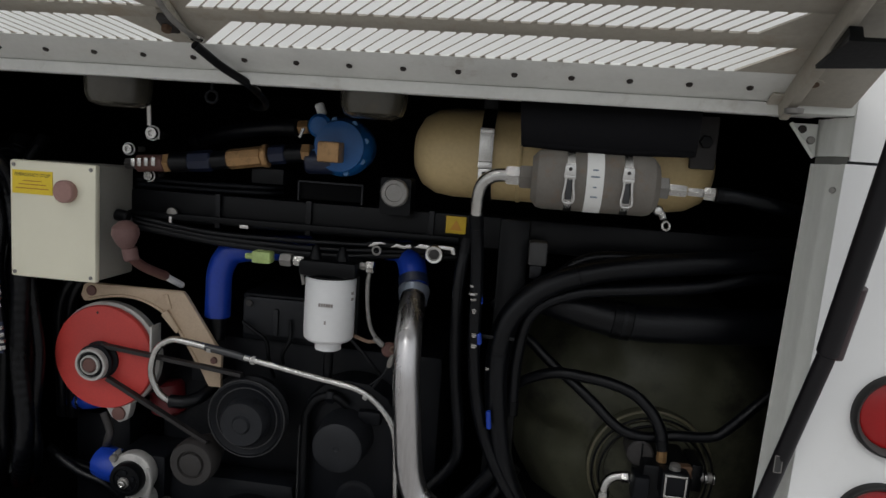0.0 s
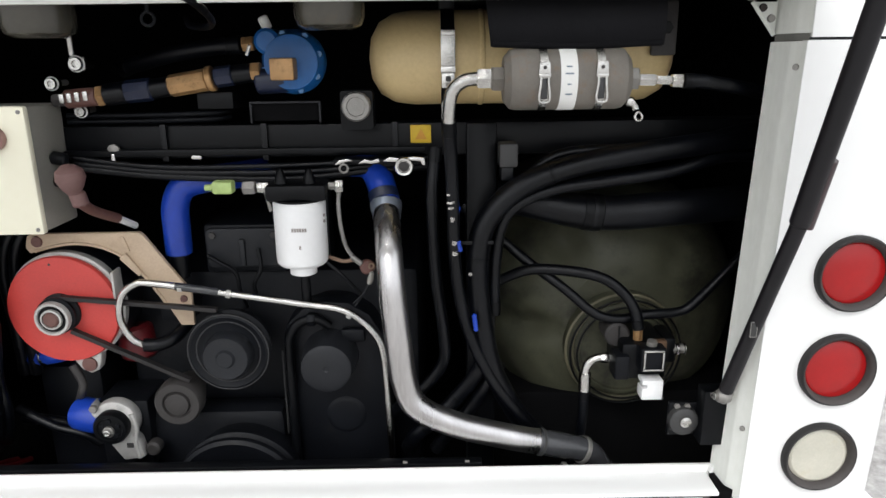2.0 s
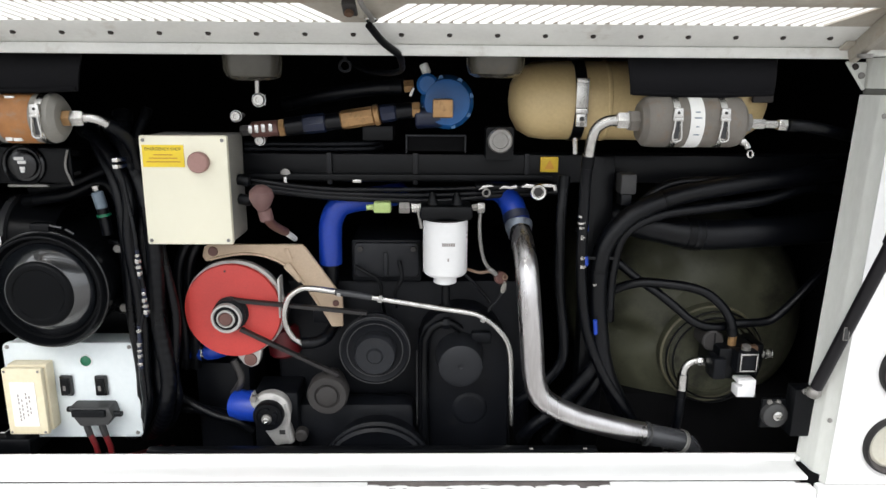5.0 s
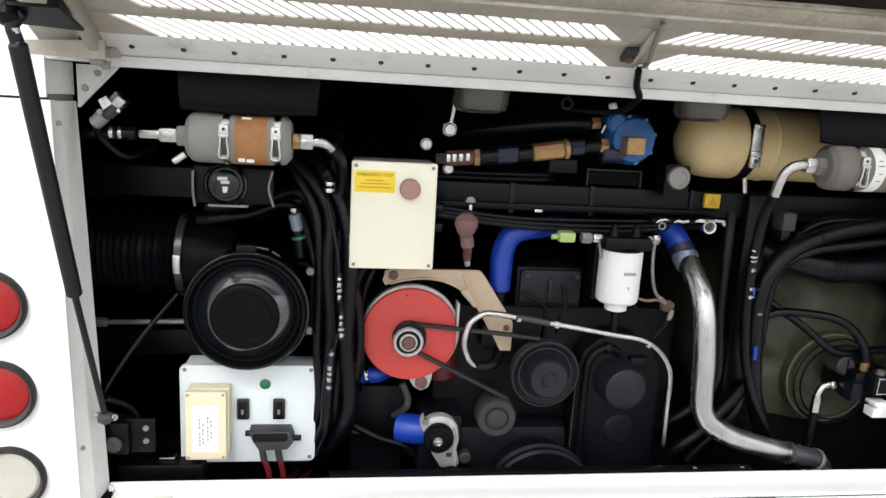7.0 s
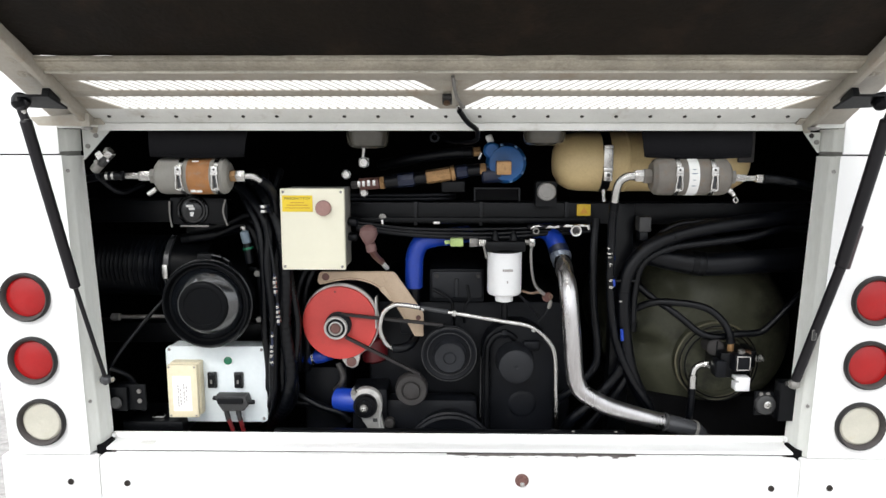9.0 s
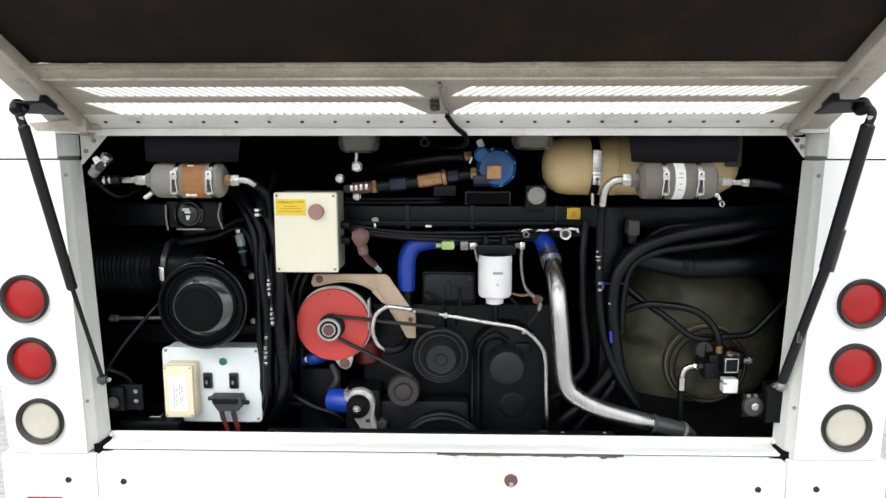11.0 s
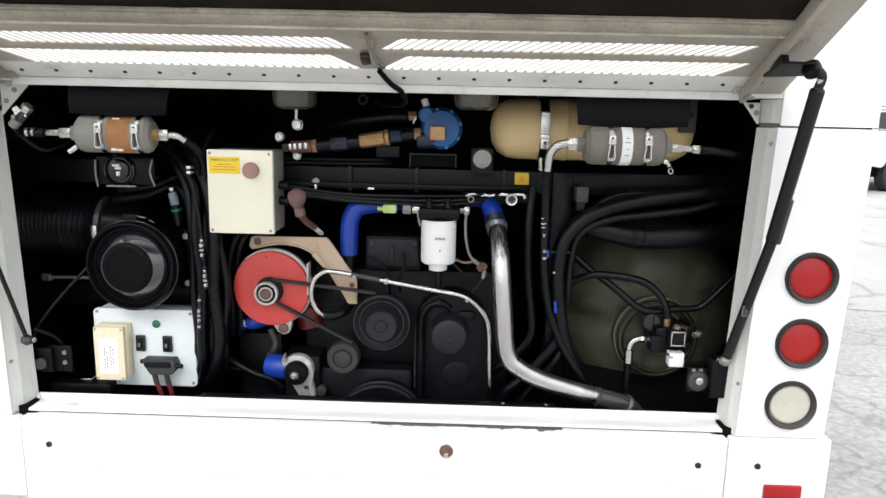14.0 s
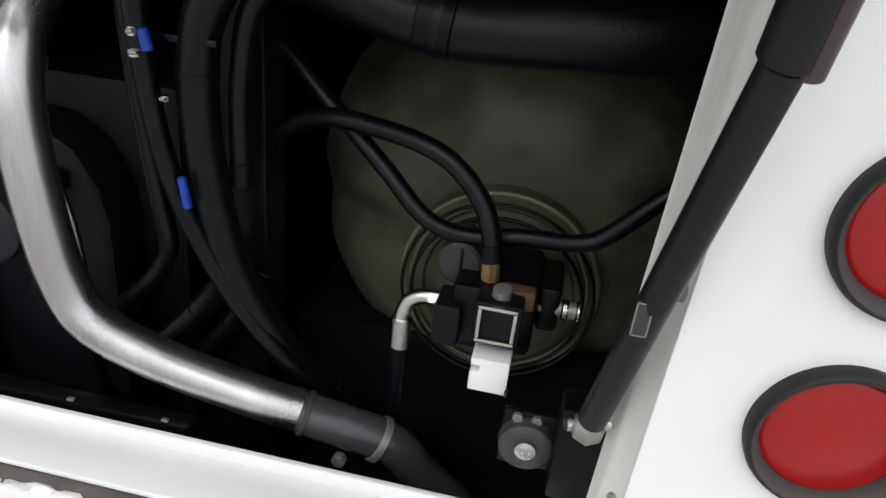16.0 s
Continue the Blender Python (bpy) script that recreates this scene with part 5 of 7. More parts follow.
solid("cable_tag", box(-0.045, -0.025, 0.256, 0.2735, 1.277, 1.285, 0.002), CHROME, "small bright tag clipped on the rail", "tag")

# pink bulb on a stem
bulb = thing("primer_bulb", (-0.225, 0.15, 1.17), "dusty pink rubber bulb on a brown stem", "bulb")
part("bulb", lathe([(0, 0.010), (0.012, 0.019), (0.030, 0.0265), (0.045, 0.024), (0.055, 0.012), (0.057, 0.0)], (-0.229, 0.145, 1.232), (0, -0.15, 1), 28), DULL_PINK, bulb)
part("collar", rod((-0.226, 0.148, 1.235), (-0.221, 0.150, 1.208), 0.015, 18, bevel=0.003), DULL_PINK, bulb)
part("stem", sweep([(-0.222, 0.150, 1.214), (-0.216, 0.18, 1.193), (-0.208, 0.225, 1.172), (-0.204, 0.25, 1.162)], 0.010), BROWN, bulb)
part("tag", sweep([(-0.206, 0.238, 1.167), (-0.199, 0.27, 1.150), (-0.193, 0.30, 1.134)], 0.0075, 8), PAPER, bulb)

# alternator
alt = thing("alternator", (-0.333, 0.3, 0.86), "alternator with a red front fan and silver hub", "alternator")
A = (-0.333, 0.0, 0.973)
part("body", lathe([(-0.46, 0.080), (-0.44, 0.110), (-0.30, 0.121), (-0.262, 0.121)], A, F, 48), ENGINE, alt)
part("silver_rim", lathe([(-0.275, 0.1165), (-0.258, 0.1195), (-0.244, 0.1195), (-0.242, 0.1165), (-0.242, 0.112)], (-0.331, 0, 0.9745), F, 56), CAST_ALU, alt, "bare aluminium rim")
part("fan", lathe([(-0.245, 0.113), (-0.234, 0.1155), (-0.228, 0.113), (-0.226, 0.100), (-0.226, 0.0)], A, F, 56), RED, alt, "red painted fan disc")
hub = part("pulley", lathe([(-0.235, 0.041), (-0.221, 0.041), (-0.217, 0.034), (-0.210, 0.034), (-0.207, 0.039), (-0.203, 0.039)], (-0.336, 0, 0.970), F, 40), ENGINE, alt)
part("hub_face", lathe([(-0.212, 0.036), (-0.196, 0.036), (-0.192, 0.034), (-0.192, 0.0295), (-0.198, 0.028)], (-0.340, 0, 0.966), F, 36), CAST_ALU, hub, "bright pulley face")
part("hub_ring", lathe([(-0.21, 0.0285), (-0.196, 0.028), (-0.196, 0.021), (-0.20, 0.020)], (-0.340, 0, 0.966), F, 28), BLACK, hub)
part("hub_sleeve", lathe([(-0.205, 0.0215), (-0.190, 0.021), (-0.189, 0.0175), (-0.196, 0.0165)], (-0.340, 0, 0.966), F, 28), CAST_ALU, hub)
part("shaft_nut", lathe([(-0.205, 0.0165), (-0.190, 0.016), (-0.187, 0.013), (-0.187, 0.0)], (-0.340, 0, 0.966), F, 12), BROWN, hub)
ear = plate([(-0.336, 0.864), (-0.318, 0.836), (-0.300, 0.826), (-0.282, 0.834), (-0.276, 0.852), (-0.272, 0.876)], 0.236, 0.262, 0.003)
er = part("mount_ear", ear, CAST_ALU, alt)
part("ear_bolt", lathe([(0, 0.016), (0.004, 0.015), (0.006, 0.009), (0.006, 0.0)], (-0.300, 0.236, 0.848), F, 20), BROWN, er)
for k in range(1):
    a = radians(97)
    part("fan_screw", lathe([(0, 0.003), (0.002, 0.0)], (-0.333 + 0.1 * math.cos(a), 0.226, 0.973 + 0.1 * math.sin(a)), F, 8), INK, alt)
br = thing("alternator_bracket", (-0.2, 0.27, 0.93), "tan primed steel bracket over the alternator", "bracket")
inner = smooth_path([(-0.104, 0, 0.925), (-0.136, 0, 0.984), (-0.172, 0, 1.040), (-0.205, 0, 1.075), (-0.250, 0, 1.098), (-0.300, 0, 1.106), (-0.350, 0, 1.100), (-0.396, 0, 1.088)], 4)
part("plate", plate([(-0.404, 1.100), (-0.398, 1.124), (-0.388, 1.1295), (-0.168, 1.1295), (-0.160, 1.122), (-0.078, 1.002), (-0.076, 0.994), (-0.076, 0.925)] + [(v.x, v.z) for v in inner], 0.255, 0.267, 0.002), TAN, br)
# stiffening flange along the arch and the crease where the plate is folded
part("flange", sweep([(v.x, 0.254, v.z + 0.002) for v in inner[3:-1]], 0.0035, 8, 0), TAN, br)
part("fold", plate([(-0.214, 1.076), (-0.199, 1.088), (-0.170, 1.046), (-0.177, 1.036)], 0.2475, 0.256, 0.003), TAN, br)
part("fold", plate([(-0.212, 1.118), (-0.200, 1.122), (-0.190, 1.090), (-0.199, 1.088)], 0.2515, 0.256, 0.0015), TAN, br)
for x, z, rr in ((-0.092, 0.985, 0.008), (-0.378, 1.113, 0.012)):
    part("bolt", lathe([(0, rr), (0.004, rr * 0.9), (0.005, 0.0)], (x, 0.255, z), F, 12), BROWN, br)
part("stay", box(-0.150, -0.085, 0.268, 0.40, 0.93, 0.985, 0.003), ENGINE, br)
solid("edge_strip", box(-0.223, -0.218, 0.222, 0.26, 0.958, 1.055, 0.001), CAST_ALU, "bare metal edge guard beside the red fan", "guard")

# engine block and pulleys
eng = thing("diesel_engine", (0.05, 0.45, 0.45), "dark oily diesel engine block with pulleys and timing cover", "engine")
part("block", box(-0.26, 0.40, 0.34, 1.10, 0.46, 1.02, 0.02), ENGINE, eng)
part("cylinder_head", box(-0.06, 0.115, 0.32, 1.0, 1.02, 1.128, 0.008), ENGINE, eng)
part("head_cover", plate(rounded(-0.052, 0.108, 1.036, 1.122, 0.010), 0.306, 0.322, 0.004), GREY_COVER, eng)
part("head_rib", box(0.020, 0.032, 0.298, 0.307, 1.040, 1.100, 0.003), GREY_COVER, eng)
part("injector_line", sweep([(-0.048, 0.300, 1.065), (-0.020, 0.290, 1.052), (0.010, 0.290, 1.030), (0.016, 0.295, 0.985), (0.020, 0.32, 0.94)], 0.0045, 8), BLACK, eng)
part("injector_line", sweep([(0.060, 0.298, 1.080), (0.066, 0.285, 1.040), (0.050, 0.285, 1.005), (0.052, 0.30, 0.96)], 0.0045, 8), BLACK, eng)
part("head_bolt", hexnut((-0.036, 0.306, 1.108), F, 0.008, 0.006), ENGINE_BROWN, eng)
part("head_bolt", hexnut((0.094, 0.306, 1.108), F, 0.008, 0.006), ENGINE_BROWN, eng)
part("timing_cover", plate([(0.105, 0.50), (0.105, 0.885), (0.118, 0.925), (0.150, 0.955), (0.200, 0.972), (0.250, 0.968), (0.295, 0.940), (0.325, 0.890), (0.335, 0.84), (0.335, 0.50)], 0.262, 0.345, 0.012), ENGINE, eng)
part("cover_disc", lathe([(-0.262, 0.060), (-0.20, 0.054), (-0.188, 0.052), (-0.184, 0.046), (-0.184, 0.006), (-0.1855, 0.004), (-0.1855, 0.0)], (0.208, 0, 0.850), F, 40), GREY_COVER, eng, "slate grey cover disc")
part("cover_disc", lathe([(-0.262, 0.044), (-0.2585, 0.040), (-0.257, 0.032), (-0.257, 0.0)], (0.235, 0, 0.705), F, 32), ENGINE, eng)
part("breather_tube", sweep([(0.122, 0.245, 0.60), (0.122, 0.245, 0.86), (0.128, 0.245, 0.905), (0.150, 0.245, 0.932), (0.185, 0.245, 0.938), (0.21, 0.25, 0.920)], 0.010), BLACK, eng)
part("breather_nut", hexnut((0.182, 0.245, 0.938), (-1, 0, 0), 0.015, 0.016), ENGINE, eng)
part("cover_edge", rod((0.1035, 0.262, 0.66), (0.1035, 0.262, 0.86), 0.0022, 8), PALE_EDGE, eng)
part("filler_cap", box(0.235, 0.285, 0.240, 0.262, 0.885, 0.915, 0.006), ENGINE, eng)
P2 = part("fan_pulley", lathe([(-0.262, 0.078), (-0.235, 0.084), (-0.228, 0.074), (-0.221, 0.074), (-0.214, 0.084), (-0.208, 0.084), (-0.205, 0.078), (-0.212, 0.064), (-0.212, 0.052)], (0.004, 0, 0.882), F, 56), ENGINE, eng, "dark grooved fan pulley")
# thin paler rings put the pulley rim's edge highlights into colour
for r, y in ((0.0835, 0.208), (0.0665, 0.211)):
    part("worn_edge", ring((0.004, y, 0.882), F, r, 0.0016, 56, 6), PALE_EDGE, P2)
part("pulley_hub", lathe([(-0.262, 0.050), (-0.186, 0.050), (-0.178, 0.045), (-0.178, 0.020), (-0.172, 0.016), (-0.172, 0.0)], (0.006, 0, 0.880), F, 40), GREY_COVER, P2)
part("idler_pulley", lathe([(-0.30, 0.030), (-0.235, 0.050), (-0.205, 0.050), (-0.198, 0.046), (-0.198, 0.031), (-0.204, 0.029), (-0.204, 0.026), (-0.197, 0.024), (-0.195, 0.015), (-0.195, 0.0)], (-0.112, 0, 0.769), F, 40), ENGINE_BROWN, eng, "brown grey idler pulley")
part("crank_pulley", lathe([(-0.34, 0.10), (-0.210, 0.137), (-0.195, 0.137), (-0.190, 0.128), (-0.182, 0.128), (-0.176, 0.137), (-0.164, 0.137), (-0.158, 0.130), (-0.165, 0.11), (-0.165, 0.0)], (0.007, 0, 0.566), F, 64), ENGINE, eng, "large dark crank pulley")
part("lower_guard", box(-0.26, 0.10, 0.26, 0.34, 0.50, 0.72, 0.03), ENGINE, eng)


def belt(name, p, q, w, label):
    """A flat belt run from p to q, w deep."""
    p, q = Vector(p), Vector(q)
    d = (q - p).normalized()
    n = Vector((-d.z, 0, d.x)) * 0.004
    bm = bmesh.new()
    vs = [bm.verts.new(a + sgn * n + Vector((0, off, 0))) for a in (p, q) for sgn, off in ((1, 0), (-1, 0), (-1, w), (1, w))]
    for k in range(4):
        bm.faces.new((vs[k], vs[(k + 1) % 4], vs[4 + (k + 1) % 4], vs[4 + k]))
    bm.faces.new(vs[:4]); bm.faces.new(vs[4:])
    return solid(name, bm, BELT, label, "belt", "drive belts")


belt("drive_belt", (-0.325, 0.206, 1.006), (-0.015, 0.216, 0.971), 0.014, "black drive belt from the alternator to the fan pulley")
belt("drive_belt", (-0.313, 0.206, 0.934), (-0.086, 0.212, 0.815), 0.014, "black drive belt running down over the idler")
hv = thing("belt_tensioner", (-0.252, 0.2, 0.64), "cast aluminium belt tensioner arm with a black roller", "tensioner")
arm = [(-0.252 + 0.049 * math.cos(radians(a)), 0.724 + 0.049 * math.sin(radians(a))) for a in range(150, -50, -12)]
arm = plate([(-0.300, 0.742), (-0.301, 0.762), (-0.292, 0.774)] + arm[1:] + [(-0.206, 0.682), (-0.196, 0.640), (-0.243, 0.632), (-0.270, 0.676), (-0.262, 0.690)], 0.205, 0.235, 0.006)
ar = part("arm", arm, CAST_ALU, hv)
part("rib", sweep([(-0.214, 0.206, 0.745), (-0.207, 0.206, 0.715), (-0.213, 0.206, 0.675), (-0.208, 0.206, 0.640)], 0.005, 8), CAST_ALU, ar)
part("arm_bolt", hexnut((-0.289, 0.205, 0.761), F, 0.009, 0.010), ZINC, ar)
rl = part("roller", lathe([(-0.208, 0.037), (-0.190, 0.037), (-0.184, 0.034), (-0.184, 0.027), (-0.187, 0.025), (-0.187, 0.0)], (-0.254, 0, 0.720), F, 36), BLACK, hv)
for k in range(5):
    a = radians(72 * k + 20)
    part("roller_web", lathe([(0, 0.0062), (0.003, 0.005), (0.0036, 0.0)], (-0.254 + 0.018 * math.cos(a), 0.187, 0.720 + 0.018 * math.sin(a)), F, 10), ENGINE, rl)
part("centre_washer", lathe([(-0.188, 0.0125), (-0.182, 0.0120), (-0.181, 0.010)], (-0.257, 0, 0.715), F, 18), ZINC, hv)
part("centre_bolt", lathe([(-0.188, 0.0085), (-0.176, 0.0080), (-0.175, 0.005), (-0.177, 0.003)], (-0.257, 0, 0.715), F, 12), CHROME, hv)
part("slot", box(-0.232, -0.218, 0.2035, 0.206, 0.665, 0.676), INK, hv)
part("pivot", rod((-0.182, 0.24, 0.655), (-0.182, 0.21, 0.655), 0.016, 18, bevel=0.004), ENGINE_BROWN, hv)
part("mount", box(-0.30, -0.19, 0.235, 0.345, 0.60, 0.76, 0.008), ENGINE, hv)
hose("coolant_hose", [(-0.265, 0.245, 0.718), (-0.30, 0.245, 0.719), (-0.325, 0.25, 0.720), (-0.348, 0.26, 0.720)], 0.037, BLUE, "bright blue silicone coolant hose beside the tensioner", seg=20)
bfit = thing("blue_pipe_elbow", (-0.43, 0.3, 0.83), "small blue painted pipe elbow under the alternator", "pipe fitting")
part("elbow", sweep([(-0.46, 0.31, 0.835), (-0.43, 0.30, 0.842), (-0.40, 0.30, 0.846), (-0.37, 0.33, 0.85)], 0.022), BLUE, bfit)
part("clamp", lathe([(0, 0.024), (0.012, 0.024)], (-0.436, 0.302, 0.841), (1, 0, 0.1), 20), CHROME, bfit)
solid("red_filter", rod((-0.245, 0.34, 0.90), (-0.235, 0.34, 0.82), 0.042, 28, bevel=0.008), DARK_RED, "dark red canister behind the alternator", "filter")
hose("heater_hose", [(-0.345, 0.25, 0.84), (-0.33, 0.25, 0.80), (-0.335, 0.25, 0.775), (-0.36, 0.28, 0.74)], 0.009, ENGINE_BROWN, "short dull pipe under the alternator", "pipe")

# thin plated pipe across the engine
ct = thing("oil_return_pipe", (0.1, 0.2, 0.66), "thin bright plated pipe arched over the engine", "pipe")
part("pipe", sweep([(-0.168, 0.215, 0.897), (-0.190, 0.205, 0.918), (-0.205, 0.20, 0.962), (-0.196, 0.20, 1.010), (-0.168, 0.20, 1.035), (-0.134, 0.20, 1.038), (0.0, 0.20, 1.017), (0.160, 0.20, 0.990), (0.235, 0.20, 0.978), (0.275, 0.20, 0.958), (0.312, 0.20, 0.918), (0.327, 0.20, 0.87), (0.332, 0.205, 0.76), (0.337, 0.21, 0.62), (0.34, 0.25, 0.56)], 0.0074, 14), CHROME, ct)
for x, z, a in ((-0.075, 1.029, -0.15), (0.02, 1.014, -0.16), (0.262, 0.967, -0.5)):
    part("union", hexnut((x - 0.006, 0.20, z), (1, 0, a), 0.0090, 0.010), CAST_ALU, ct)
part("rubber_sleeve", sweep([(-0.085, 0.2, 1.0305), (-0.05, 0.2, 1.0255), (0.0, 0.2, 1.0170)], 0.0083, 14), JOINT, ct, "dark sleeve on the pipe")
part("rubber_end", sweep([(-0.170, 0.214, 0.899), (-0.140, 0.22, 0.898), (-0.115, 0.24, 0.905), (-0.10, 0.28, 0.92)], 0.014), RUBBER, ct)

# blue coolant hoses and the big aluminium pipe
hose("coolant_hose", [(-0.108, 0.300, 1.072), (-0.107, 0.300, 1.12), (-0.104, 0.300, 1.175), (-0.084, 0.302, 1.214), (-0.045, 0.31, 1.227), (0.01, 0.34, 1.230), (0.06, 0.40, 1.23)], 0.028, BLUE, "bright blue silicone coolant hose bent over the engine", seg=20)
solid("hose_tail", rod((-0.108, 0.300, 1.075), (-0.110, 0.300, 1.02), 0.020, 18), RUBBER, "black spigot under the bright blue hose", "pipe fitting")
cp = thing("charge_air_pipe", (0.45, 0.2, 0.66), "brushed aluminium charge air pipe with a blue hose", "pipe")
pip = part("pipe", sweep([(0.340, 0.2325, 1.1845), (0.3445, 0.1835, 1.150), (0.349, 0.143, 1.110), (0.352, 0.125, 1.070), (0.355, 0.1165, 1.030), (0.3625, 0.112, 0.950), (0.3685, 0.115, 0.880), (0.374, 0.118, 0.845), (0.382, 0.119, 0.820), (0.395, 0.1185, 0.800), (0.420, 0.1195, 0.7805), (0.450, 0.1245, 0.763), (0.500, 0.1335, 0.7395), (0.600, 0.149, 0.7055), (0.650, 0.160, 0.690)], 0.0262, 28), ALU, cp)
part("flared_end", lathe([(-0.030, 0.0276), (-0.018, 0.0290), (-0.006, 0.0318), (0.002, 0.0322), (0.005, 0.0300)], (0.340, 0.2320, 1.1845), (-0.10, 0.85, 1), 32), SENSOR_STEEL, pip, "blue grey flared pipe end")
bh = part("blue_hose", sweep([(0.266, 0.312, 1.258), (0.292, 0.302, 1.258), (0.314, 0.287, 1.247), (0.327, 0.268, 1.226), (0.334, 0.250, 1.204), (0.339, 0.236, 1.188)], 0.0290, 24), BLUE, cp, "bright blue silicone elbow")
part("black_cuff", lathe([(0, 0.0300), (0.001, 0.0308), (0.019, 0.0308), (0.020, 0.0300)], (0.3375, 0.2385, 1.1915), (-0.25, 0.7, 1), 28), BLUE_DARK, bh)
jt = part("rubber_joint", sweep([(0.646, 0.157, 0.692), (0.695, 0.162, 0.679), (0.742, 0.171, 0.663), (0.768, 0.181, 0.642), (0.795, 0.192, 0.600), (0.84, 0.20, 0.555), (0.88, 0.22, 0.50)], 0.0268, 24), JOINT, cp, "dark grey rubber joint hose")
part("joint_clamp", lathe([(0, 0.0275), (0.001, 0.0288), (0.006, 0.0288), (0.007, 0.0275)], (0.648, 0.157, 0.6915), (1, 0.2, -0.32), 28), INK, jt)
part("joint_clamp", lathe([(0, 0.0285), (0.001, 0.0298), (0.009, 0.0298), (0.010, 0.0285)], (0.739, 0.1705, 0.664), (0.75, 0.15, -0.38), 28), ZINC, jt)
part("clamp_bolt", hexnut((0.700, 0.150, 0.640), F, 0.009, 0.012), ZINC, jt)

# fuel filter
ff = thing("spin_on_filter", (0.170, 0.22, 1.048), "white spin-on fuel filter under a black filter head", "filter")
part("can", lathe([(0, 0.045), (0.006, 0.0505), (0.020, 0.0515), (0.126, 0.0515), (0.130, 0.049)], (0.170, 0.220, 1.070), (0, 0, 1), 44), FILTER_WHITE, ff)
part("drain_bowl", lathe([(0, 0.020), (0.003, 0.027), (0.022, 0.027)], (0.170, 0.220, 1.047), (0, 0, 1), 28), FILTER_WHITE, ff)
part("drain_tube", rod((0.172, 0.220, 1.047), (0.172, 0.220, 0.985), 0.010, 14), BLACK, ff)
hd = part("filter_head", box(0.112, 0.230, 0.180, 0.265, 1.203, 1.236, 0.008), BLACK, ff)
for x in (0.140, 0.195):
    part("bleed_screw", lathe([(0, 0.013), (0.012, 0.011), (0.024, 0.0075), (0.030, 0.004), (0.031, 0.0)], (x, 0.205, 1.234), (0, 0, 1), 10), BLACK, hd)
part("head_gasket", lathe([(0, 0.047), (0.004, 0.047)], (0.170, 0.220, 1.1995), (0, 0, 1), 36), RUBBER, ff)
for z, w in ((1.151, 0.030), (1.116, 0.005)):
    n = 6 if w > 0.01 else 1
    for k in range(n):
        x = 0.170 - w / 2 + w * (k + 0.5) / n + 0.006
        part("print_mark", box(x - w / n * 0.38, x + w / n * 0.38, 0.1675, 0.1690, z - 0.004, z + 0.003), INK_FADED, ff)
for z in (1.172, 1.160):
    # print on the flank of the can
    bm = box(-0.004, 0.004, -0.0522, -0.0512, z - 0.0028, z + 0.0028)
    bmesh.ops.rotate(bm, cent=(0, 0, 0), matrix=Matrix.Rotation(radians(74), 3, "Z"), verts=bm.verts)
    bmesh.ops.translate(bm, verts=bm.verts, vec=(0.170, 0.220, 0))
    part("print_mark", bm, INK_FADED, ff)
part("left_fitting", hexnut((0.092, 0.215, 1.227), (1, 0, 0), 0.011, 0.022), CHROME, ff)
part("left_fitting", hexnut((0.064, 0.215, 1.227), (1, 0, 0), 0.014, 0.024), ZINC, ff)
part("left_drop", rod((0.106, 0.212, 1.225), (0.116, 0.210, 1.180), 0.004, 10), ZINC, ff)
part("quick_coupler", box(0.006, 0.046, 0.200, 0.230, 1.216, 1.241, 0.005), GREEN, ff, "lime green coupler")
part("coupler_tip", rod((-0.010, 0.215, 1.227), (0.008, 0.215, 1.228), 0.0065, 12), GREEN, ff)
part("right_fitting", hexnut((0.230, 0.215, 1.228), (1, 0, 0), 0.008, 0.016), ZINC, ff)
part("right_nut", hexnut((0.243, 0.215, 1.228), (1, 0, 0), 0.013, 0.016), CHROME, ff)
part("pipe", sweep([(0.250, 0.215, 1.222), (0.248, 0.212, 1.19), (0.251, 0.210, 1.145), (0.260, 0.208, 1.105), (0.275, 0.206, 1.082)], 0.0042, 10), ZINC, ff)
part("mount", box(0.12, 0.22, 0.262, 0.32, 1.06, 1.22, 0.004), BLACK, ff)
wp = thing("wire_plug", (0.298, 0.215, 1.060), "brown rubber plug with a pale sleeve on a thin wire", "wire plug")
part("plug", lathe([(0, 0.008), (0.006, 0.0145), (0.018, 0.0155), (0.022, 0.0125), (0.023, 0.0)], (0.296, 0.226, 1.061), (0.25, -1, 0.1), 20), BROWN, wp, "dark brown rubber plug")
part("eye", ring((0.309, 0.203, 1.066), (0.2, -1, 0.2), 0.0050, 0.0020, 16, 6), WIRE_TAN, wp, "pale eye terminal")
part("sleeve", lathe([(0, 0.0), (0.002, 0.0045), (0.012, 0.0065), (0.026, 0.0042), (0.030, 0.0)], (0.303, 0.200, 1.028), (0.25, 0, 1), 14), CAN_GREY, wp, "pale drop-shaped sleeve")
part("wire", sweep([(0.304, 0.200, 1.030), (0.292, 0.196, 1.012), (0.270, 0.190, 0.992)], 0.0018, 6), RUBBER, wp)
hose("bare_wire", [(0.215, 0.24, 1.078), (0.250, 0.222, 1.072), (0.275, 0.215, 1.076), (0.292, 0.212, 1.066)], 0.0040, WIRE_TAN, "tan wire tail running behind the filter", "wire", seg=8)
solid("wire_splice", rod((0.270, 0.20, 1.088), (0.290, 0.20, 1.072), 0.006, 10, bevel=0.002), ZINC, "grey crimp on the tan wire", "crimp")
hose("thin_cable", [(0.303, 0.205, 1.032), (0.29, 0.204, 1.008), (0.272, 0.203, 0.982)], 0.0028, RUBBER, "thin black cable beside the white filter", "cable", "thin cables", 8)
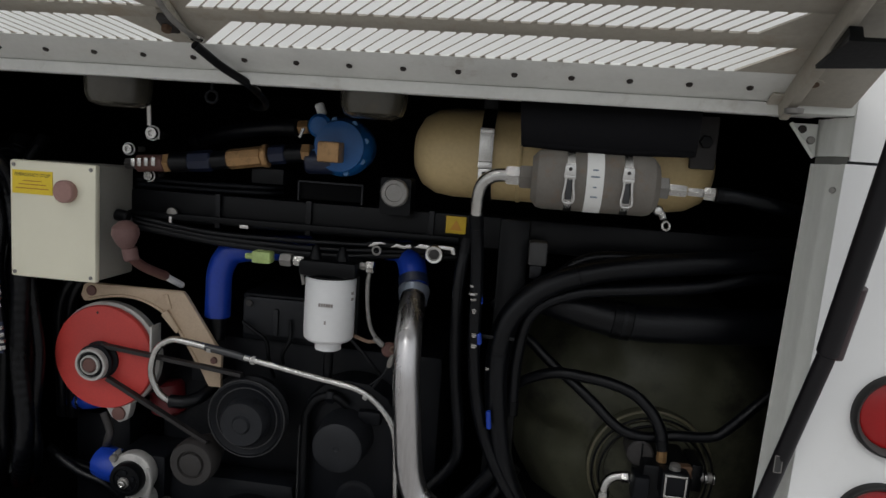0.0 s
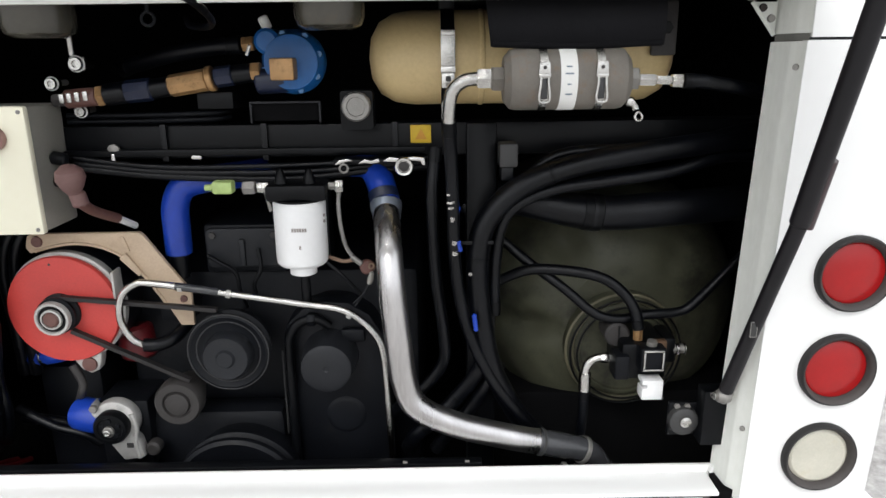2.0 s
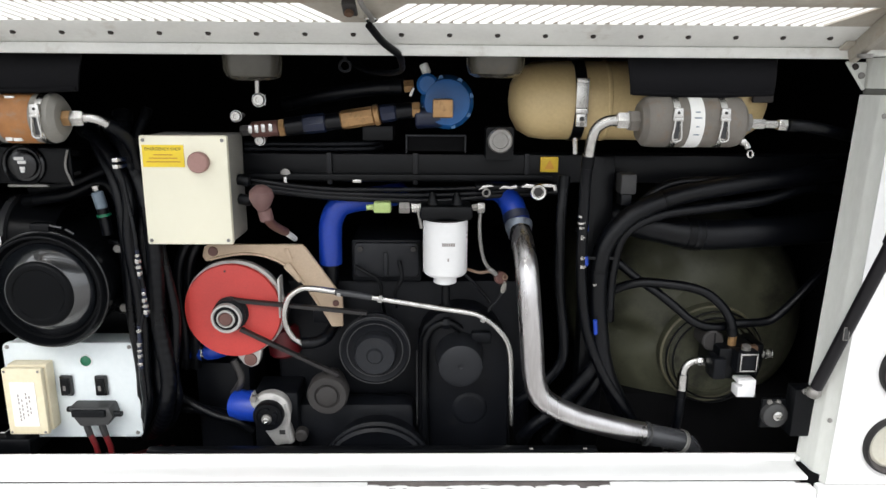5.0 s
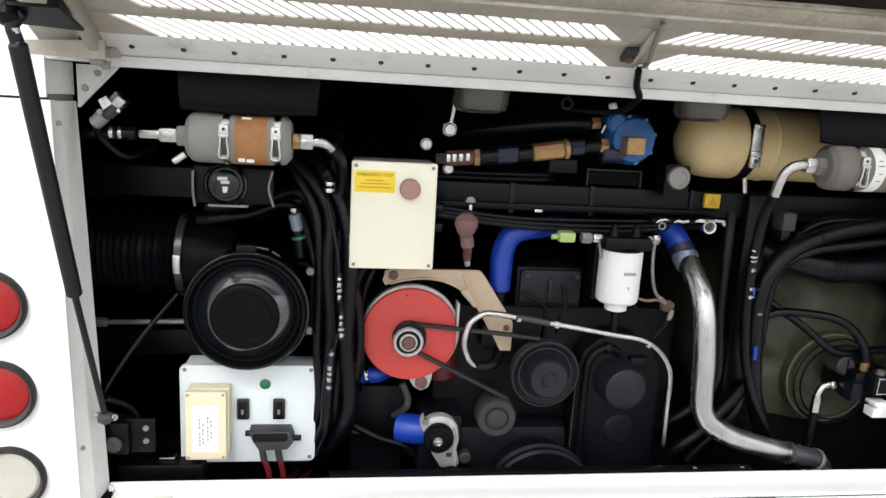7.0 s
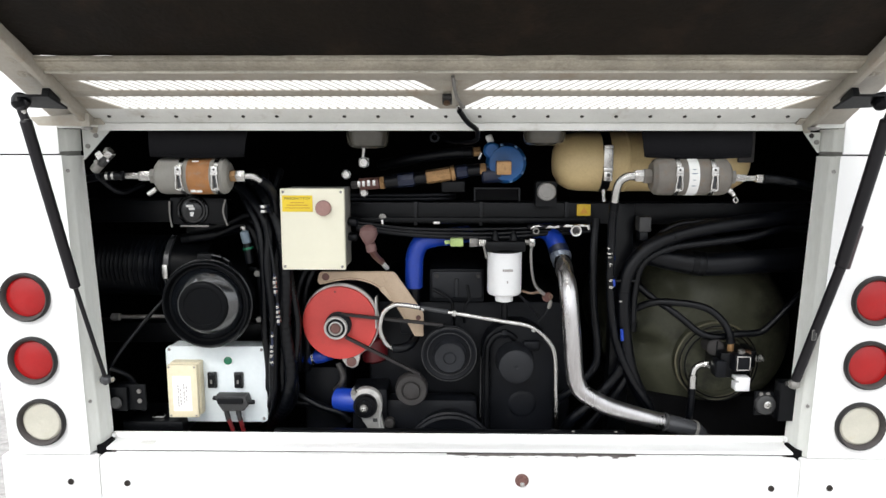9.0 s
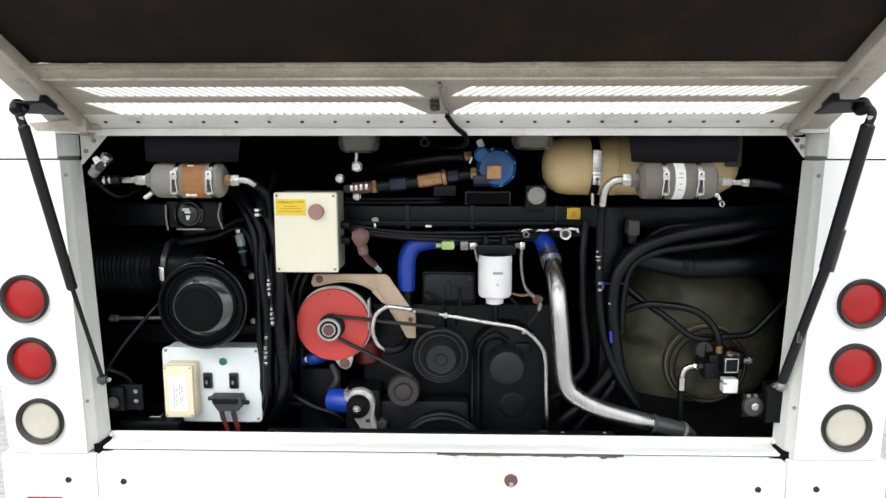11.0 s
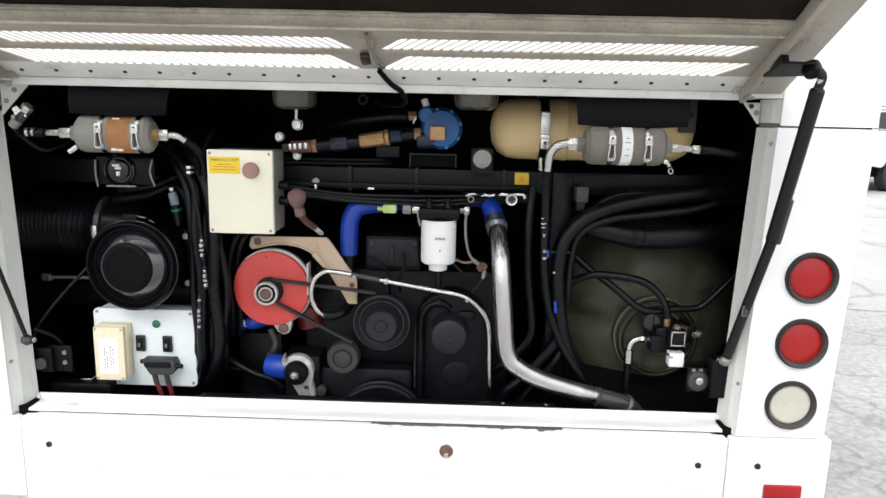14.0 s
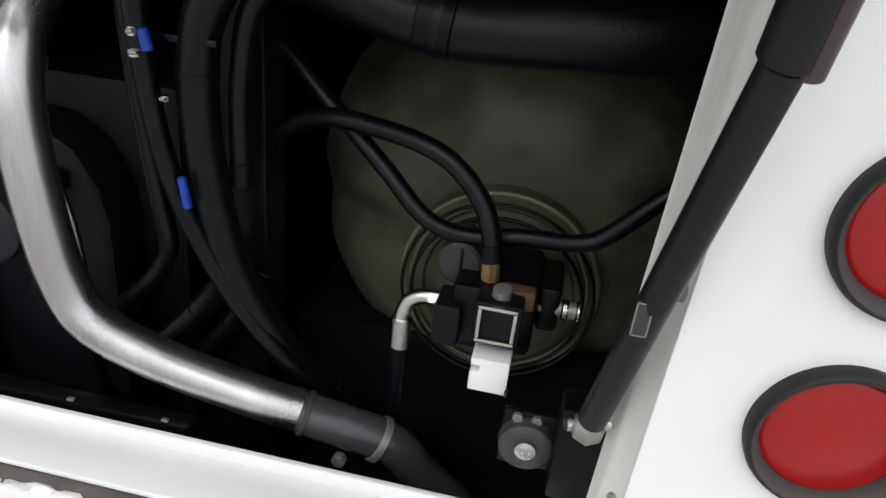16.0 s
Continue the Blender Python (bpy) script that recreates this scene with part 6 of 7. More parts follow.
hose("thin_cable", [(0.21, 0.24, 1.07), (0.25, 0.24, 1.03), (0.28, 0.25, 0.99)], 0.004, RUBBER, "thin black cable beside the white filter", "cable", "thin cables", 8)

# hose bundle beside the control box
for k, (x, y, r, wander) in enumerate(((-0.528, 0.165, 0.014, 0.004), (-0.486, 0.172, 0.019, -0.005), (-0.552, 0.185, 0.013, -0.003), (-0.507, 0.200, 0.021, 0.006), (-0.466, 0.190, 0.011, 0.008))):
    hose("corrugated_conduit", [(x - 0.13 + 0.02 * k, y + 0.10, 1.40 + 0.01 * k), (x - 0.06, y + 0.05, 1.36), (x - 0.005 + wander, y + 0.01, 1.27), (x - wander, y, 1.15), (x + 0.004 + wander, y, 0.98), (x + 0.006 - wander, y, 0.84), (x - 0.002, y + 0.01, 0.765), (x - 0.030, y + 0.04, 0.700), (x - 0.075, y + 0.09, 0.645), (x - 0.13, y + 0.18, 0.59)], r, RUBBER, "black corrugated conduit in a vertical bundle", "conduit", "conduit bundle", 14, ribs=0.0006 if k % 2 else 0.0)
for x, z in ((-0.531, 1.341), (-0.531, 1.327)):
    cl = thing("hose_clamp", (x, 0.145, z), "bright hose clamp on the conduit bundle", "hose clamp", "bright hose clamps")
    part("screw_housing", box(x - 0.006, x + 0.006, 0.131, 0.146, z - 0.005, z + 0.004, 0.0015), CHROME, cl)
    part("screw_head", hexnut((x + 0.005, 0.137, z), (1, 0, 0), 0.0035, 0.005), ZINC, cl)
    part("band", box(x - 0.010, x + 0.012, 0.140, 0.165, z - 0.004, z + 0.003, 0.001), BLUE_DARK, cl)
# plated couplings in the small line that runs down the bundle
for rows in (((-0.505, 1.133, 0.0062), (-0.505, 1.120, 0.0075), (-0.505, 1.107, 0.0085), (-0.504, 1.092, 0.006)), ((-0.499, 1.046, 0.006), (-0.499, 1.031, 0.0062), (-0.498, 1.018, 0.0085), (-0.497, 1.004, 0.0075)), ((-0.517, 0.959, 0.007), (-0.520, 0.926, 0.006), (-0.520, 0.912, 0.0068), (-0.521, 0.898, 0.006), (-0.521, 0.879, 0.0068))):
    cp_ = thing("line_coupling", (rows[0][0], 0.135, rows[-1][1]), "bright plated coupling on a thin black line", "coupling", "plated couplings")
    part("sleeve", rod((rows[-1][0], 0.137, rows[-1][1] - 0.012), (rows[0][0], 0.137, rows[0][1] + 0.012), 0.0048, 12), BLUE_DARK, cp_)
    for k, (x, z, r) in enumerate(rows):
        if k % 2:
            part("nut", hexnut((x, 0.136, z - 0.005), (0.05, -0.12, 1), r, 0.010), CHROME, cp_)
        else:
            part("collar", lathe([(0, r * 0.8), (0.002, r), (0.006, r), (0.008, r * 0.7)], (x, 0.136, z - 0.004), (0.03, -0.1, 1), 14), CHROME, cp_)
hose("thin_line", [(-0.535, 0.17, 1.30), (-0.512, 0.145, 1.20), (-0.505, 0.138, 1.12), (-0.499, 0.138, 1.03), (-0.514, 0.138, 0.965), (-0.521, 0.138, 0.90), (-0.521, 0.142, 0.83), (-0.530, 0.16, 0.74), (-0.56, 0.20, 0.66)], 0.0046, RUBBER, "thin black line down the conduit bundle", "hose", "", 10)
sens = thing("pressure_sensor", (-0.60, 0.2, 1.18), "pressure sensor with a pale blue body and green ring", "sensor")
part("terminal", lathe([(0, 0.006), (0.006, 0.010), (0.014, 0.010), (0.018, 0.0)], (-0.608, 0.2, 1.262), (-0.1, 0, 1), 14), CHROME, sens)
part("body", rod((-0.608, 0.2, 1.262), (-0.600, 0.2, 1.225), 0.013, 16, bevel=0.002), SENSOR, sens)
part("ring", rod((-0.598, 0.2, 1.213), (-0.597, 0.2, 1.207), 0.016, 16), GREEN_LAMP, sens)
part("base", rod((-0.600, 0.2, 1.225), (-0.594, 0.2, 1.165), 0.012, 16), RUBBER, sens)
vt = thing("round_vent", (-0.753, 0.19, 1.29), "black round sensor port in a square bracket", "sensor")
part("bracket", box(-0.822, -0.652, 0.190, 0.200, 1.282, 1.362, 0.004), BLACK, vt)
part("arm", box(-0.80, -0.67, 0.20, 0.306, 1.30, 1.33, 0.004), BLACK, vt)
part("bezel", lathe([(0, 0.047), (0.008, 0.046), (0.011, 0.042), (0.008, 0.038), (0.002, 0.036)], (-0.753, 0.190, 1.324), F, 40), GLOSSY, vt)
part("face", lathe([(0, 0.032), (0.007, 0.031), (0.009, 0.028), (0.0085, 0.0)], (-0.755, 0.188, 1.325), F, 32), GLOSSY, vt)
for x0, x1, z in ((-0.769, -0.748, 1.338), (-0.762, -0.744, 1.330), (-0.759, -0.747, 1.317), (-0.758, -0.749, 1.311)):
    part("white_mark", box(x0, x1, 0.1775, 0.1795, z - 0.0036, z + 0.0036, 0.001), PAPER, vt)
part("bracket_edge", sweep([(-0.820, 0.184, 1.352), (-0.821, 0.184, 1.31), (-0.818, 0.187, 1.275)], 0.003, 8), ZINC, vt)
part("bracket_edge", sweep([(-0.654, 0.184, 1.357), (-0.662, 0.183, 1.32), (-0.652, 0.187, 1.279)], 0.003, 8), ZINC, vt)
part("bracket_lip", box(-0.790, -0.705, 0.178, 0.190, 1.276, 1.281, 0.001), ZINC, vt)
for x, z, ln in ((-0.60, 1.40, 0.14), (-0.62, 1.37, 0.12), (-0.58, 1.38, 0.16)):
    hose("black_hose", [(x - 0.22, 0.32, z - 0.15), (x - 0.1, 0.30, z - 0.13), (x, 0.28, z - 0.10), (x + 0.05, 0.25, z - 0.2), (x + 0.07, 0.22, z - 0.36), (x + 0.075, 0.22, z - 0.6)], 0.014, RUBBER, "black hose bending down behind the conduits", "hose", "black hoses")
rt = thing("tie_rod", (-0.97, 0.3, 0.973), "thin dull steel rod across the bay side", "rod")
part("rod", rod((-1.06, 0.30, 0.972), (-0.86, 0.30, 0.976), 0.006, 12), ZINC, rt)
part("end", rod((-1.075, 0.30, 0.972), (-1.045, 0.30, 0.972), 0.012, 12, bevel=0.003), ZINC, rt)
solid("side_beam", box(-1.19, -0.60, 0.33, 0.40, 0.88, 0.945, 0.004), BLACK, "black steel beam at the bay side", "beam")
hose("black_cable", [(-0.88, 0.28, 1.05), (-0.95, 0.22, 0.96), (-1.0, 0.16, 0.88), (-1.02, 0.14, 0.83)], 0.006, RUBBER, "thin black cable at the bay side", "cable", "thin cables")
hose("black_cable", [(-0.99, 0.10, 0.87), (-0.955, 0.14, 0.83), (-0.94, 0.16, 0.78), (-0.945, 0.2, 0.70)], 0.007, RUBBER, "thin black cable at the bay side", "cable", "thin cables")
lb = thing("latch_bracket", (-0.93, 0.12, 0.73), "black steel bracket with bolts on the bay side", "bracket", "bay brackets")
part("plate", box(-0.955, -0.895, 0.112, 0.122, 0.735, 0.815, 0.003), BLACK, lb)
part("block", box(-1.00, -0.945, 0.10, 0.16, 0.735, 0.81, 0.006), BLACK, lb)
for z in (0.795, 0.765):
    part("bolt", hexnut((-0.912, 0.112, z), F, 0.007, 0.006), ZINC, lb)
part("rubber_stop", rod((-0.975, 0.10, 0.765), (-0.975, 0.085, 0.765), 0.018, 16, bevel=0.005), TAG_DARK, lb)
solid("bright_tab", box(-0.90, -0.866, 0.16, 0.20, 0.690, 0.696, 0.001), CHROME, "small bright metal tab on the bay floor edge", "tab")
solid("side_block", box(-0.985, -0.80, 0.14, 0.30, 0.64, 0.688, 0.006), BLACK, "black frame member at the bay floor", "beam")
cc = thing("corner_connector", (-0.94, 0.06, 1.47), "grey wiring connector at the hatch corner", "connector")
part("body", rod((-0.950, 0.060, 1.464), (-0.920, 0.052, 1.492), 0.012, 10, bevel=0.003), TAG_DARK, cc)
part("cap", hexnut((-0.930, 0.054, 1.486), (0.7, -0.2, 0.72), 0.0155, 0.020), CHROME, cc)
part("collar", rod((-0.974, 0.065, 1.446), (-0.954, 0.060, 1.464), 0.0135, 12, bevel=0.002), ZINC, cc)
part("clip_plate", plate([(-0.958, 1.492), (-0.944, 1.500), (-0.934, 1.486), (-0.950, 1.474)], 0.042, 0.045), CHROME, cc)
part("clip_bolt", hexnut((-0.956, 0.046, 1.470), F, 0.006, 0.006), ZINC, cc)
part("clip_bolt", hexnut((-0.922, 0.044, 1.474), F, 0.004, 0.005), CHROME, cc)
part("lead", sweep([(-0.97, 0.065, 1.450), (-0.975, 0.10, 1.42), (-0.94, 0.14, 1.38), (-0.90, 0.2, 1.40)], 0.007), RUBBER, cc)

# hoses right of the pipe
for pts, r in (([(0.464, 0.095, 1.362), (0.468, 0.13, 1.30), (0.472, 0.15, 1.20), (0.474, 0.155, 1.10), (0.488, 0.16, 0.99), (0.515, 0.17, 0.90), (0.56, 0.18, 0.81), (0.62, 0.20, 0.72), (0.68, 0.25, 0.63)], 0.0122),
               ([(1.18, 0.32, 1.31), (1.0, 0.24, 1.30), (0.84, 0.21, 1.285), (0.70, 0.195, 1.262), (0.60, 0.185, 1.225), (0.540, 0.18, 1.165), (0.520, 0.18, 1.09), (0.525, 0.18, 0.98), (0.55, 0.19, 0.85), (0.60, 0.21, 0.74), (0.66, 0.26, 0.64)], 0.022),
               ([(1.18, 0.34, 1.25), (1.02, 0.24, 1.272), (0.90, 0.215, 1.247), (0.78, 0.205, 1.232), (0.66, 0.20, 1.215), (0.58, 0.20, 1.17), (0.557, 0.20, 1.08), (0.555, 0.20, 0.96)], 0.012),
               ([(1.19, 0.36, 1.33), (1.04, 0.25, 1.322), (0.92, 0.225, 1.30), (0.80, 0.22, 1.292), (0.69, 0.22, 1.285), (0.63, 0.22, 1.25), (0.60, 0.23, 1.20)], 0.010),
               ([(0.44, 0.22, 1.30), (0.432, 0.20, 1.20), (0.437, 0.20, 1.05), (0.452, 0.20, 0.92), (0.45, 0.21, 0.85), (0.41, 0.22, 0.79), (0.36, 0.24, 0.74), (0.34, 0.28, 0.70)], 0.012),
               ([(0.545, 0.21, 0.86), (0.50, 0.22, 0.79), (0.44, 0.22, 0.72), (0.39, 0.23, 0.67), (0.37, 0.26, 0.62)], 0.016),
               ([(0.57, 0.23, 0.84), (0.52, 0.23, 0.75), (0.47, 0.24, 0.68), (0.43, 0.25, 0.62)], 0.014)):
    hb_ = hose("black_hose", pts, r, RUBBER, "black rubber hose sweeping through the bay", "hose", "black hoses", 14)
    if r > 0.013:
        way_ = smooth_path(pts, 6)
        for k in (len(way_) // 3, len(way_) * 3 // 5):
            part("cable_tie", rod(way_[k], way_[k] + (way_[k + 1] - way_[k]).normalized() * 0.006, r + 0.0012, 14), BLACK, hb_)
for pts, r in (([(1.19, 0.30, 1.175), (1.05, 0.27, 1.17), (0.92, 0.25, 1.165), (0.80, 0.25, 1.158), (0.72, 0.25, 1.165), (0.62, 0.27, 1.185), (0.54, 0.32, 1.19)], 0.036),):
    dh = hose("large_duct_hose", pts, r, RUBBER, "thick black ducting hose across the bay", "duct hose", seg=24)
    part("end_cuff", rod((0.775, 0.250, 1.158), (0.735, 0.250, 1.163), 0.0385, 24, bevel=0.002), BLACK, dh)
    part("hose_band", rod((0.762, 0.250, 1.1595), (0.754, 0.250, 1.1605), 0.0395, 24), RUBBER, dh)
for x, z, wide, tall in ((0.466, 1.222, 0.0078, 0.006), (0.466, 1.207, 0.0085, 0.006), (0.467, 1.196, 0.006, 0.006), (0.470, 1.174, 0.0045, 0.010), (0.473, 1.128, 0.0052, 0.009), (0.474, 1.108, 0.0065, 0.009), (0.503, 1.066, 0.004, 0.006)):
    cl = thing("hose_clamp", (x, 0.146, z), "bright plated clamp on the black air hose", "hose clamp", "bright hose clamps")
    part("band", lathe([(0, wide * 0.85), (0.001, wide), (tall - 0.001, wide), (tall, wide * 0.8)], (x, 0.144, z - tall / 2), (0.04, -0.05, 1), 14), CHROME, cl)
    part("screw", rod((x - 0.002, 0.138, z), (x + wide, 0.138, z + 0.001), 0.0022, 8), ZINC, cl)
for x, z, h, r in ((0.4755, 1.205, 0.038, 0.0075), (0.481, 1.120, 0.022, 0.0062), (0.5125, 0.963, 0.036, 0.0050)):
    solid("blue_sleeve", rod((x - 0.001, 0.149, z + h * 0.5), (x + 0.003, 0.151, z - h * 0.5), r, 14, bevel=0.0015), BLUE, "bright blue sleeve on the black air hose", "sleeve", "blue sleeves")
solid("cable_strap", box(0.475, 0.550, 0.164, 0.170, 1.118, 1.125, 0.001), RUBBER, "black strap tying two hoses", "strap")
gb = thing("relay_module", (0.579, 0.23, 1.25), "dusty dark grey relay module with leads", "relay")
part("body", box(0.562, 0.598, 0.192, 0.24, 1.262, 1.308, 0.005), TAG_DARK, gb)
part("foot", box(0.566, 0.590, 0.197, 0.24, 1.236, 1.262, 0.003), RUBBER, gb)
part("mount", box(0.57, 0.592, 0.24, 0.28, 1.27, 1.30), BLACK, gb)

# olive drum with its valve
dr = thing("air_spring_drum", (0.83, 0.55, 0.62), "olive green painted drum with a stepped round neck", "drum")
prof = [(-1.0, 0.30), (-0.62, 0.322), (-0.54, 0.318), (-0.47, 0.302), (-0.41, 0.270), (-0.37, 0.225), (-0.348, 0.175), (-0.338, 0.130)]
fine = []
for (a0, r0), (a1, r1) in zip(prof, prof[1:]):
    fine += [(a0 + (a1 - a0) * k / 4, r0 + (r1 - r0) * k / 4) for k in range(4)]
bm = lathe(fine + [prof[-1]], (0.858, 0, 0.885), F, 120)
for v in bm.verts:
    # added hollows part the shell into lobes, their dark bands standing for shade
    dx, dz = v.co.x - 0.858, v.co.z - 0.885
    rr, a = math.hypot(dx, dz), math.degrees(math.atan2(dz, dx)) % 360
    for at, wide, deep in ((186, 9, 0.040), (128, 13, 0.045), (52, 10, 0.016), (300, 16, 0.03)):
        v.co.y += deep * math.exp(-((a - at) / wide) ** 2) * max(0.0, min(1.0, (rr - 0.13) / 0.07))
part("shell", bm, OLIVE, dr)
N = (0.853, 0.012, 0.833)
part("neck", lathe([(-0.36, 0.130), (-0.300, 0.128), (-0.294, 0.124), (-0.294, 0.112), (-0.288, 0.110), (-0.284, 0.104), (-0.284, 0.098), (-0.290, 0.095), (-0.290, 0.0)], N, F, 56), OLIVE, dr)
# paler olive rings paint the highlight on the neck's rims
part("neck_rim", ring((N[0], N[1] + 0.297, N[2]), F, 0.127, 0.0035, 64, 8), OLIVE_LIGHT, dr, "pale rim, its highlight put into the colour")
part("neck_rim", ring((N[0], N[1] + 0.286, N[2]), F, 0.114, 0.0025, 64, 8), OLIVE_LIGHT, dr, "pale rim, its highlight put into the colour")
for y, r in ((0.284, 0.122), (0.276, 0.108)):
    part("neck_ring", ring((N[0], y, N[2]), F, r, 0.0025, 56, 8), BLACK, dr)
# near-black box added in place of the shade over the drum's lower part
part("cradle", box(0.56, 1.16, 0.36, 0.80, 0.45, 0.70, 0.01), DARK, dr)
vl = thing("solenoid_valve", (0.853, 0.15, 0.82), "black solenoid valve block with brass and white tags", "valve")
part("block", box(0.812, 0.905, 0.165, 0.292, 0.826, 0.905, 0.008), BLACK, vl)
part("side_plate", box(0.796, 0.826, 0.150, 0.20, 0.832, 0.884, 0.005), ENGINE, vl)
part("port_block", box(0.906, 0.930, 0.19, 0.27, 0.850, 0.905, 0.005), BLACK, vl)
co_ = part("coil", box(0.842, 0.892, 0.132, 0.170, 0.856, 0.908, 0.004), ENGINE, vl)
for b in ((0.846, 0.887, 0.902, 0.906), (0.846, 0.887, 0.862, 0.866), (0.846, 0.850, 0.8665, 0.9015), (0.883, 0.887, 0.8665, 0.9015)):
    part("coil_frame", box(b[0], b[1], 0.127, 0.1318, b[2], b[3], 0.0008), CHROME, co_)
part("coil_cap", lathe([(0, 0.011), (0.014, 0.010), (0.017, 0.0)], (0.867, 0.152, 0.904), (0, -0.2, 1), 16), ZINC, vl)
tg = plate([(0.846, 0.800), (0.888, 0.800), (0.888, 0.842), (0.846, 0.842), (0.846, 0.832), (0.856, 0.832), (0.856, 0.824), (0.846, 0.824)], 0.126, 0.160, 0.002)
part("white_connector", tg, FILTER_WHITE, vl, "white plastic connector")
part("brass_elbow", rod((0.850, 0.19, 0.894), (0.848, 0.185, 0.932), 0.010, 8, bevel=0.002), BRASS, vl)
part("cylinder", lathe([(0, 0.026), (0.056, 0.026), (0.060, 0.022), (0.060, 0.0)], (0.812, 0.262, 0.908), F, 28), ENGINE_BROWN, vl, "dull brown grey cylinder")
part("cylinder_rib", box(0.8125, 0.8155, 0.199, 0.204, 0.886, 0.930, 0.001), BLACK, vl)
part("rust_plate", box(0.866, 0.902, 0.160, 0.180, 0.888, 0.912, 0.004), RUST_BOLT, vl, "rust brown cover plate")
part("port_ring", rod((0.948, 0.20, 0.878), (0.954, 0.20, 0.878), 0.0125, 14, bevel=0.002), CHROME, vl)
part("connector_notch", box(0.8865, 0.8895, 0.1245, 0.140, 0.800, 0.808), INK, vl)
part("brass_base", box(0.836, 0.880, 0.168, 0.205, 0.886, 0.898, 0.003), BRASS, vl)
part("side_port", rod((0.905, 0.20, 0.878), (0.952, 0.20, 0.878), 0.010, 14, bevel=0.003), ZINC, vl)
part("port_ring", rod((0.932, 0.20, 0.878), (0.940, 0.20, 0.878), 0.0125, 14, bevel=0.002), CHROME, vl)
part("elbow_nut", hexnut((0.780, 0.21, 0.855), (1, 0, 0), 0.011, 0.018), CHROME, vl)
part("elbow", sweep([(0.786, 0.212, 0.855), (0.772, 0.212, 0.854), (0.758, 0.212, 0.845), (0.751, 0.212, 0.829), (0.750, 0.212, 0.814)], 0.0095), CHROME, vl)
part("hose_end", rod((0.750, 0.212, 0.822), (0.750, 0.212, 0.778), 0.0130, 16, bevel=0.002), CHROME, vl)
hose("black_hose", [(0.750, 0.212, 0.785), (0.750, 0.214, 0.74), (0.748, 0.22, 0.68), (0.745, 0.26, 0.58)], 0.0105, RUBBER, "black hose under the solenoid valve elbow", "hose", "black hoses")
hose("black_hose", [(0.849, 0.185, 0.928), (0.843, 0.19, 0.961), (0.825, 0.20, 0.994), (0.79, 0.21, 1.024), (0.75, 0.22, 1.037), (0.70, 0.235, 1.041), (0.644, 0.25, 1.040), (0.600, 0.265, 1.024), (0.56, 0.28, 0.995), (0.545, 0.31, 0.94), (0.54, 0.34, 0.88)], 0.0112, RUBBER, "black hose arching from the brass elbow", "hose", "black hoses")
hose("black_hose", [(0.50, 0.33, 1.16), (0.540, 0.30, 1.115), (0.581, 0.29, 1.090), (0.613, 0.28, 1.064), (0.644, 0.27, 1.040), (0.678, 0.25, 1.019), (0.717, 0.235, 0.990), (0.757, 0.22, 0.957), (0.788, 0.215, 0.943), (0.825, 0.215, 0.940), (0.875, 0.217, 0.948), (0.936, 0.22, 0.951), (0.966, 0.22, 0.966), (1.016, 0.22, 1.020), (1.10, 0.25, 1.09), (1.19, 0.3, 1.14)], 0.0105, RUBBER, "black hose dipping behind the solenoid valve", "hose", "black hoses")
rb = thing("latch_bracket", (0.93, 0.09, 0.73), "black steel bracket with a round rubber stop", "bracket", "bay brackets")
part("plate", box(0.890, 0.975, 0.092, 0.102, 0.74, 0.812, 0.004), BLACK, rb)
part("web", box(0.945, 1.00, 0.06, 0.10, 0.735, 0.85, 0.004), BLACK, rb)
part("rubber_stop", lathe([(0, 0.030), (0.012, 0.028), (0.016, 0.022), (0.016, 0.012)], (0.918, 0.092, 0.776), F, 28), TAG_DARK, rb)
part("stop_bolt", lathe([(0.014, 0.012), (0.022, 0.011), (0.024, 0.006), (0.020, 0.004)], (0.918, 0.092, 0.780), F, 12), CHROME, rb)
for x in (0.905, 0.925):
    part("bolt", hexnut((x, 0.092, 0.806), F, 0.006, 0.006), ZINC, rb)
for pts, r in (([(-0.48, 0.25, 0.74), (-0.40, 0.24, 0.70), (-0.34, 0.24, 0.68), (-0.31, 0.25, 0.65)], 0.010), ([(-0.49, 0.28, 0.70), (-0.42, 0.28, 0.69), (-0.36, 0.30, 0.66)], 0.012)):
    hose("black_hose", pts, r, RUBBER, "black hose low beside the engine", "hose", "black hoses")
solid("sump_box", box(-0.47, -0.33, 0.33, 0.50, 0.46, 0.80, 0.01), ENGINE, "dark painted box low beside the engine", "box")
for x in (-0.43, -0.405):
    hose("black_hose", [(x, 0.30, 1.15), (x - 0.03, 0.28, 1.10), (x - 0.045, 0.28, 1.03), (x - 0.04, 0.28, 0.92), (x - 0.05, 0.30, 0.80)], 0.012, RUBBER, "black hose behind the alternator", "hose", "black hoses")


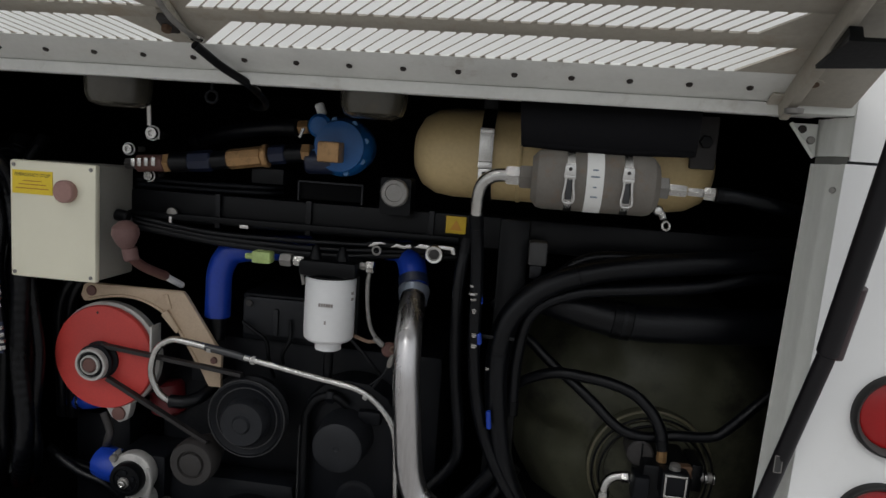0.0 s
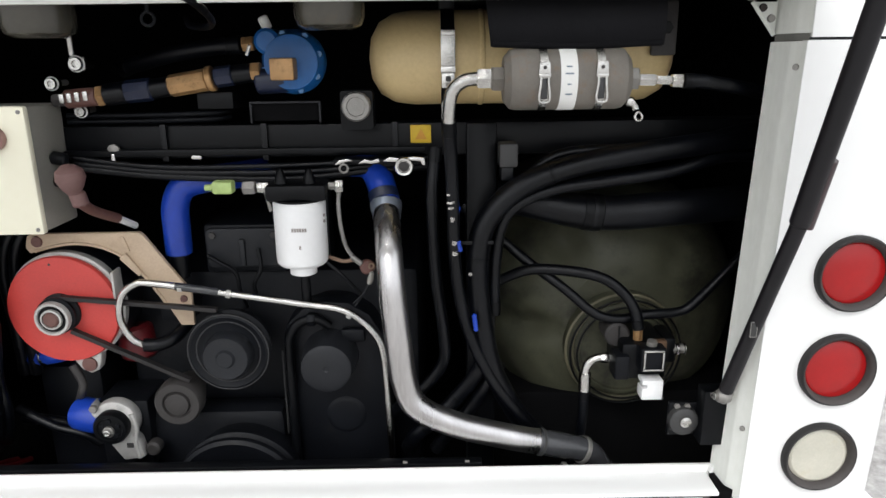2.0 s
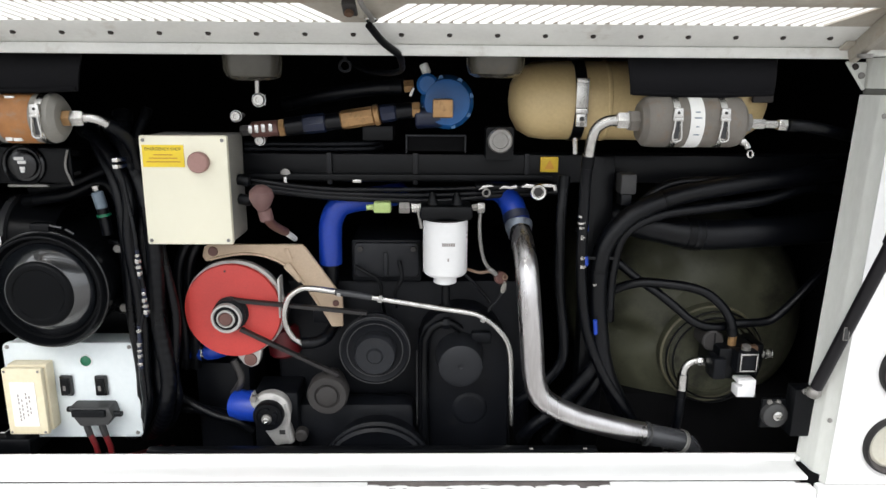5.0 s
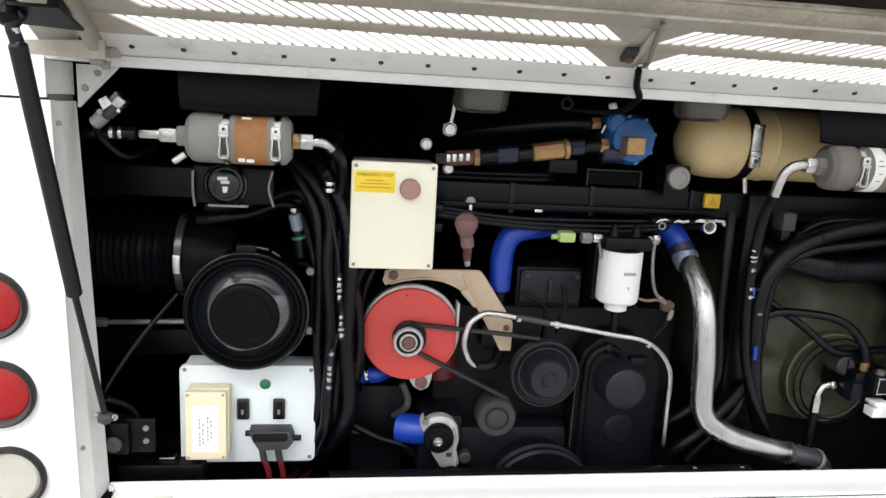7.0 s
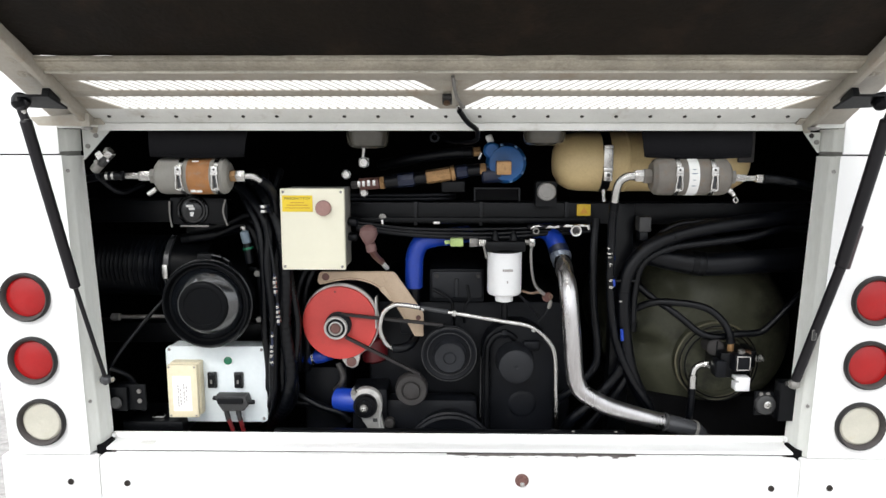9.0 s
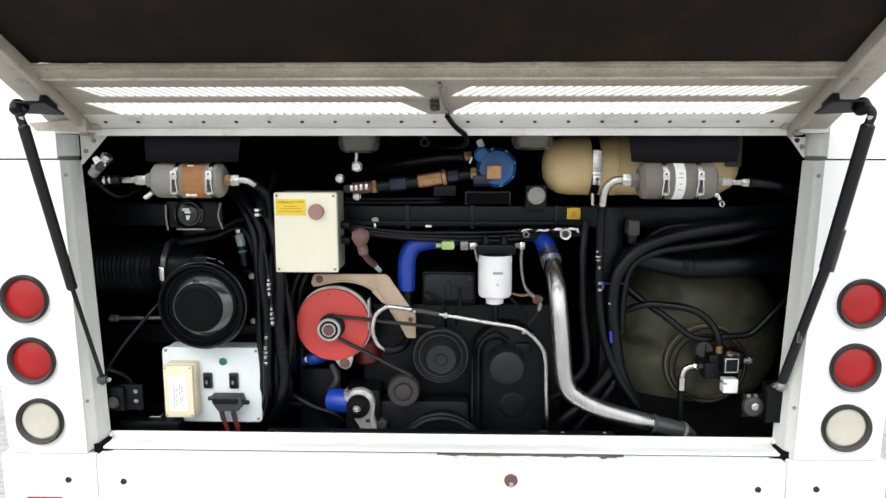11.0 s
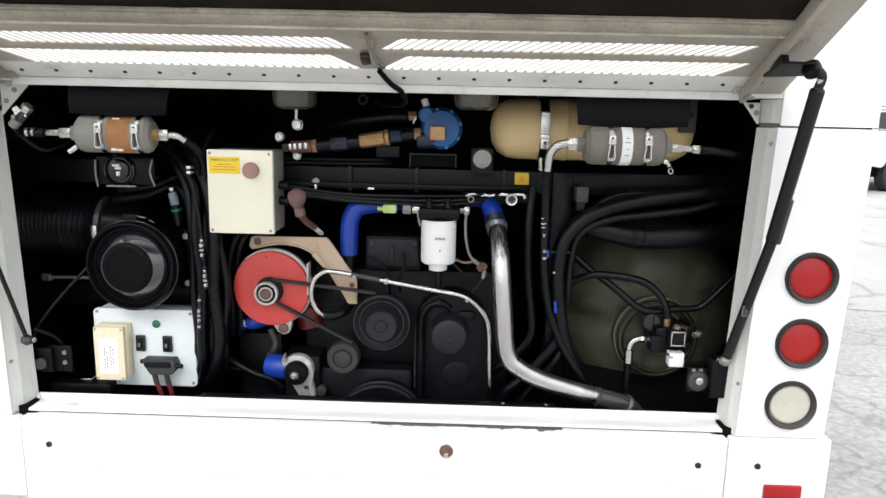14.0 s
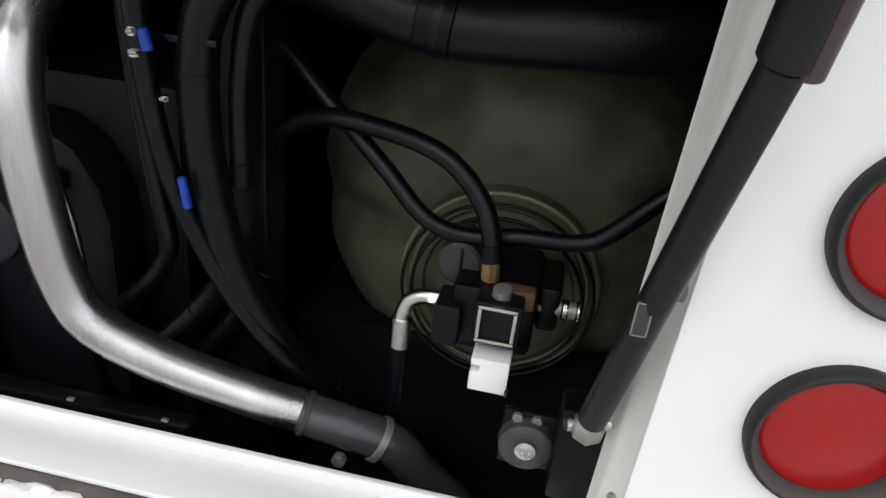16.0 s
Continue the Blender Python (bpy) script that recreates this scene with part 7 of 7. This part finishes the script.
# ---- pickup truck parked on the lot ----
def pickup():
    ob = thing("pickup_truck", (0, 0, 0), "white crew cab pickup truck parked on the lot", "pickup truck")
    # own frame: x ahead, y to the left, z up, the rear axle at 0
    half = 0.98
    def sidewall(outline, y0, y1, bevel=0.03):
        return plate(outline, y0, y1, bevel)
    def lean_in(bm):
        # upper body narrows towards the roof
        for v in bm.verts:
            if v.co.z > 1.36:
                v.co.y *= 1 - 0.30 * (v.co.z - 1.36)
        return bm
    arch = [(0.53 * math.cos(radians(a)), 0.42 + 0.53 * math.sin(radians(a))) for a in range(14, 167, 12)]
    bed = [(-1.15, 0.62), (-1.18, 0.80), (-1.16, 1.30), (-1.13, 1.35), (0.86, 1.39), (0.86, 0.55)] + arch + [(-0.60, 0.56)]
    for y0, y1, inner in ((-half, -half + 0.12, 1), (half - 0.12, half, -1)):
        part("bed_side", sidewall(bed, y0, y1, 0.02), WHITE, ob)
        liner = [(x * 0.985, z - 0.008) for x, z in arch]
        part("wheel_arch", plate(liner + [(x * 0.80, 0.42 + (z - 0.412) * 0.80) for x, z in reversed(arch)], y0 + 0.03 * inner + (0.09 if inner < 0 else 0.0), y1 + 0.25 * inner), BLACK, ob, "black wheel arch liner")
        part("bed_rail", box(-1.12, 0.86, y0 + 0.02, y1 - 0.02, 1.385, 1.40, 0.006), BLACK, ob)
    part("bed_floor", box(-1.1, 1.0, -0.88, 0.88, 0.70, 0.80), ENGINE, ob)
    part("bed_front", box(0.82, 0.86, -0.86, 0.86, 0.80, 1.38), WHITE, ob)
    gate = part("tailgate", box(-1.18, -1.08, -0.84, 0.84, 0.76, 1.36, 0.02), WHITE, ob)
    part("gate_handle", box(-1.20, -1.178, -0.12, 0.12, 1.16, 1.25, 0.01), BLACK, gate)
    part("gate_badge", box(-1.19, -1.178, -0.20, 0.20, 1.02, 1.05, 0.004), ZINC, gate)
    part("gate_crease", box(-1.192, -1.176, -0.80, 0.80, 0.86, 0.885, 0.006), WHITE, gate)
    part("gate_cap", box(-1.19, -1.06, -0.84, 0.84, 1.362, 1.40, 0.008), BLACK, gate)
    bp = part("bumper", box(-1.38, -1.16, -0.95, 0.95, 0.60, 0.76, 0.035), CAST_ALU, ob, "pale plated rear bumper")
    part("bumper_skirt", box(-1.36, -1.15, -0.93, 0.93, 0.47, 0.60, 0.03), BLACK, bp)
    part("step_pad", box(-1.37, -1.19, -0.88, 0.88, 0.757, 0.775, 0.006), BLACK, bp)
    for s in SIDES:
        a, b = sorted((s * 0.18, s * 0.30))
        part("plate_lamp_recess", box(-1.388, -1.372, a, b, 0.61, 0.75, 0.006), BLACK, bp)
        part("corner_cap", box(-1.385, -1.15, *sorted((s * 0.90, s * 0.965)), 0.595, 0.765, 0.03), BLACK, bp)
    part("number_plate", box(-1.392, -1.374, -0.16, 0.16, 0.60, 0.75, 0.004), PAPER, bp)
    part("tow_hitch", box(-1.36, -1.0, -0.06, 0.06, 0.40, 0.48, 0.01), BLACK, bp)
    part("muffler", rod((-0.2, -0.55, 0.45), (-1.15, -0.62, 0.43), 0.055, 14, bevel=0.01), ZINC, ob)
    cab = [(0.88, 0.55), (0.88, 1.38), (0.94, 1.42), (1.14, 1.84), (1.32, 1.905), (2.0, 1.93), (2.7, 1.90), (2.95, 1.84), (3.45, 1.38), (4.55, 1.25), (4.70, 1.15), (4.72, 0.6), (4.47, 0.55), (4.40, 0.70), (4.28, 0.86), (4.05, 0.95), (3.80, 0.95), (3.58, 0.86), (3.46, 0.70), (3.40, 0.52)]
    part("cab_shell", lean_in(plate(cab, -half + 0.03, half - 0.03, 0.05)), WHITE, ob)
    for y in (-half + 0.025, half - 0.025):
        for win in ([(1.40, 1.44), (1.47, 1.78), (2.12, 1.82), (2.12, 1.44)], [(2.26, 1.44), (2.26, 1.82), (2.66, 1.81), (2.88, 1.76), (3.24, 1.44)]):
            part("side_window", lean_in(plate(win, y - 0.008, y + 0.008)), GLASS_DARK, ob)
        part("door_handle", box(1.50, 1.70, y - 0.02, y + 0.02, 1.20, 1.24, 0.008), BLACK, ob)
        part("door_moulding", box(1.10, 3.35, y - 0.015, y + 0.015, 0.84, 0.90, 0.006), WHITE, ob)
    bm = bmesh.new()
    vs = [bm.verts.new(p) for p in ((0.900, -0.78, 1.42), (0.900, 0.78, 1.42), (1.075, 0.675, 1.815), (1.075, -0.675, 1.815), (1.00, -0.78, 1.42), (1.00, 0.78, 1.42), (1.175, 0.675, 1.80), (1.175, -0.675, 1.80))]
    for f in ((0, 1, 2, 3), (4, 5, 6, 7), (0, 1, 5, 4), (1, 2, 6, 5), (2, 3, 7, 6), (3, 0, 4, 7)):
        bm.faces.new([vs[i] for i in f])
    part("rear_window", bm, GLASS_DARK, ob)
    part("brake_lamp", box(1.16, 1.20, -0.14, 0.14, 1.862, 1.880, 0.006), DARK_RED, ob)
    for y in (-0.62, 0.62):
        part("roof_rail", sweep([(1.55, y, 1.905), (1.62, y, 1.955), (2.0, y, 1.975), (2.6, y, 1.955), (2.72, y, 1.90)], 0.016, 8), ZINC, ob)
    for x in (1.85, 2.45):
        part("roof_bar", rod((x, -0.62, 1.968), (x, 0.62, 1.968), 0.014, 8), ZINC, ob)
    for s in SIDES:
        a, b = sorted((s * 0.86, s * 0.985))
        tl = part("tail_light", box(-1.205, -1.00, a, b, 0.93, 1.33, 0.035), LENS_RED, ob, "red tail light")
        a, b = sorted((s * 0.89, s * 0.96))
        part("reversing_lens", box(-1.212, -1.19, a, b, 1.06, 1.17, 0.02), LENS_CLEAR, tl, "pale reversing lens")
        a, b = sorted((s * 0.95, s * 1.18))
        part("mirror", box(3.1, 3.25, a, b, 1.38, 1.62, 0.04), WHITE, ob)
        for x in (0.0, 3.93):
            wy = s * 0.96
            tw = part("wheel", lathe([(0, 0.27), (0.0, 0.385), (0.03, 0.42), (0.22, 0.42), (0.25, 0.385), (0.25, 0.26)], (x, wy, 0.42), (0, -s, 0), 40), TYRE, ob)
            part("rim", lathe([(0.05, 0.295), (-0.004, 0.290), (-0.002, 0.268), (0.05, 0.245), (0.07, 0.07), (0.0, 0.065), (-0.006, 0.05), (-0.006, 0.0)], (x, wy, 0.42), (0, -s, 0), 30), RIM, tw)
            for k in range(5):
                a = radians(72 * k + 18)
                part("spoke", rod((x + 0.05 * math.cos(a), wy, 0.42 + 0.05 * math.sin(a)), (x + 0.262 * math.cos(a), wy, 0.42 + 0.262 * math.sin(a)), 0.036, 8), RIM, tw)
    # chassis box made wide and low to block light from the ground beneath
    part("chassis", box(-1.0, 4.3, -0.80, 0.80, 0.34, 0.56, 0.02), DARK, ob)
    for y in (-half + 0.05, half - 0.05):
        part("running_board", box(1.0, 3.4, y - 0.06, y + 0.06, 0.38, 0.45, 0.02), BLACK, ob)
    return ob


truck = pickup()
turn = radians(32)
anchor = Vector((10.14, 14.45, 0)) - Matrix.Rotation(turn, 3, "Z") @ Vector((0, -0.9, 0))
truck.matrix_basis = Matrix.Translation(anchor) @ Matrix.Rotation(turn, 4, "Z")
pole = thing("flag_pole", (20.43, 34.78, 0), "thin grey pole standing far across the lot", "pole")
part("mast", rod((20.43, 34.78, 0), (20.43, 34.78, 5.3), 0.026, 10), ZINC, pole)
part("base", rod((20.43, 34.78, 0), (20.43, 34.78, 0.4), 0.12, 12, bevel=0.02), ZINC, pole)


# ---- another car far across the lot ----
def parked_car(at, heading):
    ob = thing("parked_car", at, "white car parked far across the lot", "car")
    ob.location = (0, 0, 0)
    shell = [(-2.3, 0.45), (-2.35, 0.85), (-2.28, 1.09), (-2.15, 1.20), (-1.85, 1.86), (0.2, 1.96), (0.95, 1.14), (2.0, 0.98), (2.25, 0.75), (2.25, 0.42)]
    part("body", plate(shell, -0.88, 0.88, 0.06), WHITE, ob)
    for y in (-0.885, 0.885):
        part("side_window", plate([(-1.85, 1.22), (-1.62, 1.77), (0.12, 1.84), (0.72, 1.18)], y - 0.006, y + 0.006), GLASS_DARK, ob)
    bm = bmesh.new()
    vs = [bm.verts.new(p) for p in ((-2.16, -0.70, 1.25), (-2.16, 0.70, 1.25), (-1.92, 0.64, 1.78), (-1.92, -0.64, 1.78), (-2.08, -0.70, 1.22), (-2.08, 0.70, 1.22), (-1.84, 0.64, 1.75), (-1.84, -0.64, 1.75))]
    for f in ((0, 1, 2, 3), (4, 5, 6, 7), (0, 1, 5, 4), (1, 2, 6, 5), (2, 3, 7, 6), (3, 0, 4, 7)):
        bm.faces.new([vs[i] for i in f])
    part("rear_window", bm, GLASS_DARK, ob)
    for s in SIDES:
        a, b = sorted((s * 0.55, s * 0.84))
        part("tail_light", box(-2.37, -2.25, a, b, 0.80, 0.98, 0.02), LENS_RED, ob, "red tail light")
        for x in (-1.4, 1.4):
            part("wheel", lathe([(0, 0.2), (0.0, 0.30), (0.03, 0.33), (0.18, 0.33), (0.2, 0.3)], (x, s * 0.90, 0.33), (0, -s, 0), 24), TYRE, ob)
    part("bumper", box(-2.42, -2.28, -0.85, 0.85, 0.45, 0.66, 0.04), BLACK, ob)
    ob.matrix_basis = Matrix.Translation(at) @ Matrix.Rotation(heading, 4, "Z")
    return ob


parked_car((14.7, 26.3, 0), radians(75))
